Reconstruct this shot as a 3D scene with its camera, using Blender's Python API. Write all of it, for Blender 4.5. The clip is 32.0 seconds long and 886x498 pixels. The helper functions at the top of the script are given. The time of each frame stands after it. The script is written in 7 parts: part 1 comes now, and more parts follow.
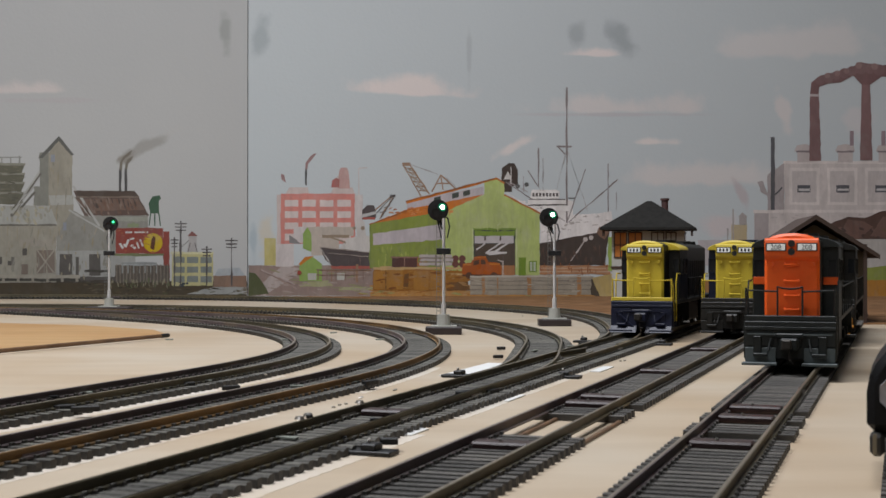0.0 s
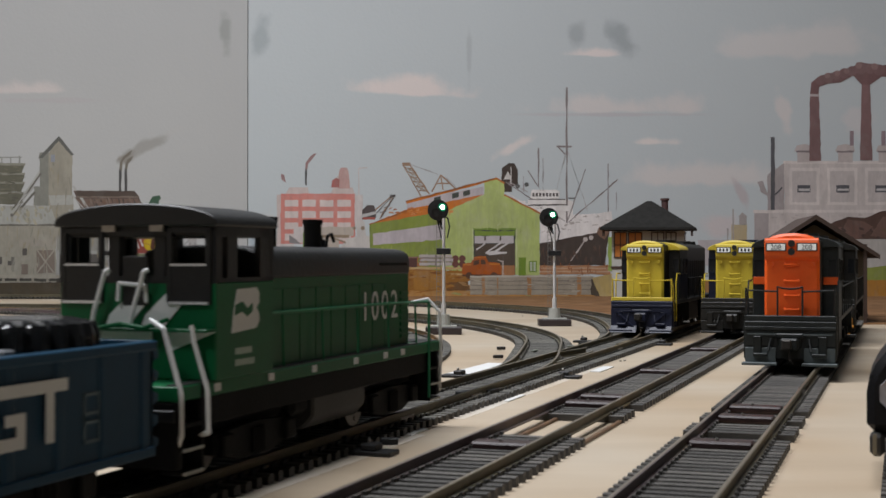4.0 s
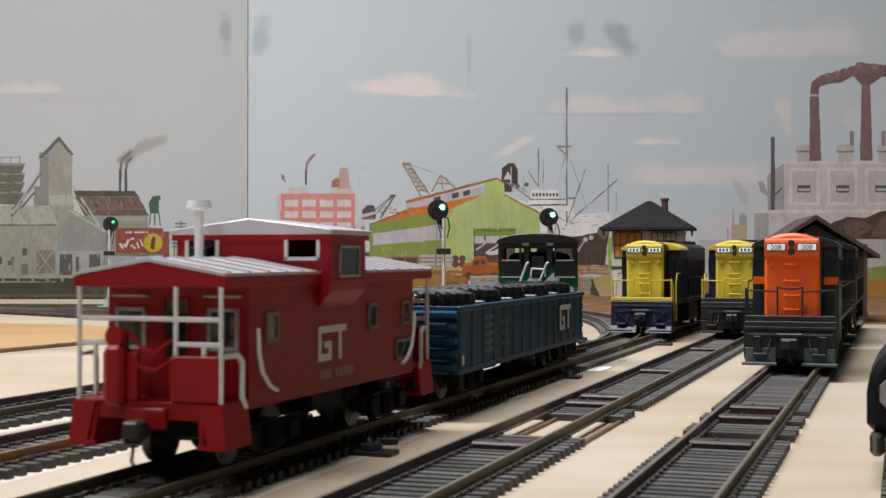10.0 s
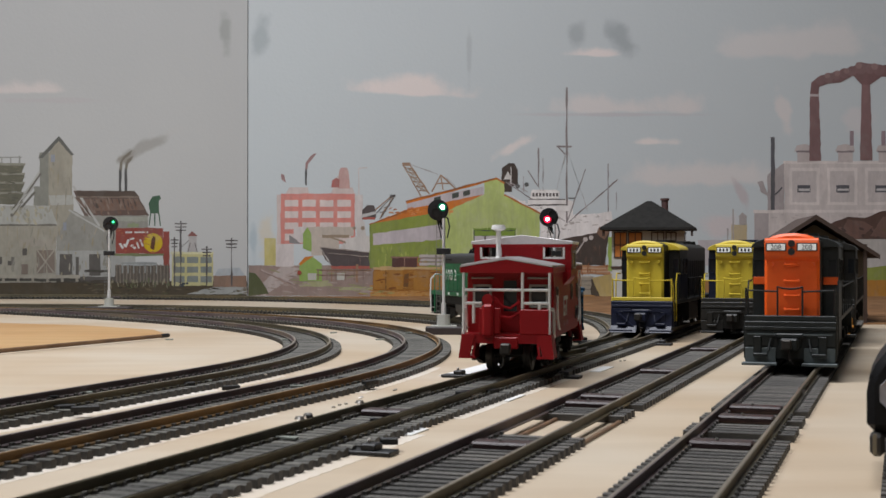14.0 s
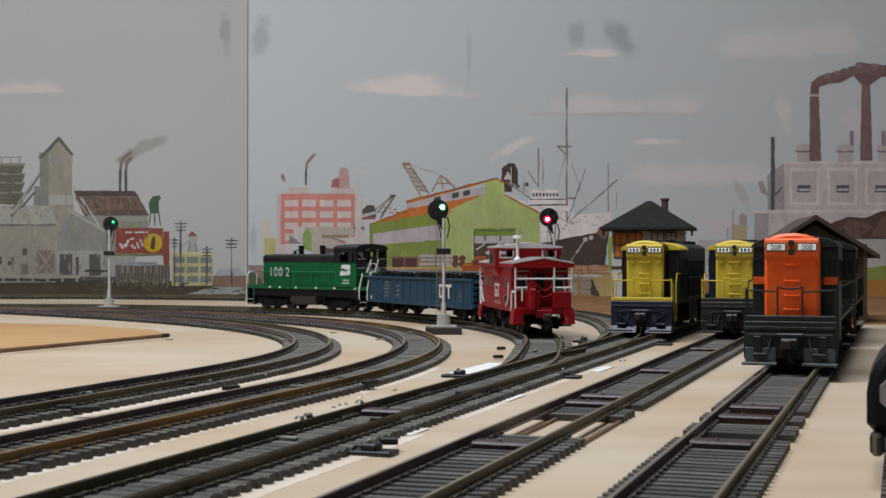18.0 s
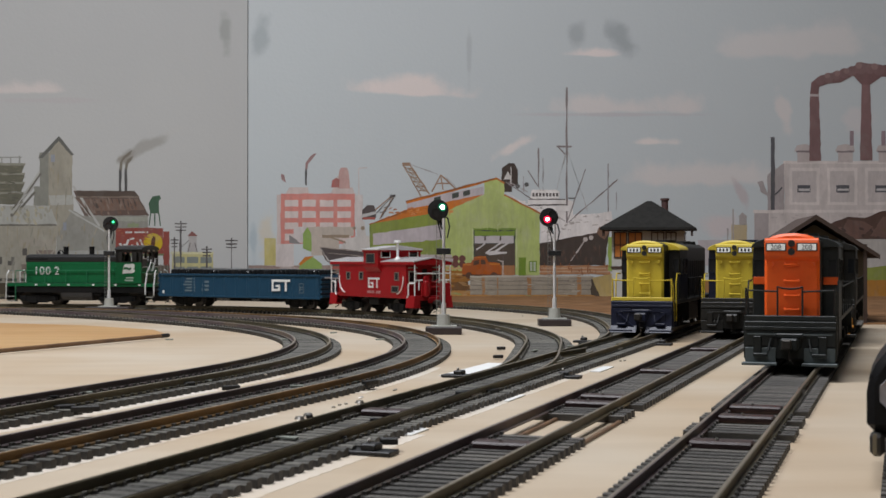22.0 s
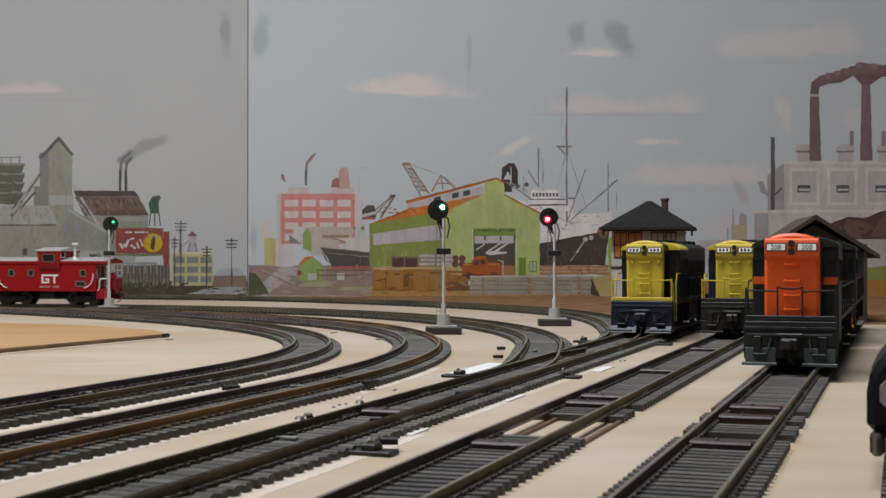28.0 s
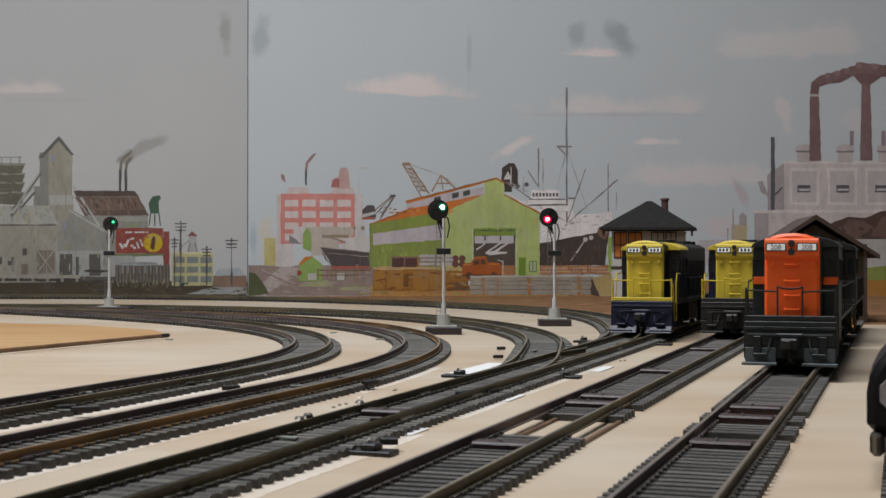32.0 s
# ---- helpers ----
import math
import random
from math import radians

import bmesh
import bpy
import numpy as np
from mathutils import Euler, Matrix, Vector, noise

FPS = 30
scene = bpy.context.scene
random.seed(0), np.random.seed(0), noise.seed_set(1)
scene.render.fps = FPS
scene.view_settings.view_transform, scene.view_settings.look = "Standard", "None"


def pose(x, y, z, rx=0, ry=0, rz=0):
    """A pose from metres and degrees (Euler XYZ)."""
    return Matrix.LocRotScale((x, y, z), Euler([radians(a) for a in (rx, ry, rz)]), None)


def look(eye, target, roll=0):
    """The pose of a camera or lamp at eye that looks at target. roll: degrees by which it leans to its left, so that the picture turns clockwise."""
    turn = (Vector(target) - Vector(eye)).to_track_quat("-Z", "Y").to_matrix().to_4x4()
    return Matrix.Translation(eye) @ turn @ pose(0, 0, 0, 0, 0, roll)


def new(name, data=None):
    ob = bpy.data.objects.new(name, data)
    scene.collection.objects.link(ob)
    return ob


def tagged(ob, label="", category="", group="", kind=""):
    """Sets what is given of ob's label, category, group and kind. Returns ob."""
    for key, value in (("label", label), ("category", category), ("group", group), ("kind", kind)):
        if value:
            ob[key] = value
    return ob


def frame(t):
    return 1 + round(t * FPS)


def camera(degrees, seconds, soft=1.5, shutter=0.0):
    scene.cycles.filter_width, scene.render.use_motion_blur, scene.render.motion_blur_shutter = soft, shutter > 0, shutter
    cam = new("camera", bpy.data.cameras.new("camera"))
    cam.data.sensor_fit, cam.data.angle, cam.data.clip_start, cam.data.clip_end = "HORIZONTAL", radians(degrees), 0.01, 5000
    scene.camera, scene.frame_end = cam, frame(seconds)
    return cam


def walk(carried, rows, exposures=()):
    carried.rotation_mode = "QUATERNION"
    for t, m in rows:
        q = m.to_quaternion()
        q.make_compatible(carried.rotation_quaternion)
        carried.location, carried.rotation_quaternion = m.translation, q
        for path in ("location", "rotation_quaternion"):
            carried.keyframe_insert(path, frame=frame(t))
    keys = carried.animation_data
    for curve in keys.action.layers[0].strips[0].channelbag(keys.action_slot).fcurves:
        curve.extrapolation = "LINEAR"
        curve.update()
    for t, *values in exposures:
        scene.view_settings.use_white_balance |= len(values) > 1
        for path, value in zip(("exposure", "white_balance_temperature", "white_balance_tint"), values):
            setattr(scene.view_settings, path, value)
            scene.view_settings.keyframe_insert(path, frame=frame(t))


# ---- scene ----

from mathutils import geometry

MM = 0.001
# camera: stands still at the edge of the layout, level with the train roofs
EYE = (0.0, 0.0, 0.047)
cam = camera(36.89, 32.0, soft=1.5, shutter=0.5)
AIM = (0.0, 2.35, 0.061)
# the lens is focused on the far curve, so what passes close by is soft
cam.data.dof.use_dof, cam.data.dof.focus_distance, cam.data.dof.aperture_fstop = True, 0.75, 90.0
walk(cam, [(0.0, look(EYE, AIM)), (32.0, look(EYE, AIM))],
     exposures=[(0.0, -0.27), (1.0, -0.29), (2.0, -0.32), (3.0, -0.27), (5.6, -0.07), (7.0, 0.13), (9.0, 0.20), (10.0, 0.23), (12.0, 0.13), (13.0, -0.01),
                (14.0, -0.11), (17.0, -0.22), (21.0, -0.21), (25.0, -0.25), (32.0, -0.29)])

# light: a closed room; its ceiling lamps are out of view, set to suit the shadows
world = bpy.data.worlds.new("world")
scene.world = world
world.use_nodes = True
world.node_tree.nodes["Background"].inputs[0].default_value = (0.6, 0.62, 0.65, 1)
world.node_tree.nodes["Background"].inputs[1].default_value = 0.05


def ceiling_lamp(name, x, y, z, sx, sy, power, colour=(0.9, 0.92, 0.97)):
    data = bpy.data.lights.new(name, "AREA")
    data.shape, data.size, data.size_y = "RECTANGLE", sx, sy
    data.energy, data.color = power, colour
    ob = new(name, data)
    ob.matrix_world = pose(x, y, z)
    return ob


ceiling_lamp("lamp_over_layout", -0.7, 0.45, 1.33, 0.14, 0.6, 10.0)
# unseen fill lamp, added to brighten faces turned to the camera
ceiling_lamp("fill_over_edge", -0.45, -0.95, 1.33, 0.14, 0.5, 10.0)
ceiling_lamp("lamp_over_curve", -0.26, 0.52, 1.33, 0.9, 0.14, 20.4)

# ---------------------------------------------------------------- materials
CACHE = {}


def mat(name, col, rough=0.6, metal=0.0, var=0.18, scale=120.0, bump=0.15, emit=0.0, rand=0.0, fine=900.0):
    if name in CACHE:
        return CACHE[name]
    m = bpy.data.materials.new(name)
    m.use_nodes = True
    nt = m.node_tree
    b = nt.nodes["Principled BSDF"]
    tc = nt.nodes.new("ShaderNodeTexCoord")
    n1 = nt.nodes.new("ShaderNodeTexNoise")
    n1.inputs["Scale"].default_value = scale
    n1.inputs["Detail"].default_value = 5
    n2 = nt.nodes.new("ShaderNodeTexNoise")
    n2.inputs["Scale"].default_value = fine
    nt.links.new(tc.outputs["Object"], n1.inputs["Vector"])
    nt.links.new(tc.outputs["Object"], n2.inputs["Vector"])
    add = nt.nodes.new("ShaderNodeMath")
    add.operation = "MULTIPLY_ADD"
    nt.links.new(n1.outputs["Fac"], add.inputs[0])
    add.inputs[1].default_value = 0.65
    mul = nt.nodes.new("ShaderNodeMath")
    mul.operation = "MULTIPLY"
    mul.inputs[1].default_value = 0.35
    nt.links.new(n2.outputs["Fac"], mul.inputs[0])
    nt.links.new(mul.outputs[0], add.inputs[2])
    fac = add.outputs[0]
    if rand:
        oi = nt.nodes.new("ShaderNodeObjectInfo")
        ra = nt.nodes.new("ShaderNodeMath")
        ra.operation = "MULTIPLY_ADD"
        ra.inputs[1].default_value = rand
        nt.links.new(oi.outputs["Random"], ra.inputs[0])
        sub = nt.nodes.new("ShaderNodeMath")
        sub.operation = "SUBTRACT"
        nt.links.new(fac, sub.inputs[0])
        sub.inputs[1].default_value = rand / 2
        nt.links.new(sub.outputs[0], ra.inputs[2])
        fac = ra.outputs[0]
    ramp = nt.nodes.new("ShaderNodeValToRGB")
    ramp.color_ramp.elements[0].position, ramp.color_ramp.elements[1].position = 0.25, 0.75
    ramp.color_ramp.elements[0].color = (*[max(0, c * (1 - var)) for c in col], 1)
    ramp.color_ramp.elements[1].color = (*[min(1, c * (1 + var)) for c in col], 1)
    nt.links.new(fac, ramp.inputs[0])
    nt.links.new(ramp.outputs[0], b.inputs["Base Color"])
    b.inputs["Roughness"].default_value = rough
    b.inputs["Metallic"].default_value = metal
    if bump:
        bn = nt.nodes.new("ShaderNodeBump")
        bn.inputs["Strength"].default_value = bump
        bn.inputs["Distance"].default_value = 0.0006
        nt.links.new(n2.outputs["Fac"], bn.inputs["Height"])
        nt.links.new(bn.outputs[0], b.inputs["Normal"])
    if emit:
        b.inputs["Emission Color"].default_value = (*col, 1)
        b.inputs["Emission Strength"].default_value = emit
    CACHE[name] = m
    return m


BLACK = mat("black_plastic", (0.012, 0.012, 0.013), 0.5, var=0.4)
STEEL = mat("nickel_silver", (0.45, 0.42, 0.38), 0.35, 0.9, var=0.2)
def toned(m, noise_scale, cols, lo=0.33, hi=0.68, squeeze=(1, 1, 1)):
    """Gives a material three broad tones that drift along the thing."""
    nt = m.node_tree
    nz = nt.nodes.new("ShaderNodeTexNoise")
    nz.inputs["Scale"].default_value, nz.inputs["Detail"].default_value = noise_scale, 6
    tc = nt.nodes.new("ShaderNodeTexCoord")
    mp = nt.nodes.new("ShaderNodeMapping")
    mp.inputs["Scale"].default_value = squeeze
    nt.links.new(tc.outputs["Object"], mp.inputs["Vector"])
    nt.links.new(mp.outputs[0], nz.inputs["Vector"])
    rp = nt.nodes.new("ShaderNodeValToRGB")
    el = rp.color_ramp.elements
    el[0].position, el[1].position = lo, hi
    el[0].color, el[1].color = (*cols[0], 1), (*cols[2], 1)
    el.new((lo + hi) / 2).color = (*cols[1], 1)
    nt.links.new(nz.outputs["Fac"], rp.inputs[0])
    nt.links.new(rp.outputs[0], nt.nodes["Principled BSDF"].inputs["Base Color"])
    return m


RAIL = toned(mat("weathered_rail", (0.1, 0.08, 0.055), 0.55, 0.2, var=0.45, scale=60), 14.0,
             [(0.085, 0.074, 0.052), (0.145, 0.125, 0.078), (0.2, 0.15, 0.078)])
RAIL_RUST = toned(mat("rusty_rail", (0.16, 0.09, 0.04), 0.7, 0.1, var=0.45, scale=60), 22.0,
                  [(0.12, 0.08, 0.04), (0.23, 0.135, 0.055), (0.34, 0.2, 0.08)])
RAIL_DARK = toned(mat("purple_brown_rail", (0.05, 0.035, 0.04), 0.6, 0.1, var=0.45, scale=60), 18.0,
                  [(0.125, 0.095, 0.1), (0.185, 0.145, 0.145), (0.25, 0.2, 0.14)])
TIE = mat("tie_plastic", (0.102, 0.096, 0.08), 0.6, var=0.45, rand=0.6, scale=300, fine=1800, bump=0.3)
TIE_DARK = mat("shaded_tie_plastic", (0.05, 0.046, 0.04), 0.6, var=0.4, scale=300, fine=1800, bump=0.2)
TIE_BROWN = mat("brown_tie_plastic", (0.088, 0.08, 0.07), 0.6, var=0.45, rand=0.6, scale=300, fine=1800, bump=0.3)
WHITE = mat("white_paint", (0.78, 0.78, 0.76), 0.5, var=0.06)
SILVER = mat("silver_paint", (0.82, 0.82, 0.82), 0.3, 0.35, var=0.12)
GREY = mat("light_grey_plastic", (0.42, 0.42, 0.38), 0.6, var=0.12)
GLASS = mat("dark_glazing", (0.02, 0.022, 0.025), 0.12, var=0.2, bump=0)

# ---------------------------------------------------------------- mesh helpers (millimetres)


def box(bm, x0, x1, y0, y1, z0, z1, bev=0.0):
    m = Matrix.Translation(Vector(((x0 + x1) / 2, (y0 + y1) / 2, (z0 + z1) / 2)) * MM) @ Matrix.Diagonal(
        (abs(x1 - x0) * MM, abs(y1 - y0) * MM, abs(z1 - z0) * MM, 1))
    r = bmesh.ops.create_cube(bm, size=1.0, matrix=m)
    if bev:
        es = {e for v in r["verts"] for e in v.link_edges}
        bmesh.ops.bevel(bm, geom=list(es), offset=bev * MM, segments=1, affect="EDGES")
    return bm


def rod(bm, a, b, r, r2=None, seg=10):
    a, b = Vector(a) * MM, Vector(b) * MM
    d = b - a
    m = Matrix.Translation((a + b) / 2) @ d.to_track_quat("Z", "Y").to_matrix().to_4x4()
    bmesh.ops.create_cone(bm, cap_ends=True, segments=seg, radius1=r * MM, radius2=(r if r2 is None else r2) * MM,
                          depth=d.length, matrix=m)
    return bm


def wire(bm, pts, r, seg=6):
    for a, b in zip(pts, pts[1:]):
        rod(bm, a, b, r, seg=seg)
    for p in pts[1:-1]:
        bmesh.ops.create_icosphere(bm, subdivisions=1, radius=r * 1.02 * MM, matrix=Matrix.Translation(Vector(p) * MM))
    return bm


def prism(bm, pts, axis, lo, hi, bev=0.0):
    """A 2D outline swept along an axis; pts are the other two coordinates in order."""
    def at(p, t):
        return Vector({"x": (t, p[0], p[1]), "y": (p[0], t, p[1]), "z": (p[0], p[1], t)}[axis]) * MM
    va = [bm.verts.new(at(p, lo)) for p in pts]
    vb = [bm.verts.new(at(p, hi)) for p in pts]
    fs = [bm.faces.new(va), bm.faces.new(list(reversed(vb)))]
    n = len(pts)
    for i in range(n):
        fs.append(bm.faces.new((va[i], vb[i], vb[(i + 1) % n], va[(i + 1) % n])))
    bmesh.ops.recalc_face_normals(bm, faces=fs)
    if bev:
        es = {e for f in fs for e in f.edges}
        bmesh.ops.bevel(bm, geom=list(es), offset=bev * MM, segments=1, affect="EDGES")
    return bm


def part(name, bm, material, parent=None, label=""):
    me = bpy.data.meshes.new(name)
    bmesh.ops.recalc_face_normals(bm, faces=bm.faces)
    bm.to_mesh(me)
    bm.free()
    me.materials.append(material)
    me.polygons.foreach_set("use_smooth", [True] * len(me.polygons))
    me.set_sharp_from_angle(angle=radians(32))
    ob = new(name, me)
    if parent is not None:
        ob.parent = parent
    if label:
        ob["label"] = label
    return ob


def each(name, boxes, material, parent, bev=0.0, label=""):
    """One part for each row of box bounds."""
    for b in boxes:
        part(name, box(B(), *b, bev), material, parent, label)


def wires(name, paths, r, material, parent, label=""):
    """One bent rod for each list of points."""
    for p in paths:
        part(name, wire(B(), p, r), material, parent, label)


def text_part(name, words, size, material, parent, m, label="", align="CENTER"):
    cu = bpy.data.curves.new(name, "FONT")
    cu.body, cu.size, cu.extrude, cu.align_x = words, size * MM, 0.05 * MM, align
    tmp = bpy.data.objects.new(name, cu)
    scene.collection.objects.link(tmp)
    me = bpy.data.meshes.new_from_object(tmp.evaluated_get(bpy.context.evaluated_depsgraph_get()))
    bpy.data.objects.remove(tmp)
    me.materials.clear()
    me.materials.append(material)
    ob = new(name, me)
    ob.parent, ob.matrix_local = parent, m
    if label:
        ob["label"] = label
    return ob


B = bmesh.new

# ---------------------------------------------------------------- plan of the tracks
TH = math.atan2(813.0, 2350.0)
ALONG = Vector((math.sin(TH), math.cos(TH)))
ACROSS = Vector((math.cos(TH), -math.sin(TH)))
RAILTOP = 4.8


def line(n, s0, knots, ks, lo, hi, step=3.0):
    """A centre line in mm: straight at the offset n, then curving left from s0 by curvatures in 1/m. Rows of arc, x, y, heading."""
    rows, h = [], TH
    p = ALONG * (s0 + lo) + ACROSS * n
    g = lo
    while g <= hi:
        rows.append((g, p.x, p.y, h))
        k = float(np.interp(g + step / 2, knots, ks)) * 1e-3 if g >= knots[0] else 0.0
        h2 = h - k * step
        hm = (h + h2) / 2
        p = p + Vector((math.sin(hm), math.cos(hm))) * step
        g, h = g + step, h2
    return rows


LINES = {
    "inner_curve": line(-245.5, 416.4, [0, 120, 300, 600, 1000], [1.0, 2.62, 2.36, 0.75, 0.82], -340, 1350),
    "second_curve": line(-192.8, 401.8, [0, 120, 300, 600, 1000], [1.11, 1.48, 2.32, 2.19, 1.89], -330, 1450),
    "main": line(-138.0, 498.0, [-60, 0, 100, 200, 350, 550, 800], [0, 3.01, -0.27, 2.29, 1.7, 2.56, 1.85], -900, 1400),
    "outer_curve": line(-138.0, 497.0, [0, 80, 200, 350, 550, 800, 1100], [0.0, 0.0, 1.68, 0.61, 2.56, 1.05, 1.98], 0, 1740),
    "through": line(-138.0, 0, [9e9, 9e9 + 1], [0, 0], 60, 1120),
    "middle_lead": line(-88.5, 0, [9e9, 9e9 + 1], [0, 0], 90, 1120),
    "right_lead": line(-39.9, 0, [9e9, 9e9 + 1], [0, 0], 110, 1120),
    "edge_lead": line(10.0, 0, [9e9, 9e9 + 1], [0, 0], 110, 1120),
}
MAIN = np.array(LINES["main"])


def on_main(s):
    """x, y, heading of the main line at the arc length s (mm)."""
    return [float(np.interp(s, MAIN[:, 0], MAIN[:, i])) for i in (1, 2, 3)]


VT = [0, 3, 6, 9, 12, 16, 20, 25, 32]
VV = [51.2, 54.0, 55.6, 56.14, 59.68, 62.13, 60.75, 60.74, 60.49]
TG = np.arange(0, 32.001, 0.05)
VG = np.interp(TG, VT, VV)
SG = np.concatenate([[0], np.cumsum((VG[1:] + VG[:-1]) / 2 * 0.05)])


def travelled(t):
    """Arc length of the gondola's middle on the main line at t seconds."""
    return float(np.interp(t, TG, SG) - np.interp(8.0, TG, SG) - 169.6)


def place(n, s, z=RAILTOP, back=True):
    """A pose on the straight leads: x forward, towards the camera if back."""
    p = ALONG * s + ACROSS * n
    a = 90 - math.degrees(TH) + (180 if back else 0)
    return pose(p.x * MM, p.y * MM, z * MM, 0, 0, a)

# ---------------------------------------------------------------- room and table


def wood_mat(name, col, dark, stretch=(1.0, 6.0, 1.0), rough=0.5, scale=9.0):
    m = bpy.data.materials.new(name)
    m.use_nodes = True
    nt = m.node_tree
    b = nt.nodes["Principled BSDF"]
    tc = nt.nodes.new("ShaderNodeTexCoord")
    mp = nt.nodes.new("ShaderNodeMapping")
    mp.inputs["Scale"].default_value = stretch
    mp.inputs["Rotation"].default_value = (0, 0, 0.05)
    nt.links.new(tc.outputs["Object"], mp.inputs["Vector"])
    n1 = nt.nodes.new("ShaderNodeTexNoise")
    n1.inputs["Scale"].default_value = scale
    n1.inputs["Detail"].default_value = 8
    n1.inputs["Distortion"].default_value = 0.6
    nt.links.new(mp.outputs[0], n1.inputs["Vector"])
    n2 = nt.nodes.new("ShaderNodeTexNoise")
    n2.inputs["Scale"].default_value = 9.0
    n2.inputs["Detail"].default_value = 3
    nt.links.new(tc.outputs["Object"], n2.inputs["Vector"])
    r = nt.nodes.new("ShaderNodeValToRGB")
    r.color_ramp.elements[0].position, r.color_ramp.elements[1].position = 0.3, 0.68
    r.color_ramp.elements[0].color, r.color_ramp.elements[1].color = (*dark, 1), (*col, 1)
    mx = nt.nodes.new("ShaderNodeMix")
    mx.data_type = "RGBA"
    mx.blend_type = "MULTIPLY"
    mx.inputs["Factor"].default_value = 0.8
    r2 = nt.nodes.new("ShaderNodeValToRGB")
    r2.color_ramp.elements[0].position, r2.color_ramp.elements[1].position = 0.32, 0.62
    r2.color_ramp.elements[0].color = (0.84, 0.72, 0.58, 1)
    nt.links.new(n1.outputs["Fac"], r.inputs[0])
    nt.links.new(n2.outputs["Fac"], r2.inputs[0])
    nt.links.new(r.outputs[0], mx.inputs[6])
    nt.links.new(r2.outputs[0], mx.inputs[7])
    nt.links.new(mx.outputs[2], b.inputs["Base Color"])
    b.inputs["Roughness"].default_value = rough
    bn = nt.nodes.new("ShaderNodeBump")
    bn.inputs["Strength"].default_value = 0.1
    bn.inputs["Distance"].default_value = 0.0004
    nt.links.new(n1.outputs["Fac"], bn.inputs["Height"])
    nt.links.new(bn.outputs[0], b.inputs["Normal"])
    return m


PLY = wood_mat("bare_plywood", (0.6, 0.51, 0.395), (0.54, 0.45, 0.34))
PLY2 = wood_mat("oiled_plywood", (0.58, 0.36, 0.16), (0.48, 0.28, 0.11))
STICK = wood_mat("stick_wood", (0.22, 0.13, 0.07), (0.12, 0.07, 0.04), (14, 1, 1))
PLASTER = mat("wall_paint", (0.09, 0.09, 0.09), 0.85, var=0.06, scale=3, fine=60, bump=0.1)
CEIL = mat("ceiling_paint", (0.15, 0.15, 0.15), 0.9, var=0.05, scale=3, fine=60, bump=0.1)
CARPET = mat("floor_carpet", (0.14, 0.13, 0.13), 0.95, var=0.3, scale=10, fine=300)

ZB = 1575.0                      # distance of the painted backdrop
tagged(part("ground", box(B(), -2200, 1900, -900, ZB + 3, -18, 0), PLY),
       "pale bare plywood layout table under the model tracks", "table top", kind="structure")
tagged(part("floor", box(B(), -3300, 3300, -2600, 2300, -1120, -1100), CARPET), "dark grey carpeted floor", "floor", kind="structure")
tagged(part("ceiling", box(B(), -3300, 3300, -2600, 2300, 1400, 1420), CEIL), "dull grey painted ceiling", "ceiling", kind="structure")
for nm, a in (("wall_north", (-3300, 3300, 2200, 2300)), ("wall_south", (-3300, 3300, -2700, -2600)),
              ("wall_west", (-3400, -3300, -2600, 2300)), ("wall_east", (3300, 3400, -2600, 2300))):
    tagged(part(nm, box(B(), *a, -1100, 1400), PLASTER), "plain grey painted room wall", "wall", kind="structure")
for x in (-2100, 1800):
    for y in (-860, 1640):
        tagged(part("table_leg", box(B(), x - 40, x + 40, y, y + 80, -1100, -18, 3), STICK),
               "brown timber leg under the layout table", "table leg", "legs of the layout table")
# unseen housings, added above the lamps
for x, y, sx, sy in ((-700, 450, 90, 150), (-450, -950, 90, 270), (-260, 520, 480, 90)):
    lampcase = tagged(new("ceiling_light"), "white housing added above an unseen ceiling lamp", "ceiling light", "ceiling lights")
    lampcase.matrix_world = pose(x * MM, y * MM, 1.4)
    part("housing", box(B(), -sx, sx, -sy, sy, -52, 0, 4), WHITE, lampcase)


def quadsheet(bm, pts, z0, z1):
    return prism(bm, pts, "z", z0, z1)


# an oiled strip of plywood, laid on the table inside the inner curve, with a stick along its edge
tagged(part("plywood_offcut", quadsheet(B(), [(-162, 788), (-185, 850), (-245, 905), (-330, 945), (-700, 985), (-700, 400), (-328, 395), (-220, 655)], 0.0, 0.5), PLY2),
       "thin orange-brown oiled plywood offcut on the table", "plywood offcut")
st = tagged(new("wooden_stick"), "thin brown wooden stick with a dark tip on the plywood", "stick")
part("shaft", rod(B(), (-325, 384, 1.6), (-161, 758, 1.9), 1.1, seg=8), STICK, st)
part("tip", rod(B(), (-161, 758, 1.9), (-158, 764.4, 1.9), 1.2, seg=8), BLACK, st, "dark tip")

# ---------------------------------------------------------------- tracks
def tie_mesh(material, k=1.0, half=15.0):
    me, bm = bpy.data.meshes.new("tie"), B()
    prism(bm, [(y * k, z) for y, z in ((-1.6, 0), (-1.45, 1.9), (-1.2, 2.1), (1.2, 2.1), (1.45, 1.9), (1.6, 0))], "x", -half, half)
    for x in (-8.8, 8.8):
        for dx in (-1.55, 1.55):
            box(bm, x + dx - 0.35, x + dx + 0.35, -0.75, 0.75, 2.0, 2.9)
    bm.to_mesh(me)
    bm.free()
    # shade put into the colour: sides get a darker plastic than the tops
    me.materials.append(material)
    me.materials.append(TIE_DARK)
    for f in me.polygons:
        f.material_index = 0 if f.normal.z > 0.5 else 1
    return me


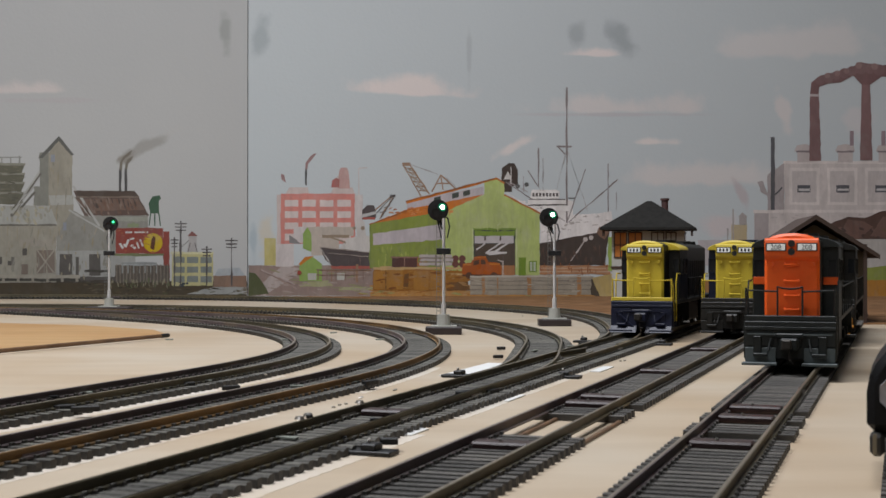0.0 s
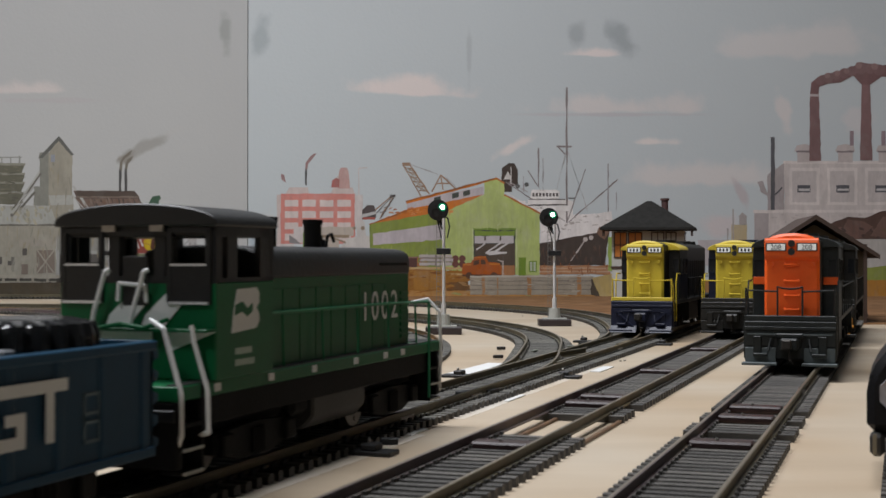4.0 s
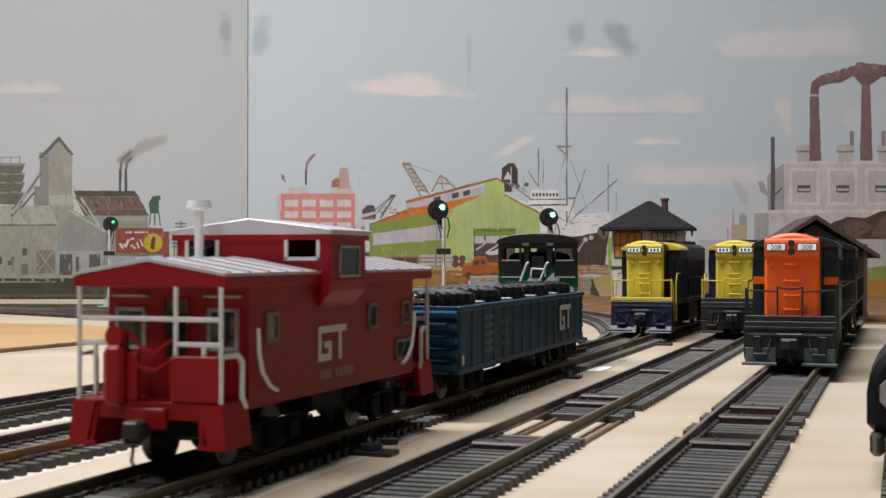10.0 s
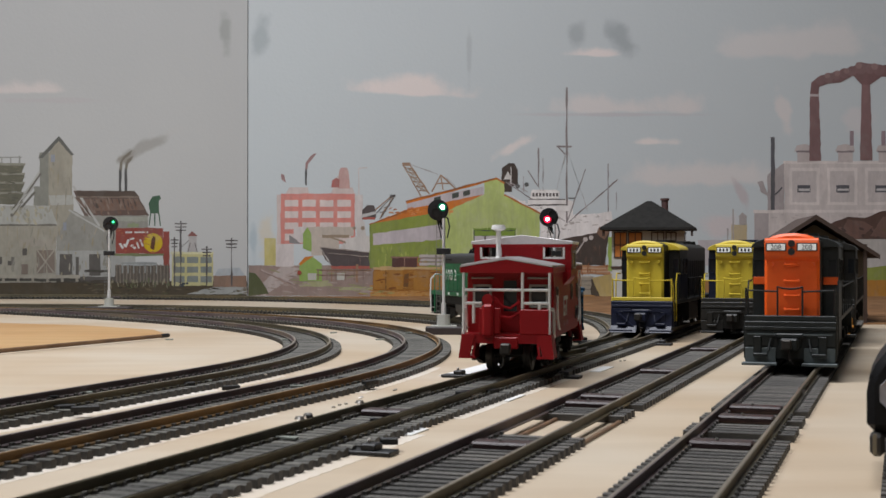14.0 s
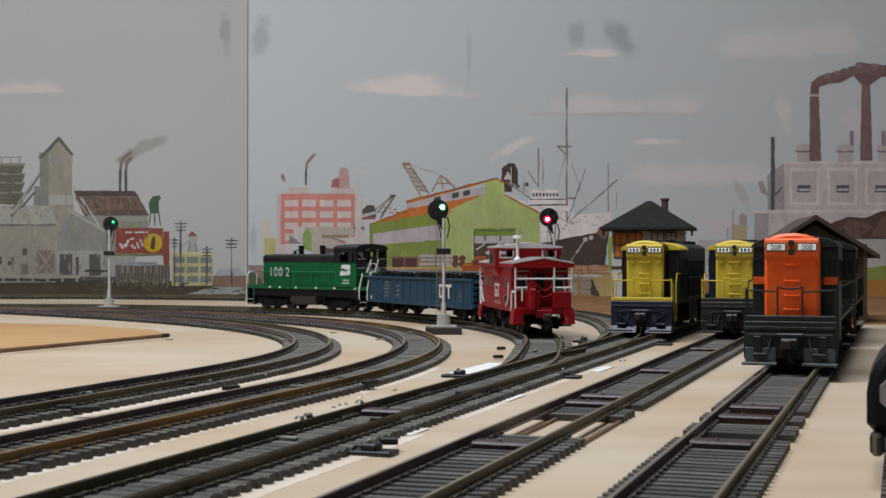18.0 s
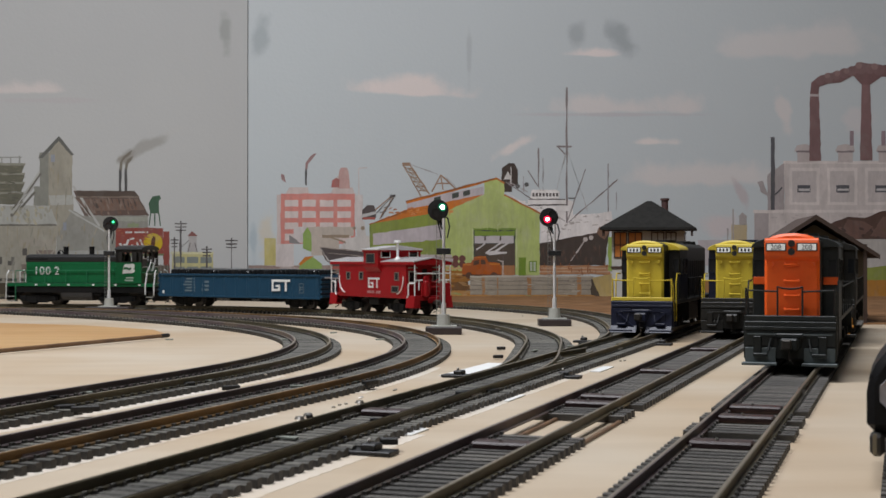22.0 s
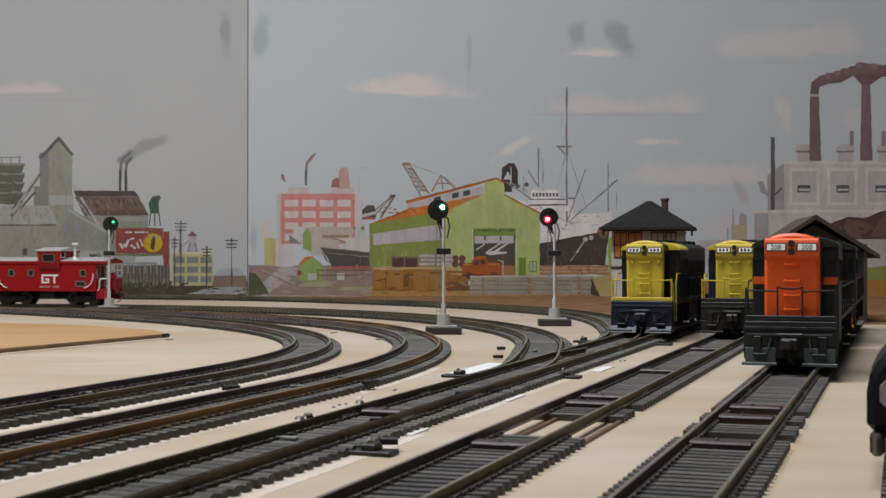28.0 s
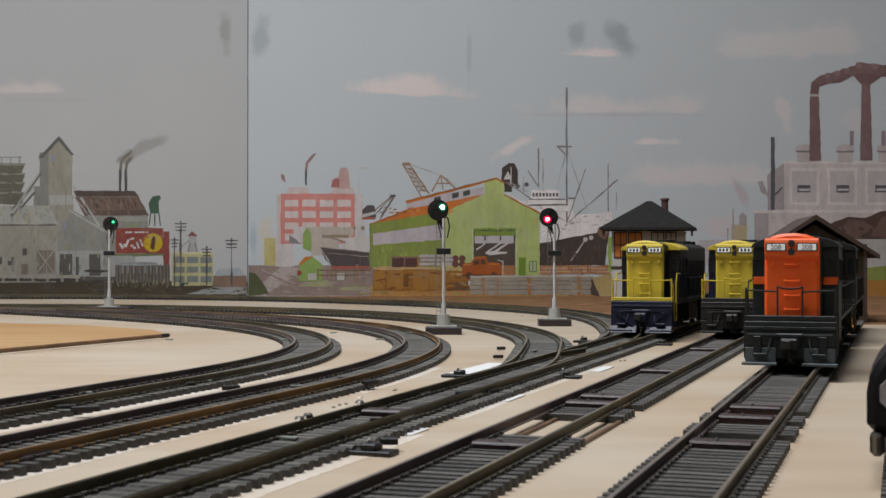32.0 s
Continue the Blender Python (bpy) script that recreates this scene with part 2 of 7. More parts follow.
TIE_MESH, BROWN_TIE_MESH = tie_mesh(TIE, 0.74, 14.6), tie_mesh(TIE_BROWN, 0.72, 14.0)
RAIL_OUTLINE = [(-1.05, 2.1), (1.05, 2.1), (1.05, 2.45), (0.28, 2.7), (0.28, 4.0), (0.5, 4.15), (0.5, 4.72), (0.35, RAILTOP),
                (-0.35, RAILTOP), (-0.5, 4.72), (-0.5, 4.15), (-0.28, 4.0), (-0.28, 2.7), (-1.05, 2.45)]


def rail(rows, off, parent, material=None):
    bm, rings = B(), []
    for g, x, y, h in rows:
        c, s = math.cos(h), math.sin(h)
        rings.append([bm.verts.new(((x + (off + a) * c) * MM, (y - (off + a) * s) * MM, z * MM)) for a, z in RAIL_OUTLINE])
    n = len(RAIL_OUTLINE)
    for r0, r1 in zip(rings, rings[1:]):
        for i in range(n):
            bm.faces.new((r0[i], r0[(i + 1) % n], r1[(i + 1) % n], r1[i]))
    bm.faces.new(rings[0])
    bm.faces.new(list(reversed(rings[-1])))
    ob = part("rail", bm, material or RAIL, parent)
    ob.data.materials.append(RAILHEAD)
    for p in ob.data.polygons:
        if p.normal.z > 0.9 and p.center.z > 4.6 * MM:
            p.material_index = 1
    return ob


RAILHEAD = mat("worn_rail_head", (0.26, 0.22, 0.17), 0.4, 0.6, var=0.35, scale=40)
RNG = random.Random(5)


# the shade between the ties is put in as a dark strip
GAP_SHADE = mat("dark_tie_gap_shade", (0.05, 0.048, 0.041), 0.85, var=0.4, scale=80)


def ribbon(rows, lo, hi, off0, off1, z0, z1):
    """A flat strip along a line, between two offsets to its right."""
    rows = [r for r in rows if lo <= r[0] <= hi]
    bm, rings = B(), []
    for g, x, y, h in rows:
        c, sn = math.cos(h), math.sin(h)
        w = 0.25 * math.sin(g * 0.07) + 0.3 * math.sin(g * 0.97)
        rings.append([bm.verts.new(((x + o * c) * MM, (y - o * sn) * MM, z * MM)) for o, z in ((off0, z0), (off1 + w, z0), (off1 + w, z1), (off0, z1))])
    for r0, r1 in zip(rings, rings[1:]):
        for i in range(4):
            bm.faces.new((r0[i], r0[(i + 1) % 4], r1[(i + 1) % 4], r1[i]))
    bm.faces.new(rings[0])
    bm.faces.new(list(reversed(rings[-1])))
    bmesh.ops.recalc_face_normals(bm, faces=bm.faces)
    return bm


def track(name, rows, lo, hi, label, gaps=(), tie_from=None, pitch=4.9, rails=(None, None), mesh=None):
    """A model track: two rails and its ties, which skip the gaps."""
    rows = [r for r in rows if lo <= r[0] <= hi]
    thing = tagged(new("railway_track"), label, "railway track", "model tracks")
    keep = rows if len(rows) < 3 else rows[::2] + ([rows[-1]] if len(rows) % 2 == 0 else [])
    for off, look_of in zip((-8.8, 8.8), rails):
        rail(keep, off, thing, look_of)
        # joiners: short metal sleeves over the rail foot
        for k in range(len(rows) // 9, len(rows), 76):
            _, x, y, h = rows[k]
            sl = part("rail_joiner", box(box(B(), off - 1.3, off + 1.3, -5, 5, 2.1, 2.8), off - 0.7, off + 0.7, -5, 5, 2.8, 3.3), STEEL if k % 2 else RAIL_DARK, thing)
            sl.matrix_local = pose(x * MM, y * MM, 0, 0, 0, -math.degrees(h))
    cuts = [max(rows[0][0], tie_from or -9e9)] + [v for pair in gaps for v in pair] + [rows[-1][0]]
    for a, b in zip(cuts[0::2], cuts[1::2]):
        if len([r for r in rows if a <= r[0] <= b]) > 2:
            part("underlay", ribbon(rows, a, b, -12.0, 12.0, 0.0, 0.3), GAP_SHADE, thing, "thin dark strip that paints the shade between the ties")
    g = rows[0][0] + 2
    arr = np.array(rows)
    while g < rows[-1][0]:
        if not any(a < g < b for a, b in gaps) and (tie_from is None or g > tie_from):
            x, y, h = [float(np.interp(g, arr[:, 0], arr[:, i])) for i in (1, 2, 3)]
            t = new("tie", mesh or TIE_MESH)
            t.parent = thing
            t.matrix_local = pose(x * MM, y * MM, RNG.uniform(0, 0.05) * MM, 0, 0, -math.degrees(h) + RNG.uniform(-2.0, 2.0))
        g += pitch
    return thing


track("a", LINES["inner_curve"], -340, 1290, "curved model track on grey ties, the inner loop", rails=(RAIL_DARK, None))
track("b", LINES["second_curve"], -330, 1290, "curved model track with rust-brown rails on dark ties", rails=(RAIL_DARK, RAIL_RUST))
track("c", LINES["through"], 60, 1110, "straight model track with dark rails under the yellow engine", gaps=((352, 366),), pitch=4.9)
track("d", LINES["main"], -850, 1300, "curved model track that leaves the straight track by a turnout", tie_from=118)
track("e", LINES["outer_curve"], 129, 1660, "curved outermost model track near the backdrop", tie_from=285)
track("f", LINES["middle_lead"], 90, 1110, "straight model track with brown rails and bare gaps between ties",
      gaps=((322, 372), (388, 400)), pitch=5.0, rails=(RAIL_DARK, RAIL), mesh=BROWN_TIE_MESH)
track("g", LINES["right_lead"], 110, 1110, "straight model track leading to the orange engine", gaps=((336, 344), (366, 373), (391, 400)), pitch=4.9, rails=(RAIL_DARK, RAIL), mesh=BROWN_TIE_MESH)
track("h", LINES["edge_lead"], 110, 1110, "straight model track at the edge of the yard", pitch=5.0, mesh=BROWN_TIE_MESH)
# ties under the diverging turnout rails
for rowset, a, b in (("main", -848, 118), ("outer_curve", 135, 285)):
    arr = np.array(LINES[rowset])
    g = a
    turn = tagged(new("turnout_ties"), "dark long ties under the turnout rails", "turnout ties", "model tracks")
    while g < b:
        x, y, h = [float(np.interp(g, arr[:, 0], arr[:, i])) for i in (1, 2, 3)]
        t = new("tie", TIE_MESH)
        t.parent = turn
        t.matrix_local = pose(x * MM, y * MM, -0.0003, 0, 0, -math.degrees(h))
        g += 4.9


def short_rail(n0, s0, n1, s1, label):
    a, b = ALONG * s0 + ACROSS * n0, ALONG * s1 + ACROSS * n1
    h = math.atan2(b.x - a.x, b.y - a.y)
    thing = tagged(new("guard_rail"), label, "guard rail", "turnout rails")
    rail([(0, a.x, a.y, h), (1, b.x, b.y, h)], 0.0, thing)


short_rail(-131.5, 520, -131.5, 585, "short brown guard rail inside the turnout")
short_rail(-144.5, 575, -139.5, 606, "short brown wing rail beside the turnout frog")
short_rail(-131.5, 640, -131.5, 690, "short brown guard rail inside the far turnout")


def lay(ob, n, s, z=0.0, turn=0.0):
    p = ALONG * s + ACROSS * n
    ob.matrix_world = pose(p.x * MM, p.y * MM, z * MM, 0, 0, 90 - math.degrees(TH) + turn)
    return ob


BROWN = mat("brown_plastic", (0.035, 0.016, 0.015), 0.45, var=0.5, scale=200)
for n, s, dark in ((-40.5, 318, 0), (-40.5, 371, 1), (-40.5, 396, 0), (-88.5, 300, 1), (-88.5, 392, 0), (-88.5, 412, 0), (-88.5, 512, 0),
                   (-88.5, 640, 0), (-138, 352, 0)):
    ramp = lay(tagged(new("uncoupling_magnet"), "dark brown plastic uncoupling magnet with a bright pin between the rails",
                      "uncoupling magnet", "uncoupling magnets"), n, s, 1.7)
    part("block", box(B(), -3.2, 3.2, -7.6, 7.6, 0, 2.0, 0.5), BROWN, ramp)
    part("pin", rod(B(), (0, 1.0, 1.9), (0, 1.0, 2.5), 0.55, 0.4, seg=8), STEEL, ramp, "shiny steel pin")



# glare on the plywood, painted in as paler strips along the tie ends
GLARE_PLY = wood_mat("glare_plywood", (0.78, 0.73, 0.66), (0.7, 0.64, 0.55))
for nm, lo, hi, o0, o1 in (("inner_curve", -330, 60, 13.0, 18.4), ("second_curve", -330, -40, 13.0, 16.4), ("second_curve", 20, 130, 13.0, 18.0), ("through", 120, 330, 13.0, 19.2), ("through", 366, 560, 13.0, 17.6)):
    tagged(part("glare_strip", ribbon(LINES[nm], lo, hi, o0, o1, 0.0, 0.06), GLARE_PLY), "thin pale strip along the ends of the ties, a painted highlight", "card strip", "whitened strips")
# earth-coloured scenic ground between the outermost track and the backdrop
EARTH = toned(mat("brown_scenic_earth", (0.13, 0.1, 0.07), 0.9, var=0.4, bump=0.4), 40.0, [(0.05, 0.04, 0.028), (0.085, 0.068, 0.046), (0.13, 0.1, 0.075)])
CLAY = toned(mat("orange_scenic_earth", (0.33, 0.19, 0.09), 0.9, var=0.4, bump=0.4), 40.0, [(0.15, 0.07, 0.025), (0.24, 0.11, 0.035), (0.29, 0.155, 0.07)])
far = [r for r in LINES["outer_curve"] if 420 <= r[0] <= 1720][::6]
edge = [(x + 18 * math.cos(h), y - 18 * math.sin(h)) for g, x, y, h in far]
seam_x = (438.5 - 784) * 1575.0 / 2350.0
right = [q for q in edge if q[0] > seam_x]
left = [q for q in edge if q[0] <= seam_x]
tagged(part("scenic_earth", prism(B(), right + [(seam_x, right[-1][1]), (seam_x, ZB - 3), (900, ZB - 3), (900, right[0][1])], "z", 0, 0.5), CLAY),
       "strip of orange-brown scenic earth along the backdrop", "scenic earth", kind="structure")
tagged(part("scenic_earth", prism(B(), [(seam_x, right[-1][1])] + left + [(-2000, left[-1][1]), (-2000, ZB - 3), (seam_x, ZB - 3)], "z", 0, 0.5), EARTH),
       "strip of dull brown scenic earth along the backdrop", "scenic earth", kind="structure")
# loose bits between and beside the rails: spare plastic ties, pale scraps and bright clippings
SCRAP = mat("pale_green_grey_scrap", (0.26, 0.28, 0.24), 0.6, var=0.3)


def bit(u, v, a, b, h, material, label, cat, z=2.0, turn=0.0):
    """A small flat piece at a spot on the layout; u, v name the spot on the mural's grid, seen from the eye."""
    y = 2350.0 * (47.0 - z) / (v - 455.0)
    x = (u - 784.0) / 2350.0 * y
    ob = part(cat.replace(" ", "_"), prism(B(), [(-a, -b * 0.8), (-a * 0.6, -b), (a, -b * 0.9), (a * 0.95, b), (-a * 0.8, b * 0.85)], "z", 0, h, 0.12), material)
    ob.matrix_world = pose(x * MM, y * MM, z * MM, 0, 0, turn)
    return tagged(ob, label, cat, cat + "s")


for u, v, a, b, turn in ((505, 602, 2.2, 1.6, 30), (590, 590, 2.4, 1.2, 60), (672, 602, 2.6, 1.4, 40), (725, 590, 2.8, 1.2, 30), (144, 697, 3.4, 2.2, 30), (43, 714, 1.6, 1.3, 10), (278, 672, 3.2, 1.4, 25), (361, 676, 2.8, 1.3, 20), (525, 685, 2.4, 1.0, 15), (541, 676, 2.6, 1.1, 60),
                         (625, 678, 2.6, 1.2, 55), (506, 777, 3.4, 0.9, -25), (572, 750, 0.9, 0.6, 0), (661, 640, 1.4, 0.8, 40), (915, 632, 2.2, 0.9, 35), (946, 622, 2.6, 0.8, 60),
                         (1010, 614, 2.0, 0.8, 20), (880, 652, 2.4, 0.9, 40), (985, 603, 2.2, 0.8, 50), (690, 660, 1.6, 0.8, 30), (300, 602, 2.0, 1.0, 0), (372, 560, 3.0, 1.2, 10)):
    bit(u, v, a, b, 0.7, SCRAP, "pale grey plastic scrap lying between the rails", "plastic scrap", 2.1, turn)
for u, v, a, b, turn in ((151, 728, 4.2, 1.6, 20), (122, 717, 3.0, 1.8, 0), (654, 681, 4.0, 1.5, 60), (604, 674, 1.2, 1.2, 0), (596, 782, 2.4, 1.9, 10), (689, 786, 2.2, 1.6, 0), (548, 743, 0.9, 0.9, 0),
                         (661, 749, 1.0, 1.0, 0), (920, 655, 3.4, 1.3, 62), (1005, 622, 3.0, 1.2, 62), (890, 668, 3.4, 1.4, 62), (1030, 612, 2.6, 1.2, 50), (886, 619, 2.2, 1.6, 10), (881, 634, 2.4, 1.5, 5), (820, 700, 4.4, 1.5, 62), (868, 697, 3.6, 1.6, 60),
                         (112, 725, 3.6, 1.6, 15), (90, 708, 2.2, 1.4, 40), (330, 684, 3.0, 1.3, 20), (408, 690, 3.2, 1.2, 25), (615, 775, 3.0, 1.4, 62), (560, 790, 3.2, 1.4, 62)):
    bit(u, v, a, b, 1.5, BLACK, "loose black plastic tie lump beside the rail", "tie lump", 0.6 if u > 880 else 1.8, turn)
for u, v in ((247, 692), (700, 691), (637, 706), (601, 718), (470, 664), (958, 600), (1046, 622), (512, 620), (742, 560), (302, 542), (590, 722), (612, 716), (640, 704), (698, 692), (1105, 639), (1098, 640), (238, 690), (244, 694), (890, 588), (925, 560), (40, 545)):
    bit(u, v, 0.6, 0.45, 0.5, STEEL, "bright metal clipping lying on the track", "metal clipping", 2.1, u % 90)
# insulated rail gap: brown timber strips lie in the bare stretch
for dn in (-5.5, 3.5, 13.0):
    tagged(lay(part("timber_strip", box(B(), -24, 24, -0.55, 0.55, 0, 0.9, 0.1), STICK), -88.5 + dn, 347), "thin brown timber strip beside the rail",
           "timber strip", "timber strips")

PAPER = mat("white_card", (0.8, 0.8, 0.78), 0.7, var=0.04)
for n, s, a, b in ((-168, 527, 33, 4.6), (-118.5, 545, 13, 2.3), (-123.5, 333, 7, 1.8), (-121.5, 424, 10, 0.9)):
    tagged(lay(part("paper_strip", box(B(), -a, a, -b, b, 0, 0.4), PAPER), n, s), "white card strip lying under the turnout", "card strip",
           "card strips")
for n, s, ln in ((-120, 293, 6.6), (-164, 492, 6), (-124.3, 502, 6.8), (-166, 715, 5), (-121, 705, 5.5)):
    mach = lay(tagged(new("turnout_motor"), "black flat turnout motor beside the track", "turnout motor", "turnout motors"), n, s)
    part("base", box(B(), -3.2, 3.2, -ln, ln, 0, 1.2, 0.2), BLACK, mach)
    part("cover", box(B(), -2.4, 2.4, -ln * 0.4, ln * 0.2, 1.2, 2.8, 0.3), BLACK, mach)
    part("crank", wire(B(), [(0, 0, 2.8), (0, 0, 3.4), (3.2, 1.2, 3.4), (3.6, 1.4, 2.2)], 0.35), STEEL, mach, "thin bent steel crank")
for n, s in ((-165, 395), (-166, 358), (-165, 350), (-105, 505)):
    tagged(lay(part("screw_head", rod(B(), (0, 0, 0), (0, 0, 0.9), 1.6, 1.1, seg=10), STEEL), n, s), "bright steel screw head in the plywood",
           "screw", "screws")

# ---------------------------------------------------------------- signals
LENS_GREEN = mat("lit_green_roundel", (0.01, 0.25, 0.12), 0.3, emit=0.9, var=0.02)
CORE_GREEN = mat("white_green_lamp", (0.86, 1.0, 0.93), 0.3, emit=9.0, var=0.02)
CORE_RED = mat("white_red_lamp", (1.0, 0.72, 0.76), 0.3, emit=9.0, var=0.02)
CORE_DIM = mat("pale_green_lamp", (0.06, 1.0, 0.35), 0.3, emit=3.0, var=0.02)
LENS_DIM = mat("lit_deep_green_roundel", (0.01, 0.12, 0.05), 0.3, emit=0.3, var=0.02)
LENS_RED = mat("lit_red_roundel", (0.9, 0.01, 0.05), 0.3, emit=2.0, var=0.02)
LENS_COVERS = {}


def signal(key, x, y, height, facing, label, base_label, wide=22.0, dim=False, hx=-2.8):
    """A searchlight signal; both lenses always glow and an added disc covers the one that is off."""
    thing = tagged(new("signal_mast"), label, "railway signal", "searchlight signals")
    thing.matrix_world = pose(x * MM, y * MM, 0, 0, 0, facing)
    k = height / 62.0
    part("base_block", box(B(), -wide / 2, wide / 2, -7, 9, 0, 4.5, 0.4), mat("dark_block", (0.035, 0.025, 0.025), 0.5), thing, base_label)
    part("plate", box(B(), -8, 8, -6, 6, 4.5, 5.4, 0.2), GREY, thing)
    part("foundation", rod(B(), (0, 0, 5.4), (0, 0, 12.0), 4.2, 3.7, seg=20), GREY, thing, "pale grey round foundation")
    part("mast", rod(rod(B(), (0, 0, 12), (0, 0, 19), 1.5, 1.5, seg=12), (0, 0, 19), (0, 0, 50 * k + 4), 0.95, seg=12), SILVER, thing,
         "bright silver mast")
    lad = B()
    for xx in (-1.1, 1.1):
        rod(lad, (xx - 3.2, 2.5, 5), (xx - 3.2, 2.5, 52 * k), 0.15, seg=5)
    z = 8.0
    while z < 51 * k:
        rod(lad, (-4.3, 2.5, z), (-2.1, 2.5, z), 0.16, seg=5)
        z += 3.0
    part("ladder", lad, mat("tarnished_ladder", (0.2, 0.2, 0.18), 0.5), thing)
    part("junction_box", box(B(), -4.4, 4.4, -2.2, 2.2, 36.5 * k, 39.3 * k, 0.3), BLACK, thing)
    top = height - 7.0
    head = new("head")
    head.parent = thing
    head.matrix_local = pose(hx * MM, 0, 0)
    head["label"] = "round black signal head"
    part("target", rod(B(), (0, 1.8, top), (0, -0.4, top), 6.4, 6.4, seg=32), BLACK, head, "round black target disc")
    part("case", rod(B(), (0, 1.8, top), (0, 7, top - 0.5), 4.4, 3.0, seg=18), BLACK, head)
    gx, gz, rx, rz = (2.6, 1.8, -1.0, -1.4)
    for cx, cz, lens, words in ((gx, gz, LENS_DIM if dim else LENS_GREEN, "glowing green lens"), (rx, rz, LENS_RED, "red lens behind the added shutter")):
        hood = B()
        for i in range(16):
            ring = [hood.verts.new(Vector((cx + r * math.cos(a), yy, top + cz + r * math.sin(a))) * MM)
                    for a in (math.pi * (-0.1 + 1.2 * i / 16), math.pi * (-0.1 + 1.2 * (i + 1) / 16)) for r, yy in ((2.75, -0.3), (2.75, -2.0), (3.0, -2.0), (3.0, -0.3))]
            for q in ((0, 1, 5, 4), (1, 2, 6, 5), (2, 3, 7, 6), (3, 0, 4, 7)):
                hood.faces.new([ring[j] for j in q])
        part("hood", hood, BLACK, head)
        part("lens", rod(B(), (cx, -0.4, top + cz), (cx, -0.8, top + cz), 2.5, 2.2, seg=20), lens, head, words)
        core = CORE_RED if lens is LENS_RED else CORE_DIM if dim else CORE_GREEN
        part("lamp_core", rod(B(), (cx, -0.7, top + cz), (cx, -0.93, top + cz), 2.0 if lens is LENS_GREEN else 1.6 if lens is LENS_RED else 1.1, 0.7, seg=16), core, head)
    # made-up shutter: blocks the glow of the lens that should be dark
    sh = part("shutter", rod(B(), (0, -1.0, 0), (0, -1.25, 0), 2.7, 2.7, seg=20), BLACK, head, "small black disc added to hide the lens that is off")
    on_red = pose(rx * MM, 0, (top + rz) * MM)
    sh.matrix_local = on_red
    LENS_COVERS[key] = (sh, on_red, pose(gx * MM, 0, (top + gz) * MM))
    br = wire(B(), [(0, 0, 48 * k), (hx * 0.5, 2.5, top - 8), (hx, 3.5, top - 3)], 1.2)
    part("bracket", br, BLACK, thing)
    part("cable", wire(B(), [(2.2, 1, 44 * k), (3.6, 2, top - 10), (2.6, 4, top - 5), (hx + 2, 5, top - 2)], 0.45), BLACK, thing)
    part("cable", wire(B(), [(-1.4, 1, 44 * k), (-2.6, 2, top - 11), (hx - 1, 5, top - 4)], 0.4), BLACK, thing)
    return thing


signal("mid", 0.4, 808, 82.5, 0, "silver signal mast with a bright green light between the curves", "black base block", hx=-3.4)
signal("right", 76, 906, 81, 0, "silver signal mast beside the outer curve, showing green, then red", "black base block", hx=-3.8)
signal("left", -284, 1130, 82, 0, "silver signal mast with a deep green light beside the far curve", "black base block", 37, True, hx=1.0)

# ---------------------------------------------------------------- vehicles (local: x forward, y left, z up from the rail head, mm)
ROLL = {}
WHEEL = mat("wheel_metal", (0.09, 0.085, 0.08), 0.4, 0.7, var=0.3)


def wheelset(parent, x, r=5.6, gauge=8.3):
    bm = B()
    for s in (-1, 1):
        rod(bm, (0, s * (gauge + 0.1), 0), (0, s * (gauge - 2.2), 0), r, seg=20)
        rod(bm, (0, s * (gauge - 1.6), 0), (0, s * (gauge - 2.4), 0), r + 0.7, seg=20)
        rod(bm, (0, s * (gauge + 0.5), 0), (0, s * gauge, 0), r * 0.4, seg=8)
        for a in range(3):
            c, q = math.cos(a * 2.1) * r * 0.68, math.sin(a * 2.1) * r * 0.68
            rod(bm, (c, s * (gauge + 0.3), q), (c, s * gauge, q), 0.7, seg=6)
    rod(bm, (0, -gauge, 0), (0, gauge, 0), 0.9, seg=8)
    ob = part("wheelset", bm, WHEEL, parent)
    ob.matrix_local = pose(x * MM, 0, r * MM)
    return ob


TRUCK = mat("matt_black_truck", (0.007, 0.007, 0.007), 0.7, var=0.5)
TRUCK.node_tree.nodes["Principled BSDF"].inputs["Specular IOR Level"].default_value = 0.2


def truck(parent, x, base=28.0, r=5.6, axles=2, width=12.2, key=None, material=None):
    """A bogie with its side frames, springs and wheelsets."""
    bm = B()
    for s in (-1, 1):
        y = s * width
        prism(bm, [(-base / 2 - 4, r - 1.5), (-base / 2 - 4, r + 2.2), (-base / 4, r + 2.8), (0, r + 3.2), (base / 4, r + 2.8),
                   (base / 2 + 4, r + 2.2), (base / 2 + 4, r - 1.5), (base / 2, r - 2), (base / 4, r - 3.6), (-base / 4, r - 3.6), (-base / 2, r - 2)],
              "y", y - 1.0, y + 1.0)
        for i in range(axles):
            xx = -base / 2 + base * i / (axles - 1)
            box(bm, xx - 2.2, xx + 2.2, y + s * 0.8, y + s * 2.4, r - 2.0, r + 2.2, 0.3)
        for dx in (-1.8, 0, 1.8):
            rod(bm, (dx, y + s * 1.3, r - 3), (dx, y + s * 1.3, r + 2), 0.8, seg=6)
    box(bm, -3, 3, -width, width, r, r + 3)
    ob = part("truck", bm, TRUCK, parent)
    ob.matrix_local = pose(x * MM, 0, 0)
    sets = [wheelset(ob, -base / 2 + base * i / (axles - 1), r) for i in range(axles)]
    if key is not None:
        ROLL.setdefault(key, []).append((ob, x, [(w, -base / 2 + base * i / (axles - 1), r) for i, w in enumerate(sets)]))
    return ob


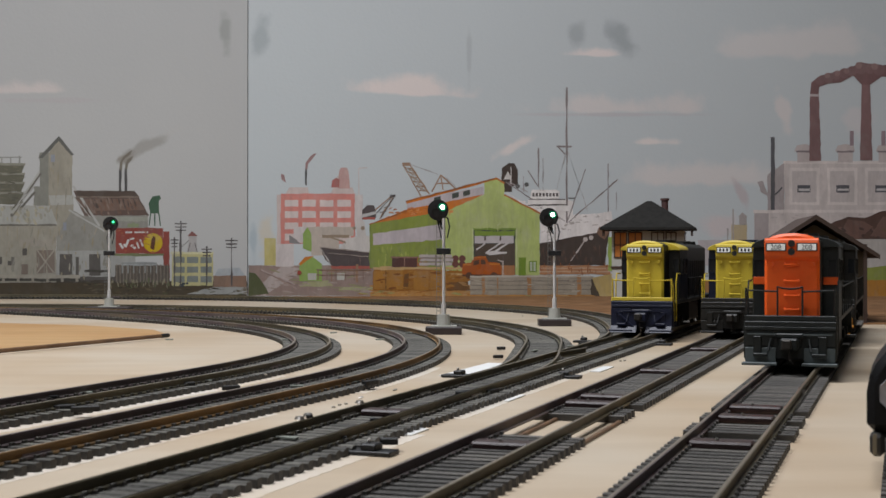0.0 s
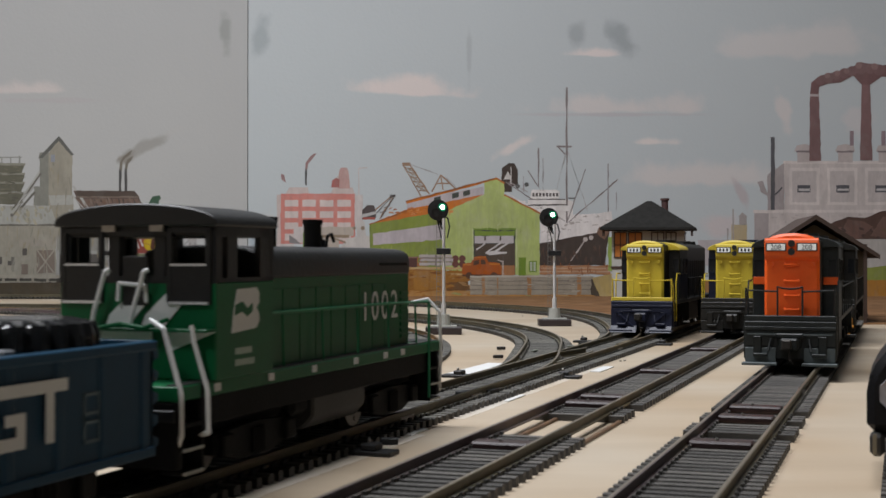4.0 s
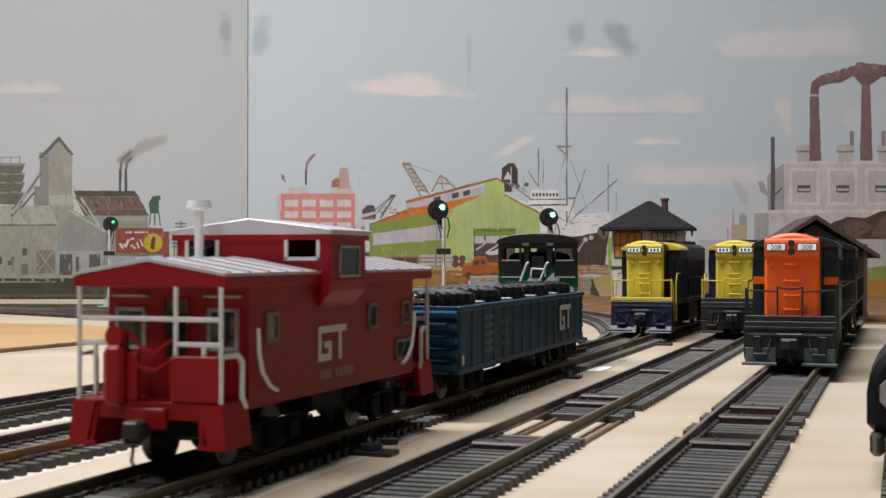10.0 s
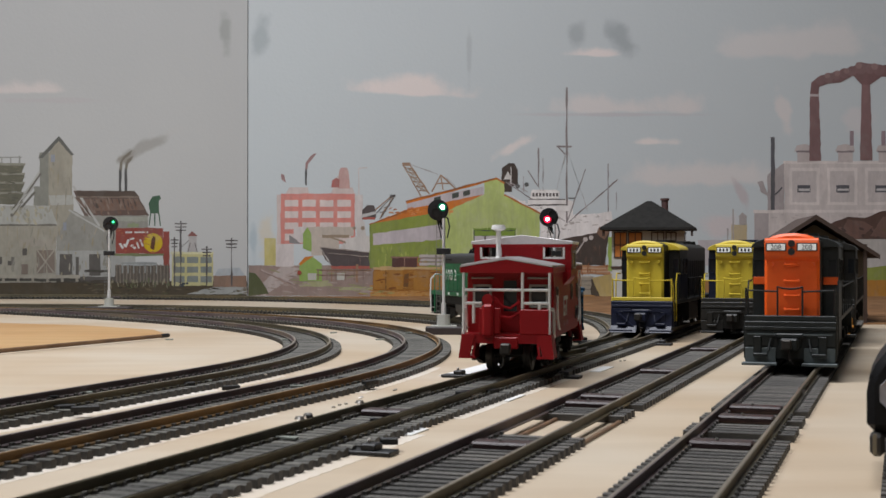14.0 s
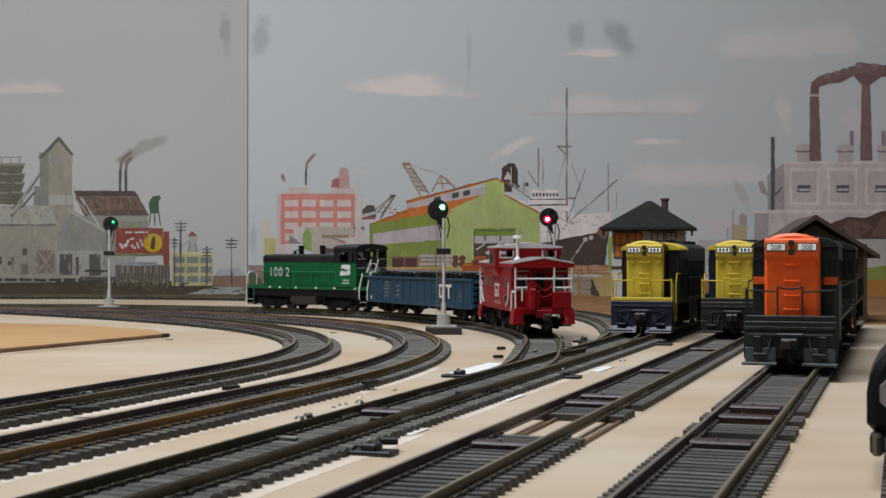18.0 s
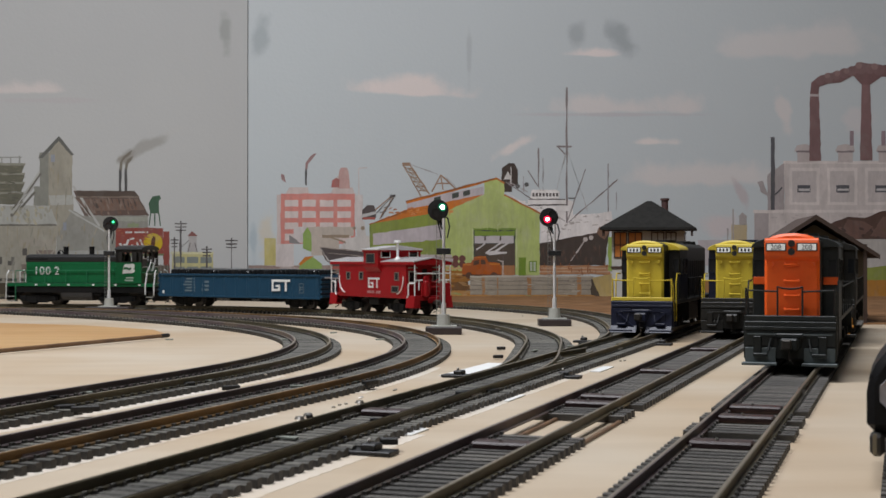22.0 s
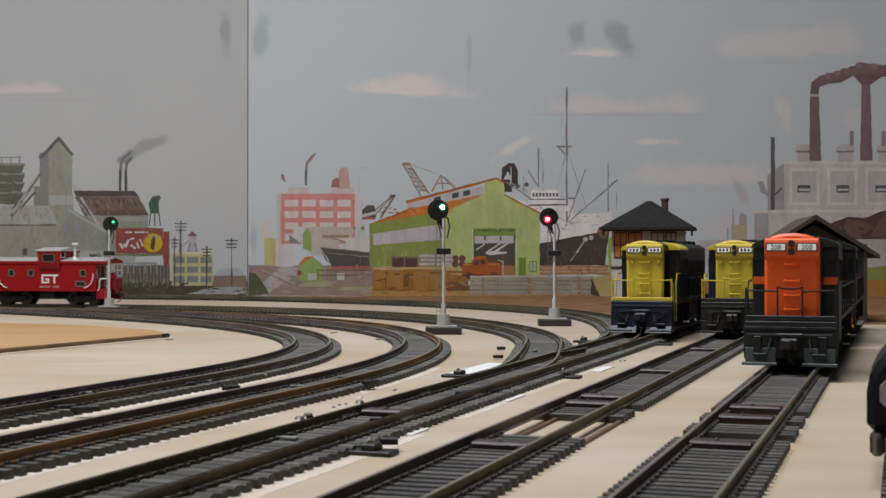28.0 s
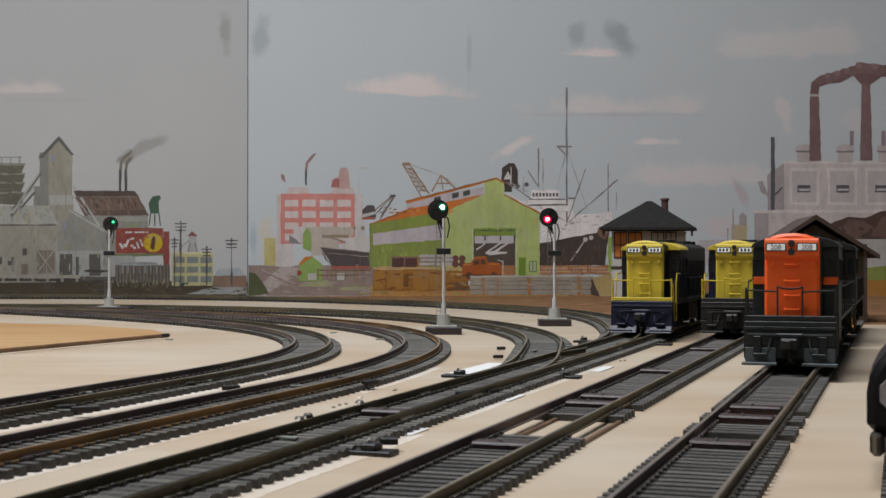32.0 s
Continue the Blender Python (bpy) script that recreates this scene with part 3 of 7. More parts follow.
def coupler(parent, x, s):
    bm = box(B(), min(x, x + s * 5), max(x, x + s * 5), -1.1, 1.1, 8.2, 10.4, 0.2)
    box(bm, min(x + s * 4, x + s * 8), max(x + s * 4, x + s * 8), -2.4, 1.2, 7.4, 11.2, 0.5)
    wire(bm, [(x + s * 5, 0, 8), (x + s * 5.5, 0.4, 3.5), (x + s * 3, 1.5, 2.2)], 0.35)
    return part("coupler", bm, mat("coupler_metal", (0.05, 0.045, 0.04), 0.5, 0.6), parent)


def arch(w, z0, z1, rise, n=8):
    """Cross-section with an arched top: points (y, z)."""
    top = [(w * math.cos(math.pi * i / n), z1 + rise * math.sin(math.pi * i / n)) for i in range(n + 1)]
    return [(-w, z0), (w, z0)] + top


def window_set(parent, spec, material_frame, trim=0.5):
    """Panes with frames on planes; spec rows: axis, plane, lo, hi, z0, z1, outward."""
    for axis, at, a, b, z0, z1, o in spec:
        wn = B()
        pane = B()
        if axis == "x":
            for q in ((a, b, z0, z0 + trim), (a, b, z1 - trim, z1), (a, a + trim, z0, z1), (b - trim, b, z0, z1)):
                box(wn, at, at + o * 0.5, q[0], q[1], q[2], q[3])
            box(pane, at, at + o * 0.15, a + trim, b - trim, z0 + trim, z1 - trim)
        else:
            for q in ((a, b, z0, z0 + trim), (a, b, z1 - trim, z1), (a, a + trim, z0, z1), (b - trim, b, z0, z1)):
                box(wn, q[0], q[1], at, at + o * 0.5, q[2], q[3])
            box(pane, a + trim, b - trim, at, at + o * 0.15, z0 + trim, z1 - trim)
        w = part("window", wn, material_frame, parent)
        part("pane", pane, GLASS, w)


def number_panel(parent, words, x, y, z, facing, size, material):
    if facing == "x":
        m = pose(x * MM, y * MM, z * MM, 90, 0, 90)
    elif facing == "-y":
        m = pose(x * MM, y * MM, z * MM, 90, 0, 0)
    else:
        m = pose(x * MM, y * MM, z * MM, 90, 0, 180)
    return text_part("number", words, size, material, parent, m)


def bars(parent, x, y, z, width, height, count, material, side, name="lettering"):
    bm = B()
    for i in range(count):
        w = width * (0.75 + 0.25 * ((i * 7) % 3) / 2)
        zz = z + height * (1 - (i + 0.5) / count)
        h = height / count * 0.28
        box(bm, x - width / 2, x - width / 2 + w, y, y + side * 0.12, zz - h, zz + h)
    return part(name, bm, material, parent)


def road_switcher(label, nose, body, sill, pilot, rails, steps, words="", long=190.0, key_light=True, front=True, accent=None):
    """A high-nosed diesel road switcher, nose forward at x = 0 and its body behind."""
    th = tagged(new("diesel_engine"), label, "model locomotive", "parked diesel engines")
    D = 17.8          # deck
    NB = 10.0         # the nose stands back from the pilot
    part("frame", box(B(), -long + 4, -4, -16.5, 16.5, D - 2.2, D, 0.3), body, th)
    part("front_sill", box(B(), -4, -0.2, -17.0, 17.0, D + 0.05, D + 2.0, 0.2), sill, th)
    # pilot
    pl = B()
    box(pl, -3.2, 0, -17.2, 17.2, 3.2, D, 0.4)
    part("pilot", pl, pilot, th)
    each("pilot_rib", [(0, 0.7, -16.8, 16.8, D - 3.4, D - 2.2), (0, 0.7, -13, 13, D - 6.2, D - 5.2)], pilot, th, 0.1)
    part("coupler_pocket", box(B(), 0, 1.6, -4.2, 4.2, 7.4, 12.4, 0.5), pilot, th)
    each("pilot_stiffener", [(0, 1.4, s * 12 - 1.6, s * 12 + 1.6, 4.6, 12) for s in (-1, 1)], pilot, th, 0.3)
    for s in (-1, 1):
        part("brake_hose", rod(B(), (0.6, s * 7, 11), (2.4, s * 8, 6.4), 0.4, seg=6), pilot, th)
    for s in (-1, 1):
        part("footboard", box(box(B(), 0.5, 4.0, s * 4.6, s * 17.6, 1.0, 2.1, 0.2), 0.2, 0.9, s * 5.2, s * 16.6, 2.1, 7.6, 0.1), steps, th,
             "grey footboard")
        part("foot_ledge", box(B(), 1.0, 3.2, s * 8.2, s * 13.4, 4.4, 5.6, 0.2), pilot, th)
    each("pilot_panel", [(0, 0.5, min(s * 6, s * 16.6), max(s * 6, s * 16.6), 8.2, D - 4.0) for s in (-1, 1)], pilot, th, 0.2)
    each("uncoupling_lever", [(1.4, 1.9, min(s * 3, s * 15.6), max(s * 3, s * 15.6), 12.6, 13.1) for s in (-1, 1)], steps, th)
    part("drawbar_box", box(box(B(), 0.4, 4.6, -3.4, 3.4, 6.6, 11.4, 0.7), 0.4, 2.6, -5.0, 5.0, 11.4, 13.2, 0.4), pilot, th)
    if sill is YELLOW:
        for s in (-1, 1):
            part("plough", prism(B(), [(1.0, 10.6), (1.4, 4.2), (4.4, 0.6), (3.4, 0.4), (0.2, 4.0), (0.2, 10.6)], "y", min(s * 2.5, s * 16.8), max(s * 2.5, s * 16.8)), pilot, th, "blue-black plough blade")
            part("plough_brace", prism(B(), [(s * 4, 4.0), (s * 5.6, 4.0), (s * 15.4, 12.6), (s * 13.8, 12.6)], "x", 1.4, 2.2), pilot, th)
    coupler(th, 2, 1)
    # nose
    W, T = 10.4, 49.8
    ns = B()
    prism(ns, [(-W, D), (W, D), (W, T - 1.2), (W * 0.62, T + 0.9), (W * 0.2, T + 1.6), (-W * 0.2, T + 1.6), (-W * 0.62, T + 0.9), (-W, T - 1.2)],
          "x", -12.9, -NB, 1.1)
    nz = part("nose", ns, nose, th)
    part("short_hood", prism(B(), [(-W, D), (W, D), (W, T - 1.2), (W * 0.62, T + 0.7), (-W * 0.62, T + 0.7), (-W, T - 1.2)], "x", -28, -12.6, 0.2), body, th)
    brow = B()
    prism(brow, [(-NB, 40.6), (-NB + 1.6, 42.4), (-NB + 1.6, 48.8), (-NB, 49.6)], "y", -10.2, 10.2, 0.25)
    part("number_box", brow, nose, nz)
    F = -NB + 1.6
    for s in (-1, 1):
        part("number_board", box(B(), F, F + 0.25, s * 1.9, s * 9.7, 44.4, 47.6, 0.05), BLACK, nz)
        # added glow: the board faces shine a little on their own
        part("board_face", box(B(), F, F + 0.5, s * 2.4, s * 9.2, 44.8, 47.2), mat("glowing_board", (0.85, 0.86, 0.84), 0.5, emit=0.25, var=0.04), nz,
             "white number board with a faint added glow")
        if words:
            number_panel(nz, words, F + 0.56, s * 5.8, 45.0, "x", 2.8, BLACK)
        else:
            each("lettering", [(F + 0.5, F + 0.6, s * 5.8 + (i - 1) * 1.9 - 0.5, s * 5.8 + (i - 1) * 1.9 + 0.5, 45.2, 46.8) for i in range(3)], BLACK, nz)
    for z in (47.4, 44.2):
        part("headlight", rod(B(), (F - 0.2, 0, z), (F + 1.0, 0, z), 1.35, seg=14), mat("headlight_rim", (0.03, 0.03, 0.03), 0.3), nz)
    wires("grab_iron", [[(-NB, -2.6, z), (-NB + 1.4, -2.6, z - 0.4), (-NB + 1.4, 2.6, z - 0.4), (-NB, 2.6, z)] for z in (39.6, 33.2, 27.6, 22.2)], 0.42, nose, nz)
    for s in (-1, 1):
        part("class_light", rod(B(), (-NB, s * 7.6, 39.4), (-NB + 1.1, s * 7.6, 39.4), 0.9, seg=10), nose, nz)
    # cab
    cw = 16.6
    cab = part("cab", prism(B(), arch(cw, D, 45.5, 4.6, 10), "x", -57, -28, 0.4), body, th)
    part("cab_roof", prism(B(), [(y * 1.03, z) for y, z in arch(cw, 46.0, 46.2, 4.7, 12)], "x", -58.5, -26.0, 0.2), rails if key_light else body, cab)
    window_set(cab, [("x", -28, s * 12.2, s * 16.2, 33, 41.5, 1) for s in (-1, 1)], body)
    window_set(cab, [("y", s * cw, -54, -43, 32, 41.5, s) for s in (-1, 1)] + [("y", s * cw, -41, -32, 32, 41.5, s) for s in (-1, 1)], body)
    if words:
        each("side_band", [(-30, -27.2, min(s * 10.8, s * 16.4), max(s * 10.8, s * 16.4), 31.2, 34.2) for s in (-1, 1)], nose, cab, 0.1, "orange band across the cab front")
    if accent:
        each("step_edge", [(1.0, 2.2, min(s * y0, s * y1), max(s * y0, s * y1), z, z + h) for y0, y1, z, h in ((13.6, 14.8, 1.0, 5.0), (13.8, 16.6, 5.4, 1.6), (14.8, 16.0, 7.0, 3.4), (14.2, 15.6, 10.2, 4.4)) for s in (-1, 1)], accent, th, 0.2, "orange step edge")
    # long hood with doors
    hood = part("long_hood", prism(B(), [(-W, D), (W, D), (W, T - 1.6), (W * 0.6, T + 0.6), (-W * 0.6, T + 0.6), (-W, T - 1.6)], "x", -long + 14, -57, 0.5), body, th)
    x = -60.0
    while x > -long + 22:
        each("hood_door", [(x - 8.2, x - 0.4, min(s * W, s * (W + 0.5)), max(s * W, s * (W + 0.5)), D + 2, 40) for s in (-1, 1)], body, hood, 0.1)
        x -= 9.2
    for fx in (-long + 30, -long + 50, -80):
        part("roof_fan", rod(B(), (fx, 0, T), (fx, 0, T + 2.6), 6.5, 6.0, seg=20), body, hood)
    # railings
    for s in (-1, 1):
        w = wire(B(), [(-0.6, s * 16.4, D), (-0.6, s * 16.4, D + 12.6)], 0.36)
        wire(w, [(-0.6, s * 16.4, D + 11.6), (-0.6, s * 4.6, D + 11.2)], 0.34)
        wires("grab_rail", [[(-0.6, s * 16.4, D + 12.2), (-3.5, s * 16.8, D + 10), (-6.5, s * 17.0, 6.5)]], 0.36, rails, th)
        part("front_handrail", w, rails, th)
        wires("gate_rail", [[(-0.6, s * 4.6, D - 0.5), (-0.6, s * 4.6, D + 13), (-0.6, s * 2.6, D + 12.4), (-0.6, 0, D + 12.2)]], 0.36, rails, th)
        wires("cab_handrail", [[(-13, s * 17.0, 6.5), (-13, s * 17, D + 11), (-16, s * 17.0, D + 15), (-27, s * 17.0, D + 15)]], 0.36, rails, th)
        w = wire(B(), [(-58, s * 16.6, D + 12), (-long + 6, s * 16.6, D + 12)], 0.3)
        xx = -62.0
        while xx > -long + 6:
            wire(w, [(xx, s * 16.6, D), (xx, s * 16.6, D + 12)], 0.32)
            xx -= 22
        part("side_handrail", w, body, th)
    for s in (-1, 1):
        sp = box(box(B(), -14.2, -13.4, s * 12.2, s * 17.1, 3.4, D), -6.2, -5.4, s * 12.2, s * 17.1, 3.4, D)
        for z in (4.6, 8.6, 12.6):
            box(sp, -13.6, -6.0, s * 12.5, s * 17, z, z + 0.7)
        part("step_well", sp, pilot, th)
    part("fuel_tank", box(B(), -118, -78, -14, 14, 3.5, D - 2, 1.2), BLACK, th)
    truck(th, -36, 30, 5.6, material=BLACK)
    truck(th, -long + 36, 30, 5.6, material=BLACK)
    part("rear_pilot", box(B(), -long, -long + 3, -16, 16, 3.5, D), pilot, th)
    return th


ORANGE = mat("orange_enamel", (0.93, 0.125, 0.012), 0.42, var=0.08, bump=0.05)
YELLOW = mat("yellow_enamel", (0.66, 0.5, 0.045), 0.42, var=0.08, bump=0.05)
DARKGREEN = mat("dark_engine_green", (0.012, 0.015, 0.014), 0.5, var=0.3)
FRAMEGREY = mat("frame_grey", (0.01, 0.0135, 0.013), 0.5, var=0.3)
STEPGREY = mat("step_grey", (0.085, 0.105, 0.108), 0.5, var=0.2)
BLUEBLACK = mat("navy_enamel", (0.008, 0.011, 0.032), 0.45, var=0.25)
OLIVE = mat("olive_black", (0.013, 0.012, 0.009), 0.5, var=0.3)
ORANGEY = mat("orange_yellow_enamel", (0.8, 0.32, 0.02), 0.45, var=0.08)

o = road_switcher("orange-nosed black diesel engine parked on the straight track", ORANGE, DARKGREEN, FRAMEGREY, FRAMEGREY, FRAMEGREY, STEPGREY,
                  "208", key_light=False)
o.matrix_world = place(-40.5, 520)
o = road_switcher("yellow-nosed diesel engine with a blue-black pilot and yellow sill", YELLOW, OLIVE, YELLOW, BLUEBLACK, YELLOW, BLUEBLACK)
o.matrix_world = place(-136.4, 730)
o = road_switcher("yellow-nosed diesel engine with a black pilot, parked between two others", YELLOW, BLUEBLACK, OLIVE, OLIVE, YELLOW, OLIVE)
o.matrix_world = place(-87.0, 731)
o = road_switcher("black diesel engine with orange handrails coupled behind the orange one", OLIVE, OLIVE, OLIVE, OLIVE, OLIVE, OLIVE, key_light=False, accent=ORANGEY)
o.matrix_world = place(-40.5, 722)


def black_switcher():
    """A black engine at the edge of the yard, close to the camera; nose forward."""
    th = tagged(new("black_engine"), "low black model engine with a rounded nose at the yard's edge", "model locomotive")
    gloss = mat("black_enamel", (0.006, 0.006, 0.007), 0.5, var=0.3)
    gloss.node_tree.nodes["Principled BSDF"].inputs["Specular IOR Level"].default_value = 0.25
    part("nose", prism(B(), [(-16.8, 6.5), (16.8, 6.5), (16.8, 16.2), (15.8, 19.0), (13.8, 22.2), (11.4, 24.6), (8, 25.4), (-8, 25.4), (-11.4, 24.6), (-13.8, 22.2), (-15.8, 19.0), (-16.8, 16.2)], "x", -40, 0, 1.6), gloss, th)
    part("long_hood", prism(B(), arch(13.5, 9, 22, 3, 10), "x", -110, -40, 0.5), gloss, th)
    for s in (-1, 1):
        part("light_panel", box(B(), 0, 0.5, s * 5.5, s * 14.2, 11.6, 17.4, 1.4), mat("pale_panel", (0.5, 0.48, 0.5), 0.5), th, "pale grey panel on the nose")
        part("corner_step", box(B(), -7, 0.2, min(s * 13.2, s * 16.2), max(s * 13.2, s * 16.2), 1.6, 6.4, 0.9), mat("worn_step", (0.04, 0.037, 0.034), 0.5, var=0.3), th, "worn dark step")
        part("step_strip", box(B(), 0.2, 0.5, min(s * 14.8, s * 15.6), max(s * 14.8, s * 15.6), 2.0, 6.2), mat("brassy_strip", (0.25, 0.21, 0.14), 0.5), th, "dull brass strip")
    part("pilot", box(B(), -3, 0.3, -12.5, 12.5, 3, 9.2, 0.4), gloss, th)
    truck(th, -30, 28, 5.6)
    truck(th, -92, 28, 5.6)
    coupler(th, 0, 1)
    th.matrix_world = place(9.8, 284)
    return th


black_switcher()

# ---------------------------------------------------------------- the train
GREEN = mat("green_enamel", (0.006, 0.115, 0.04), 0.38, var=0.12, bump=0.05)
RAILGREEN = mat("handrail_green", (0.02, 0.17, 0.075), 0.45, var=0.15)
ROOFBLACK = mat("engine_black", (0.015, 0.015, 0.015), 0.45, var=0.3)
STRIPE = mat("white_stripe", (0.75, 0.76, 0.74), 0.5, var=0.05)
BLUE = mat("blue_enamel", (0.013, 0.054, 0.1), 0.42, var=0.12, bump=0.05)
RED = mat("red_enamel", (0.31, 0.007, 0.011), 0.42, var=0.1, bump=0.05)
for _m in (RED, BLUE, GREEN):
    _m.node_tree.nodes["Principled BSDF"].inputs["Specular IOR Level"].default_value = 0.3
ROOFWHITE = mat("pale_roof", (0.58, 0.55, 0.55), 0.22, var=0.1, scale=60)
DULLMARK = mat("dull_pink_lettering", (0.4, 0.2, 0.2), 0.6, var=0.1)


def switcher():
    th = tagged(new("switcher_engine"), "green and black diesel switcher with white chevrons on its cab end", "model locomotive")
    D = 19.0
    L0, L1 = -74.0, 67.0
    part("frame", box(B(), L0, L1, -16.2, 16.2, D - 2.7, D, 0.2), GREEN, th)
    each("walkway", [(L0 + 0.6, L1 - 0.6, s * 14.6 - 1.3, s * 14.6 + 1.3, D, D + 0.25) for s in (-1, 1)] + [(57.2, L1 - 0.4, -13, 13, D, D + 0.25)], ROOFBLACK, th, 0, "black walkway tread")
    part("underframe", box(B(), L0 + 8, L1 - 8, -15.6, 15.6, D - 8.0, D - 2.7, 0.2), TRUCK, th)
    under = B()
    box(under, -62, 62, -9, 9, 8, D - 4)
    prism(under, [(-15.4, D - 5), (-15.4, 7), (-12.5, 4), (12.5, 4), (15.4, 7), (15.4, D - 5)], "x", -15, 15, 0.6)
    part("fuel_tank", under, mat("tank_black", (0.03, 0.03, 0.03), 0.6, var=0.3), th)
    each("air_tank", [(-15 - 9, -15.6, s * 13 - 1.8, s * 13 + 1.8, 8, 11.8) for s in (-1, 1)], TRUCK, th, 1.2)
    each("jacking_pad", [(x - 1.1, x + 1.1, min(s * 15.9, s * 16.5), max(s * 15.9, s * 16.5), D - 2.0, D - 0.5) for x in (38, 26, 7, -16.5, -37.5, -60) for s in (-1, 1)], WHITE, th, 0,
         "small white sill mark")
    # hood
    W = 13.6
    hood = part("hood", prism(B(), [(-W, D), (W, D), (W, 38.0), (-W, 38.0)], "x", -38, 49.3, 0.3), GREEN, th, "green hood side")
    part("hood_top", prism(B(), [(-W - 0.2, 37.6), (W + 0.2, 37.6), (W + 0.2, 41.8), (W - 0.6, 43.4), (W - 3.2, 44.2), (0, 44.7), (-W + 3.2, 44.2), (-W + 0.6, 43.4), (-W - 0.2, 41.8)], "x", -38, 49.8, 0.5),
         ROOFBLACK, hood, "black hood top")
    each("hood_door", [(-35 + i * 8.4, -26.9 + i * 8.4, min(s * W, s * (W + 0.05)), max(s * W, s * (W + 0.05)), D + 0.6, 35.5) for i in range(8) for s in (-1, 1)], GREEN, hood, 0.12)
    each("grille_slat", [(43, 48.6, min(s * W, s * (W + 0.3)), max(s * W, s * (W + 0.3)), D + 2 + i * 1.6, D + 3 + i * 1.6) for i in range(8) for s in (-1, 1)], GREEN, hood)
    for x in (-7, 18):
        part("exhaust_pipe", rod(rod(B(), (x, 0, 43.5), (x, 0, 50.2), 2.2, 2.2, seg=16), (x, 0, 50.2), (x, 0, 51.4), 2.5, 2.5, seg=16), TRUCK, hood)
    bell = rod(rod(B(), (24.5, 1, 43.5), (24.5, 1, 46.6), 2.0, 1.3, seg=12), (24.5, 1, 46.6), (24.5, 1, 47.6), 0.8, 0.8, seg=8)
    part("bell", wire(bell, [(21.5, -2, 44), (22.5, -2, 47.4), (25.0, -2, 48.0), (26.6, -2, 46.0)], 0.4), TRUCK, hood)
    each("louvre", [(28, 47, min(s * W, s * (W + 0.45)), max(s * W, s * (W + 0.45)), 40.0, 40.7) for s in (-1, 1)], TRUCK, hood)
    part("headlight", rod(B(), (49.0, 0, 40.5), (51.0, 0, 40.5), 2.4, 2.2, seg=16), ROOFBLACK, hood)
    for s in (-1, 1):
        for ch, o in zip("1002", (-10.6, -4.2, 2.4, 9.0) if s < 0 else (-10.2, -4.6, 1.2, 9.6)):
            number_panel(hood, ch, 29.0 - s * o, s * (W + 0.35), 26.6, "-y" if s < 0 else "y", 10.2, STRIPE)
    # cab
    cw = 17.1
    z0, z1 = 37.4, 48.6
    cab = new("cab")
    cab.parent = th
    cab["label"] = "green and black cab with large windows"
    part("lower_wall", box(B(), -62, -38, -cw, cw, D, 37.5, 0.3), GREEN, cab, "green lower cab wall")
    each("window_post", [(x, x + 2.2, y, y + 2.4, z0, z1) for x in (-61.9, -40.2) for y in (-cw, -6.2, 3.8, cw - 2.4)] + [(-57.5, -53.5, y, y + 1.2, z0, z1) for y in (-cw, cw - 1.2)] + [(-44, -38.5, y, y + 1.2, z0, z1) for y in (-cw, cw - 1.2)], ROOFBLACK, cab)
    part("upper_wall", box(B(), -62, -38, -cw, cw, z1 - 2.6, z1 + 0.4, 0.2), ROOFBLACK, cab)
    each("window_ledge", [(-62, -38, y, y + 0.8, z0, z0 + 0.8) for y in (-cw, cw - 0.8)] + [(-62.1, -61.3, -cw, cw, z0 - 0.2, z0 + 1.2)], ROOFBLACK, cab)
    part("roof", prism(B(), arch(cw + 0.7, z1 - 0.6, z1 + 0.2, 3.6, 16), "x", -63.2, -37.2, 0.3), ROOFBLACK, cab, "arched black cab roof")
    for y0, y1 in ((-16.3, -7.0), (7.0, 16.3)):
        fr = B()
        for a in ((-62.7, -61.9, y0, y1, 40.3, 41.1), (-62.7, -61.9, y0, y0 + 1, 33.4, 47.4), (-62.7, -61.9, y1 - 1, y1, 33.4, 47.4), (-62.7, -61.9, y0, y1, 46.8, 47.6)):
            box(fr, *a)
        part("end_window", fr, ROOFBLACK, cab)
        part("lower_panel", box(B(), -62.6, -61.9, y0 + 0.6, y1 - 0.6, 33.8, 40.4, 0.2), ROOFBLACK, cab, "black panel under the end window")
        each("window_sill", [(-63.0, -62.4, y0 + 0.4, y1 - 0.4, 33.3, 33.8), (-62.9, -62.5, y0 + 0.8, y1 - 0.8, 40.5, 40.9)], SILVER, cab, 0, "thin bright sill")
    part("end_door", box(B(), -62.7, -61.9, -2.7, 2.7, 33.0, 42.4, 0.2), ROOFBLACK, cab)
    wires("door_handrail", [[(-63.6, -3.2, 33.6), (-63.8, -3.0, 36.8), (-63.8, 2.6, 37.2), (-63.6, 3.0, 33.8)]], 0.4, WHITE, cab, "white door handrail")
    each("cab_seat", [(-52, -46, y, y + 5, 22, 34) for y in (-11, 6)], ROOFBLACK, cab, 0.6)
    each("marker_light", [(-63.6, -62.6, y, y + 2.8, 47.0, 48.2) for y in (-6.6, 3.8)], STEEL, cab)
    # white chevrons on the end and the apron
    for y in (-1.8, -9.6):
        part("chevron", prism(B(), [(-y - 9.0, 35.8), (-y - 11.6, 33.0), (-y - 8.2, 29.2), (-y - 3.2, 29.2), (-y - 4.0, 31.2)], "x", -62.4, -62.0), STRIPE, cab, "white diagonal chevron")
    part("end_ledge", box(B(), -65.4, -62.0, -cw, cw, 28.2, 28.8, 0.1), GREEN, cab)
    part("lower_chevron", prism(B(), [(-7.5, 28.2), (-17.2, 28.2), (-7.5, 24.4)], "x", -62.35, -62.0), STRIPE, cab, "white chevron under the ledge")
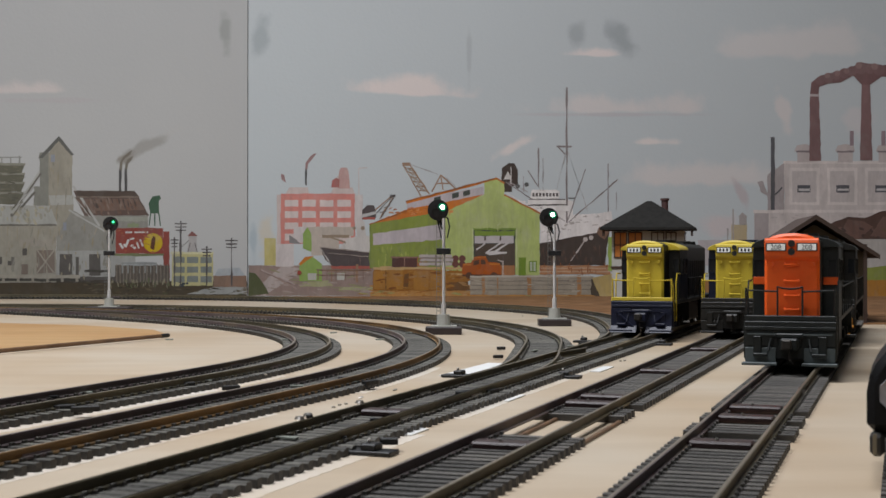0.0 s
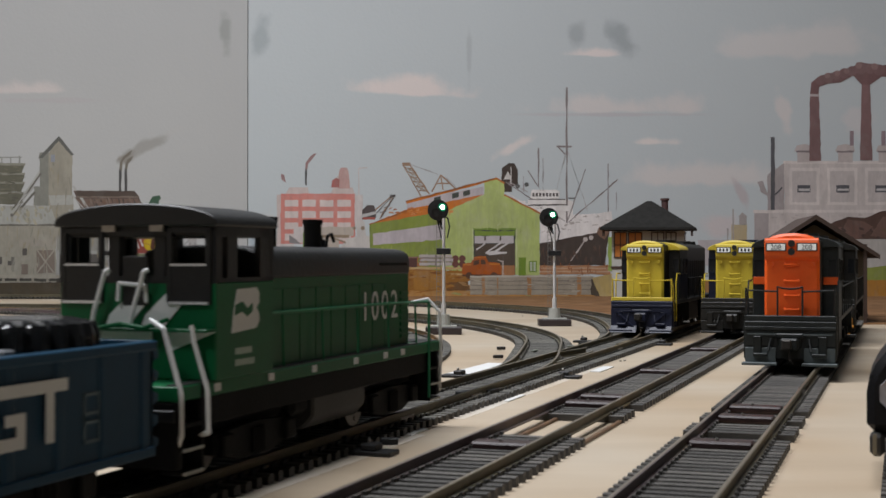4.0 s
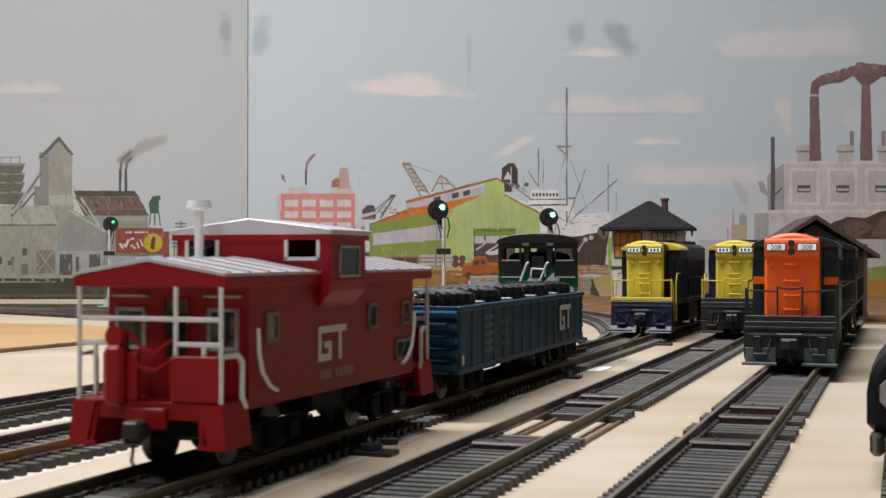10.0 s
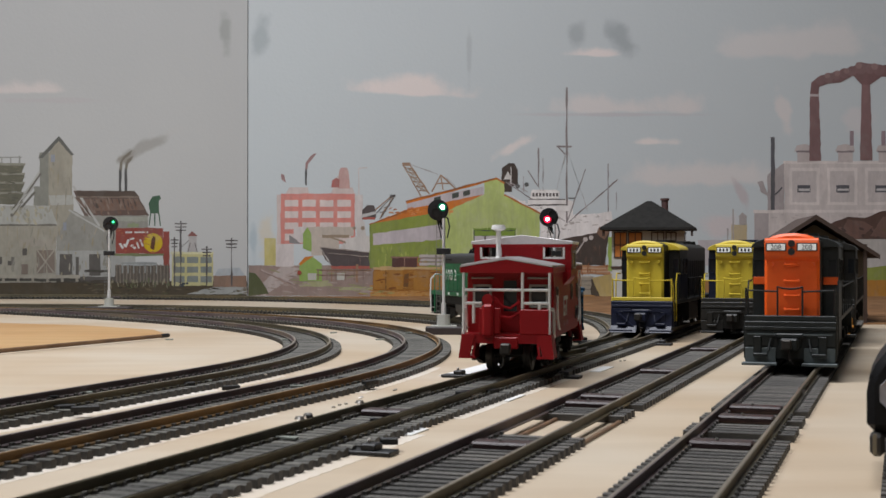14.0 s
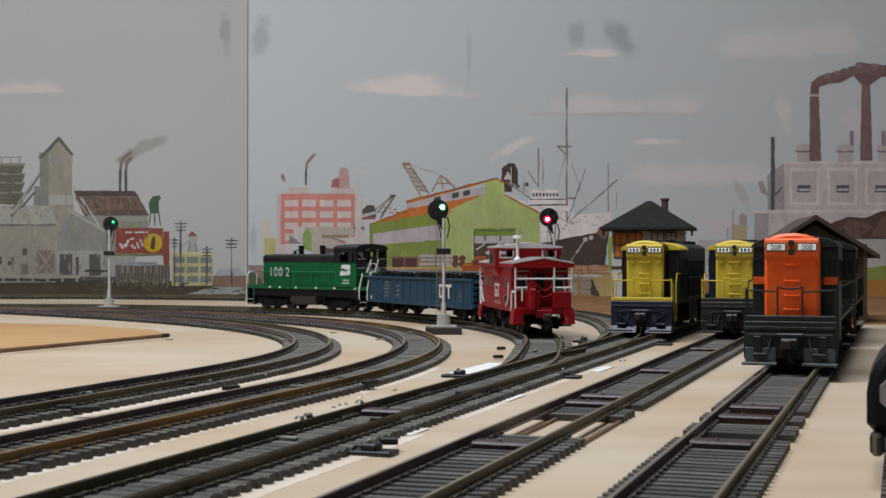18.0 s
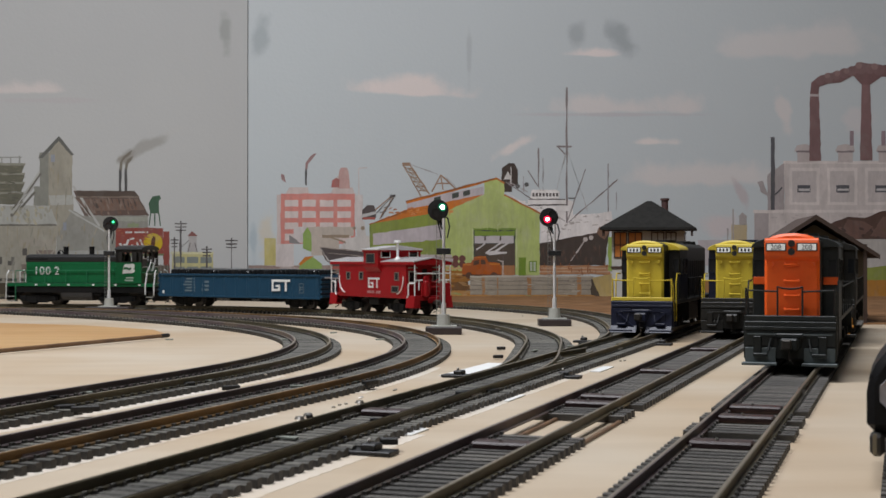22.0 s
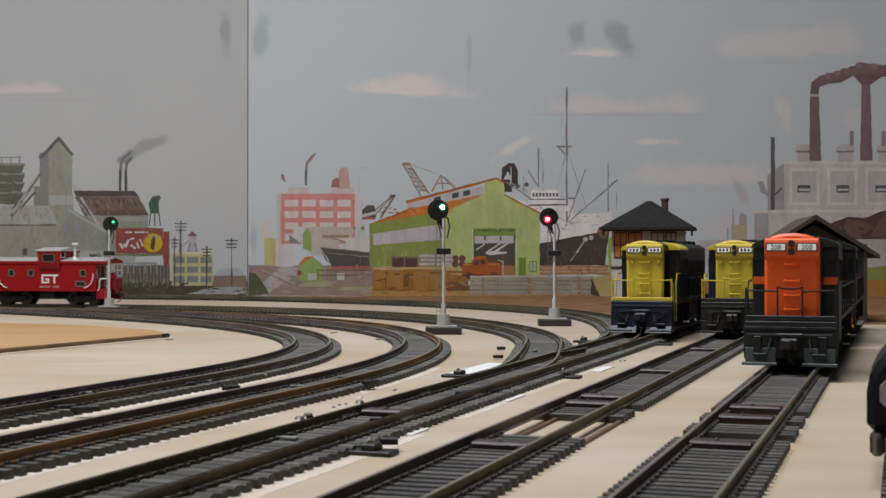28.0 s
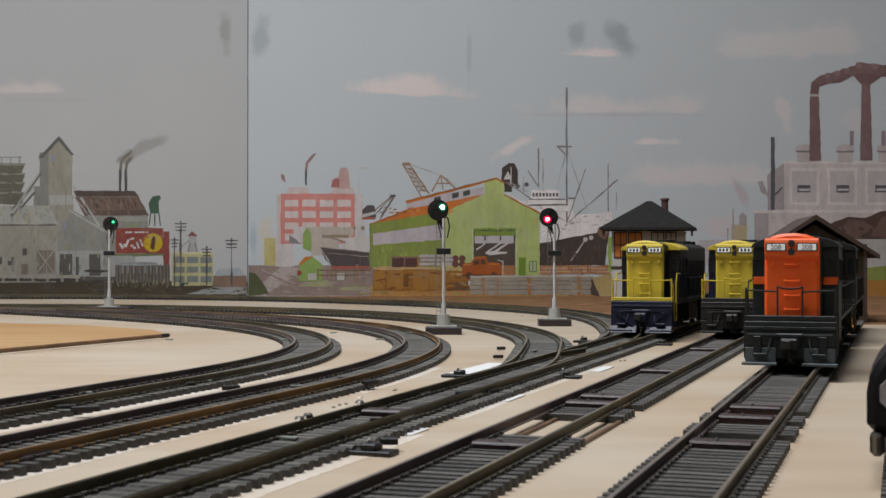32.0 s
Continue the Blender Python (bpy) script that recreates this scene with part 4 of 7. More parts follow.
    part("lower_chevron", prism(B(), [(-3.5, 28.2), (9.5, 28.2), (9.5, 26.6), (-3.5, 26.2)], "x", -62.35, -62.0), STRIPE, cab, "white chevron under the ledge")
    # a white block mark with a green zigzag cut through it
    for s in (-1, 1):
        u = 1 if s < 0 else -1

        def face(pts):
            return [(-50.2 + u * x, z) for x, z in pts]
        part("herald", prism(B(), face([(-3.6, 36.0), (4.4, 36.2), (5.6, 35.2), (5.6, 33.2), (4.4, 32.2), (5.6, 31.0), (5.6, 29.4), (4.2, 28.2), (-5.8, 27.6), (-5.0, 32.0)]), "y", s * cw, s * (cw + 0.12)), STRIPE, cab, "white block herald")
        part("herald_cut", prism(B(), face([(-4.4, 33.0), (-1.6, 33.6), (0.6, 32.2), (2.6, 33.2), (2.6, 31.6), (0.4, 30.6), (-1.6, 31.6), (-4.8, 31.0)]), "y", s * (cw + 0.12), s * (cw + 0.24)), GREEN, cab, "green zigzag in the herald")
        bars(cab, -50.0, s * cw, 20.8, 9.0, 4.4, 2, mat("dulled_lettering", (0.4, 0.5, 0.42), 0.5), s)
    # end sheets, steps and rails
    for x, s in ((L0, -1), (L1, 1)):
        part("end_sheet", box(B(), min(x, x - s * 2), max(x, x - s * 2), -16, 16, 4.0, D - 2.8, 0.3), TRUCK, th)
        part("end_beam", box(B(), min(x + s * 0.4, x - s * 1.0), max(x + s * 0.4, x - s * 1.0), -15.6, 15.6, D - 6.4, D - 4.2, 0.2), ROOFBLACK, th)
        coupler(th, x, s)
    for x, s in ((L0, 1), (L1, -1)):
        for sy in (-1, 1):
            sp = box(B(), min(x + s * 8, x + s * 8.8), max(x + s * 8, x + s * 8.8), sy * 12, sy * 16.4, 3, D)
            for z in (3.0, 7.2, 11.4):
                box(sp, min(x + s * 1, x + s * 8.2), max(x + s * 1, x + s * 8.2), sy * 12.5, sy * 16.4, z, z + 0.7)
            part("step_well", sp, TRUCK, th)
            each("tread_edge", [(min(x + s * 1, x + s * 8.2), max(x + s * 1, x + s * 8.2), min(sy * 16.4, sy * 16.8), max(sy * 16.4, sy * 16.8), z, z + 0.5) for z in (3.0, 7.2)], GREY, th)
    for sy in (-1, 1):
        wires("end_handrail", [[(L0 + 1, sy * 15.2, 7.6), (L0 + 0.5, sy * 16.6, 10.4), (L0 + 0.5, sy * 16.5, 17.6), (L0 + 1.0, sy * 12.6, 29.2), (L0 + 2.0, sy * 9.2, 30.8)],
                               [(L0 + 8.5, sy * 15.6, 9.4), (L0 + 8.0, sy * 17.8, 10.0), (L0 + 8.0, sy * 17.6, 17.8), (L0 + 8, sy * 14.8, 26.4), (L0 + 8, sy * 14.2, 29.6)]], 0.5, WHITE, th, "white end handrail")
        wires("door_post", [[(-64.6, sy * -4.2 + 3.8, 29.6), (-64.8, sy * -4.2 + 3.2, 32.0), (-65.6, sy * -4.2 + 0.4, 39.4), (-65.2, sy * -4.2 - 0.4, 39.8)]], 0.45, WHITE, th, "white slanting hand post")
        g = B()
        f = wire(B(), [(L1 - 0.6, sy * 6, D), (L1 - 0.6, sy * 6, D + 10), (L1 - 0.8, sy * 13, D + 11.5), (L1 - 0.6, sy * 16.4, D + 8), (L1, sy * 16.6, D - 3), (L1 + 0.5, sy * 16, 5)], 0.45)
        part("front_handrail", f, WHITE, th, "white front handrail")
        wire(g, [(L1 - 9, sy * 16.3, 4), (L1 - 9, sy * 16.3, D + 11)], 0.4)
        wire(g, [(L1 - 9, sy * 16.0, D + 11), (30, sy * (W + 1.6), D + 11.4), (-36, sy * (W + 1.6), D + 11.6)], 0.36)
        for x in (50, 30, 10, -10, -30):
            wire(g, [(x, sy * (W + 2.0), D), (x, sy * (W + 1.6), D + 11.4)], 0.3)
        part("handrail", g, RAILGREEN, th)
    wire_ = wire(B(), [(-65.5, 10, 30), (-66, 6, 28.8), (-66, 1, 29.6), (-66, -4, 28.9), (-65.5, -9, 30.6)], 0.4)
    part("end_chain", wire_, GREEN, th)
    truck(th, -38, 28, 5.6, key="engine")
    truck(th, 38, 28, 5.6, key="engine")
    return th


def mark(parent, x, y, z, h, side):
    """A white angular railway mark: a square hook beside a bar with a stem."""
    bm, w, t = B(), h * 1.05, h * 0.2
    u = 1 if side < 0 else -1

    def bx(a, b, z0, z1):
        box(bm, min(x + u * a, x + u * b), max(x + u * a, x + u * b), min(y, y + side * 0.15), max(y, y + side * 0.15), z + z0, z + z1)
    bx(0, t, 0, h)
    bx(t, w * 1.9, h - t, h)
    bx(t, w * 0.86, 0, t)
    bx(w * 0.66, w * 0.86, t, h * 0.55)
    bx(w * 0.4, w * 0.66, h * 0.55 - t * 0.9, h * 0.55)
    bx(w * 1.36, w * 1.56, 0, h - t)
    return part("herald", bm, STRIPE, parent, "white angular herald")


DULLBLUE = mat("dull_blue_grey_lettering", (0.12, 0.17, 0.2), 0.6, var=0.15)


def gondola():
    th = tagged(new("gondola_car"), "dark blue gondola car with white markings, loaded with black tyres", "freight car")
    L, W, Z0, Z1 = 86.5, 17.4, 9.0, 28.0
    for s in (-1, 1):
        sd = part("side", box(B(), -L, L, s * W, s * (W - 1.2), Z0, Z1, 0.1), BLUE, th)
        for i in range(15):
            x = -L + 3 + i * (2 * L - 6) / 14
            part("side_post", prism(B(), [(x - 1.4, s * W), (x + 1.4, s * W), (x + 0.8, s * (W + 0.4)), (x - 0.8, s * (W + 0.4))], "z", Z0 + 0.5, Z1 - 1.4), BLUE, sd)
        part("top_rail", box(B(), -L, L, s * (W + 0.9), s * (W - 1.4), Z1 - 1.6, Z1, 0.2), BLUE, sd)
        part("side_sill", box(B(), -L, L, s * (W + 0.6), s * (W - 1.4), Z0 - 0.6, Z0 + 1.0, 0.2), BLUE, sd)
        mark(sd, (42 if s < 0 else -38), s * (W + 0.75), 14.5, 9.4, s)
        bars(sd, (-52 if s < 0 else 52), s * (W + 0.1), 12.5, 13, 12.5, 5, DULLBLUE, s)
        bars(sd, (-34 if s < 0 else 34), s * (W + 0.1), 13.0, 8, 10, 3, DULLBLUE, s)
        for k in (3, 2):
            box_ = B()
            for q in ((0, 4.6, 0, 0.5), (0, 4.6, 4.4, 4.9), (0, 0.5, 0, 4.9), (4.1, 4.6, 0, 4.9)):
                x = 66 if s < 0 else -70
                box(box_, x + q[0], x + q[1], s * W, s * (W + 0.15), 10 + k * 3 + q[2] - 3, 10 + k * 3 + q[3] - 3)
            part("stencil_frame", box_, DULLBLUE, sd)
        part("end_stencil", box(B(), (-L + 4) * (1 if s < 0 else -1) - 2, (-L + 4) * (1 if s < 0 else -1) + 2, s * (W + 0.1), s * (W + 0.22), 11, 13.6), STRIPE, sd)
    for s in (-1, 1):
        en = part("end", box(B(), s * L, s * (L - 1.2), -W, W, Z0, Z1, 0.1), BLUE, th)
        for z in (10.6, 14.4, 18.2, 22.0, 25.6):
            part("end_rib", prism(B(), [(s * L, z - 1.2), (s * (L + 1.6), z - 0.6), (s * (L + 1.6), z + 0.6), (s * L, z + 1.2)], "y", -W, W), BLUE, en)
        lad = B()
        for z in (9, 12.5, 16, 19.5, 23):
            wire(lad, [(s * L, -14.5, z), (s * (L + 2.2), -14.5, z), (s * (L + 2.2), -9.5, z), (s * L, -9.5, z)], 0.25)
        part("ladder", lad, BLUE, en)
        part("reporting_mark", box(B(), s * (L + 1.6), s * (L + 1.75), 4, 14, 24.9, 26.2), STRIPE, en)
        coupler(th, s * L, s)
    part("floor", box(B(), -L, L, -W + 1, W - 1, Z0, Z0 + 1), BLACK, th)
    us = box(B(), -L + 2, L - 2, -3, 3, 7, Z0)
    box(us, -30, -18, -10, 10, 5.5, Z0, 0.5)
    box(us, 8, 26, -12, -4, 5.0, Z0, 0.5)
    part("centre_sill", us, TRUCK, th)
    # load: big lugged tyres lying flat in a row of stacks
    rub = mat("shiny_black_rubber", (0.016, 0.017, 0.018), 0.16, var=0.3)
    # one skin: a doughnut whose tread rises and falls in staggered lugs
    tyre, n = B(), 104
    prof = [(7.0, -4.6, 0), (11.6, -5.2, 0), (13.6, -4.4, 1), (14.2, -2.8, 1), (14.2, -0.6, 1), (13.0, -0.2, 0), (13.0, 0.2, 0), (14.2, 0.6, 2), (14.2, 2.8, 2), (13.6, 4.4, 2), (11.6, 5.2, 0), (7.0, 4.6, 0)]
    rings = []
    for i in range(n):
        a = 2 * math.pi * i / n
        up = {0: 0.0, 1: 1.0 if i % 4 in (0, 1) else 0.0, 2: 1.0 if i % 4 in (2, 3) else 0.0}
        rings.append([tyre.verts.new(Vector(((r + 1.7 * up[k]) * math.cos(a), (r + 1.7 * up[k]) * math.sin(a), z)) * MM) for r, z, k in prof])
    for i in range(n):
        a, b = rings[i], rings[(i + 1) % n]
        for j in range(len(prof)):
            tyre.faces.new((a[j], b[j], b[(j + 1) % len(prof)], a[(j + 1) % len(prof)]))
    bmesh.ops.recalc_face_normals(tyre, faces=tyre.faces)
    first = part("tyre", tyre, rub, th, "shiny black lugged tyre")
    first.data.set_sharp_from_angle(angle=radians(55))
    r = random.Random(3)
    spots = [(-68 + 34.0 * i, z) for i in range(5) for z in (16.2, 27.2)]
    for i, (x, z) in enumerate(spots):
        t = first if i == 0 else first.copy()
        if i:
            scene.collection.objects.link(t)
        t.matrix_local = pose((x + r.uniform(-1, 1)) * MM, r.uniform(-1.0, 1.0) * MM, z * MM, r.uniform(-1.5, 1.5), r.uniform(-1.5, 1.5), r.uniform(0, 90))
    # grey blocks show between the stacks
    for i in range(4):
        part("stack_block", box(B(), -68 + 34.0 * i + 15.6, -68 + 34.0 * i + 18.4, -15.2, -9.6, 10.0, 28.6, 0.3), mat("grey_packing", (0.16, 0.17, 0.18), 0.4, var=0.2), th, "grey packing block")
    for s in (-1, 1):
        truck(th, s * 62, 20, 5.4, key="gondola")
    return th


def caboose():
    th = tagged(new("caboose_car"), "red caboose with a wide cupola, pale roof and white railings", "caboose")
    A, Bf, W, Z0, Z1 = -45.0, 48.0, 16.1, 12.0, 38.0
    D = 14.2
    body = part("body", box(B(), A, Bf, -W, W, Z0, Z1, 0.2), RED, th)

    def gable(w, z, rise, t):
        return [(-w, z), (w, z), (w, z + t), (0, z + rise + t), (-w, z + t)]
    part("roof_edge", prism(B(), gable(W + 0.9, Z1 - 1.6, 2.8, 2.0), "x", -56, 60.4, 0.15), RED, th)
    part("roof", prism(B(), [(-W - 0.8, Z1 + 0.5), (0, Z1 + 3.3), (W + 0.8, Z1 + 0.5), (W + 0.8, Z1 + 1.1), (0, Z1 + 4.0), (-W - 0.8, Z1 + 1.1)], "x", -56.2, 60.6), ROOFWHITE, th,
         "pale weathered roof")
    for i in range(15):
        x = -54 + i * 8.2
        if not -15 < x < 10:
            part("roof_rib", prism(B(), [(-W - 0.8, Z1 + 1.0), (0, Z1 + 3.9), (W + 0.8, Z1 + 1.0), (W + 0.8, Z1 + 1.5), (0, Z1 + 4.4), (-W - 0.8, Z1 + 1.5)], "x", x - 0.35, x + 0.35), ROOFWHITE, th)
    # cupola
    c0, c1, cw, zc = -12.4, 7.6, 19.2, 47.4
    # the cupola is hollow, with open windows all round
    cup = part("cupola", prism(B(), [(-W, 31), (-cw, 34.5), (-cw, 37.4), (cw, 37.4), (cw, 34.5), (W, 31)], "x", c0, c1, 0.2), RED, th, "red wide-vision cupola")
    for x0, x1 in ((c0, c0 + 1.0), (c1 - 1.0, c1)):
        each("cupola_wall", [(x0, x1, -cw, cw, 37.4, 41.6), (x0, x1, -cw, -16.8, 41.6, zc), (x0, x1, -8.2, 8.2, 41.6, zc), (x0, x1, 16.8, cw, 41.6, zc)], RED, cup)
    for y0, y1 in ((-cw, -cw + 1.0), (cw - 1.0, cw)):
        each("cupola_side", [(c0 + 1, c0 + 4.4, y0, y1, 37.4, zc), (c1 - 4.4, c1 - 1, y0, y1, 37.4, zc), (c0 + 4.4, c1 - 4.4, y0, y1, 37.4, 38.0), (c0 + 4.4, c1 - 4.4, y0, y1, 44.6, zc)], RED, cup)
    for x, o in ((c0, -1), (c1, 1)):
        for y in (-12.5, 12.5):
            fr = B()
            for q in ((-4.3, 4.3, 41.4, 42.2), (-4.3, 4.3, 46.2, 46.9), (-4.3, -3.5, 41.4, 46.9), (3.5, 4.3, 41.4, 46.9)):
                box(fr, min(x, x + o * 0.5), max(x, x + o * 0.5), y + q[0], y + q[1], q[2], q[3])
            part("cupola_window", fr, WHITE, cup, "white-framed cupola window")
    part("cupola_roof", prism(B(), [(-cw - 1, zc - 0.2), (cw + 1, zc - 0.2), (cw + 1, zc + 0.9), (0, zc + 3.4), (-cw - 1, zc + 0.9)], "x", c0 - 1.8, c1 + 1.8, 0.15), ROOFWHITE, cup,
         "pale cupola roof")
    part("cupola_fascia", prism(B(), [(-cw - 0.6, zc - 1.4), (cw + 0.6, zc - 1.4), (cw + 0.6, zc - 0.2), (-cw - 0.6, zc - 0.2)], "x", c0 - 1.2, c1 + 1.2), RED, cup)
    window_set(cup, [("y", s * cw, c0 + 4.2, c1 - 4.2, 37.6, 44.8, s) for s in (-1, 1)], STEEL, 0.6)
    # walls
    window_set(body, [("y", s * W, x, x + 5.8, 24.8, 31, s) for s in (-1, 1) for x in ((-38, 16.2, 39.2) if s < 0 else (-36.0, 12.6, 31.0))], mat("tarnished_frame", (0.2, 0.165, 0.14), 0.5, var=0.2), 0.8)
    window_set(body, [("y", s * W, x, x + w, 16, 21.2, s) for s, x, w in ((-1, 34.7, 11.0), (1, -35.8, 9.8))], mat("tarnished_frame", (0.2, 0.165, 0.14), 0.5, var=0.2), 0.8)
    for x, s in ((A, -1), (Bf, 1)):
        window_set(body, [("x", x, -14, -7, 23.5, 32, s), ("x", x, 7, 14, 23.5, 32, s)], GREY, 0.8)
        window_set(body, [("x", x, -3, 3, 21.5, 34, s)], RED, 0.5)
        top = B()
        for y in (-10.5, 10.5):
            rod(top, (x, y - 4, 34.4), (x + s * 1.0, y - 4, 34.4), 0.3, seg=6)
            wire(top, [(x + s * 0.8, y - 4, 34.4), (x + s * 0.8, y + 4, 34.4)], 0.35)
        part("window_visor", top, GREY, body)
    for s in (-1, 1):
        mark(body, (-12.2 if s < 0 else 5.5), s * (W + 0.05), 19.0, 7.8, s)
        for i, wd in enumerate((1.6, 1.4, 1.8, 0, 1.5, 1.5, 1.5, 1.5, 1.5)):
            if wd:
                x0 = -11.0 + i * 2.1
                part("lettering", box(B(), x0, x0 + wd, s * W, s * (W + 0.1), 15.0, 17.0), DULLMARK, body, "dull lettering bar")
        for x0, u in ((A + 1, 1), (Bf - 1, -1)):
            g = B()
            pts = [(x0 + u * 1.0, 28), (x0 + u * 1.4, 23), (x0 + u * 3.0, 19), (x0 + u * 6.5, 16), (x0 + u * 9.5, 15)]
            wire(g, [(x, s * (W + 1.1), z) for x, z in pts], 0.45)
            part("grab_iron", g, WHITE, body, "curved white grab iron")
    # platforms
    for e, u, inn in ((-55.5, -1, A), (60.0, 1, Bf)):
        part("platform", box(B(), min(e, inn), max(e, inn), -W, W, D - 1.4, D, 0.15), RED, th)
        part("buffer_beam", box(B(), min(e + u * 0.2, e - u * 1.4), max(e + u * 0.2, e - u * 1.4), -W, W, D - 3.4, D - 0.1), RED, th)
        for s in (-1, 1):
            pf = B()
            for z, o in ((5.4, 1.2), (9.8, 0.4)):
                box(pf, min(e + u * o, e - u * 9.0), max(e + u * o, e - u * 9.0), s * 11.2, s * (W + o), z, z + 0.9)
            for y0, y1, fl in ((W - 0.6, W + 0.3, 1.0), (10.8, 11.6, 1.0)):
                lo, hi = [(e - u * 9.4, 5.6), (e + u * 1.2, 5.6)], [(e - u * 9.4, D), (e + u * 0.3, D)]
                vs = [pf.verts.new(Vector((x, s * (y + f), z)) * MM) for y in (y0, y1) for (x, z), f in ((lo[0], fl), (lo[1], fl), (hi[1], 0), (hi[0], 0))]
                for q in ((0, 1, 2, 3), (4, 5, 6, 7), (0, 1, 5, 4), (1, 2, 6, 5), (2, 3, 7, 6), (3, 0, 4, 7)):
                    pf.faces.new([vs[k] for k in q])
            part("step_well", pf, RED, th)
            part("step_front", prism(B(), [(s * 11.4, D - 0.2), (s * (W + 0.2), D - 0.2), (s * (W + 1.3), 5.7), (s * 13.4, 5.7)], "x", e + u * 0.3, e + u * 1.1), RED, th)
        each("end_panel", [(e - 0.8, e + 0.8, 2.2, 10.0, D, D + 9.5), (e - 0.8, e + 0.8, -15.5, -5, D, D + 9.0)], RED, th, 0.3)
        part("brake_stand", box(B(), e - 1.4, e + 1.4, 4.8, 8.2, D, D + 14, 0.8), RED, th)
        bw = rod(B(), (e + u * 1.4, 6.5, D + 12.6), (e + u * 2.2, 6.5, D + 12.6), 2.0, seg=20)
        part("brake_wheel", bw, RED, th)
        part("brake_housing", box(B(), min(e, e + u * 3.0), max(e, e + u * 3.0), 4.4, 8.6, D - 1, D + 11.0, 0.9), RED, th)
        part("tail_pocket", box(B(), min(e, e + u * 1.8), max(e, e + u * 1.8), -4.4, 4.4, D - 5.2, D - 1.0, 0.4), RED, th)
        ch = wire(B(), [(e, 4.5, D + 13.5), (e, 1.5, D + 10.2), (e, -1.5, D + 9.4), (e, -5, D + 12)], 0.45)
        wire(ch, [(e, 4.5, D + 9.5), (e, 1.5, D + 6.4), (e, -1.5, D + 6.0), (e, -5, D + 8)], 0.45)
        part("chain", ch, RED, th)
        w = B()
        for y in (-W + 0.4, W - 0.4):
            wire(w, [(e, y, D), (e, y, Z1 - 0.4)], 0.52)
        wire(w, [(e, -5.9, D + 8), (e, -5.9, Z1 - 0.2)], 0.52)
        wire(w, [(e, -W + 0.4, D + 16.0), (e, W - 0.4, D + 16.0)], 0.52)
        for z in (D + 11.2,):
            wire(w, [(e, -W + 0.4, z), (e, -6.2, z)], 0.52)
            wire(w, [(e, 9.0, z), (e, W - 0.4, z)], 0.52)
        wire(w, [(e, -12.0, D + 8.4), (e, -12.0, D + 11.2)], 0.55)
        wire(w, [(e, 12.0, D + 4), (e, 12.0, D + 11.2)], 0.55)
        for s in (-1, 1):
            wire(w, [(e - u * 0.2, s * (W - 0.6), D + 9), (e - u * 5.5, s * (W + 0.2), D + 9), (e - u * 7, s * (W + 0.4), D + 7.6), (e - u * 7, s * (W + 0.4), D + 0.6),
                     (e - u * 8.5, s * (W + 0.4), D - 1.5)], 0.6)
        part("end_railing", w, WHITE, th, "white end railing")
        coupler(th, e, u)
    us = box(B(), -44, 50, -4, 4, 6, Z0)
    box(us, -9, 9, -13, -6, 7.5, Z0, 0.6)
    box(us, -6, 8, 8, 14.5, 6.5, Z0, 0.6)
    rod(us, (14, -9, 9), (22, -9, 9), 2.4, seg=12)
    part("underframe", us, TRUCK, th)
    stack = rod(rod(B(), (-22, 8.0, 40), (-22, 8.0, 52.6), 0.95, seg=14), (-22, 8.0, 53.0), (-22, 8.0, 54.6), 2.9, 2.5, seg=18)
    rod(rod(stack, (-22, 8.0, 52.4), (-22, 8.0, 53.0), 1.4, 2.9, seg=18), (-22, 8.0, 40), (-22, 8.0, 42.6), 2.6, 0.95, seg=14)
    part("stove_pipe", stack, WHITE, th, "white stove pipe with a flat cap")
    for x in (-30, 35):
        truck(th, x, 19, 5.4, key="caboose")
    return th


ENGINE, GONDOLA, CABOOSE = switcher(), gondola(), caboose()

# ---------------------------------------------------------------- tower and depot models
SHINGLE = mat("dark_shingles", (0.028, 0.027, 0.025), 0.9, var=0.35, scale=200, fine=1500)
SHINGLE.node_tree.nodes["Principled BSDF"].inputs["Specular IOR Level"].default_value = 0.2
CREAM = mat("cream_siding", (0.5, 0.5, 0.46), 0.7, var=0.1)
BRICKRED = mat("chimney_brick", (0.085, 0.04, 0.036), 0.7, var=0.3)
AMBER = mat("lit_interior", (0.5, 0.17, 0.03), 0.5, emit=0.03, var=0.3, scale=40)
TRIM = mat("brown_trim", (0.06, 0.035, 0.025), 0.6, var=0.2)
BROWNROOF = mat("brown_shingles", (0.1, 0.07, 0.06), 0.8, var=0.3, scale=200, fine=1500)
OLIVEY = mat("olive_siding", (0.075, 0.05, 0.025), 0.7, var=0.15)


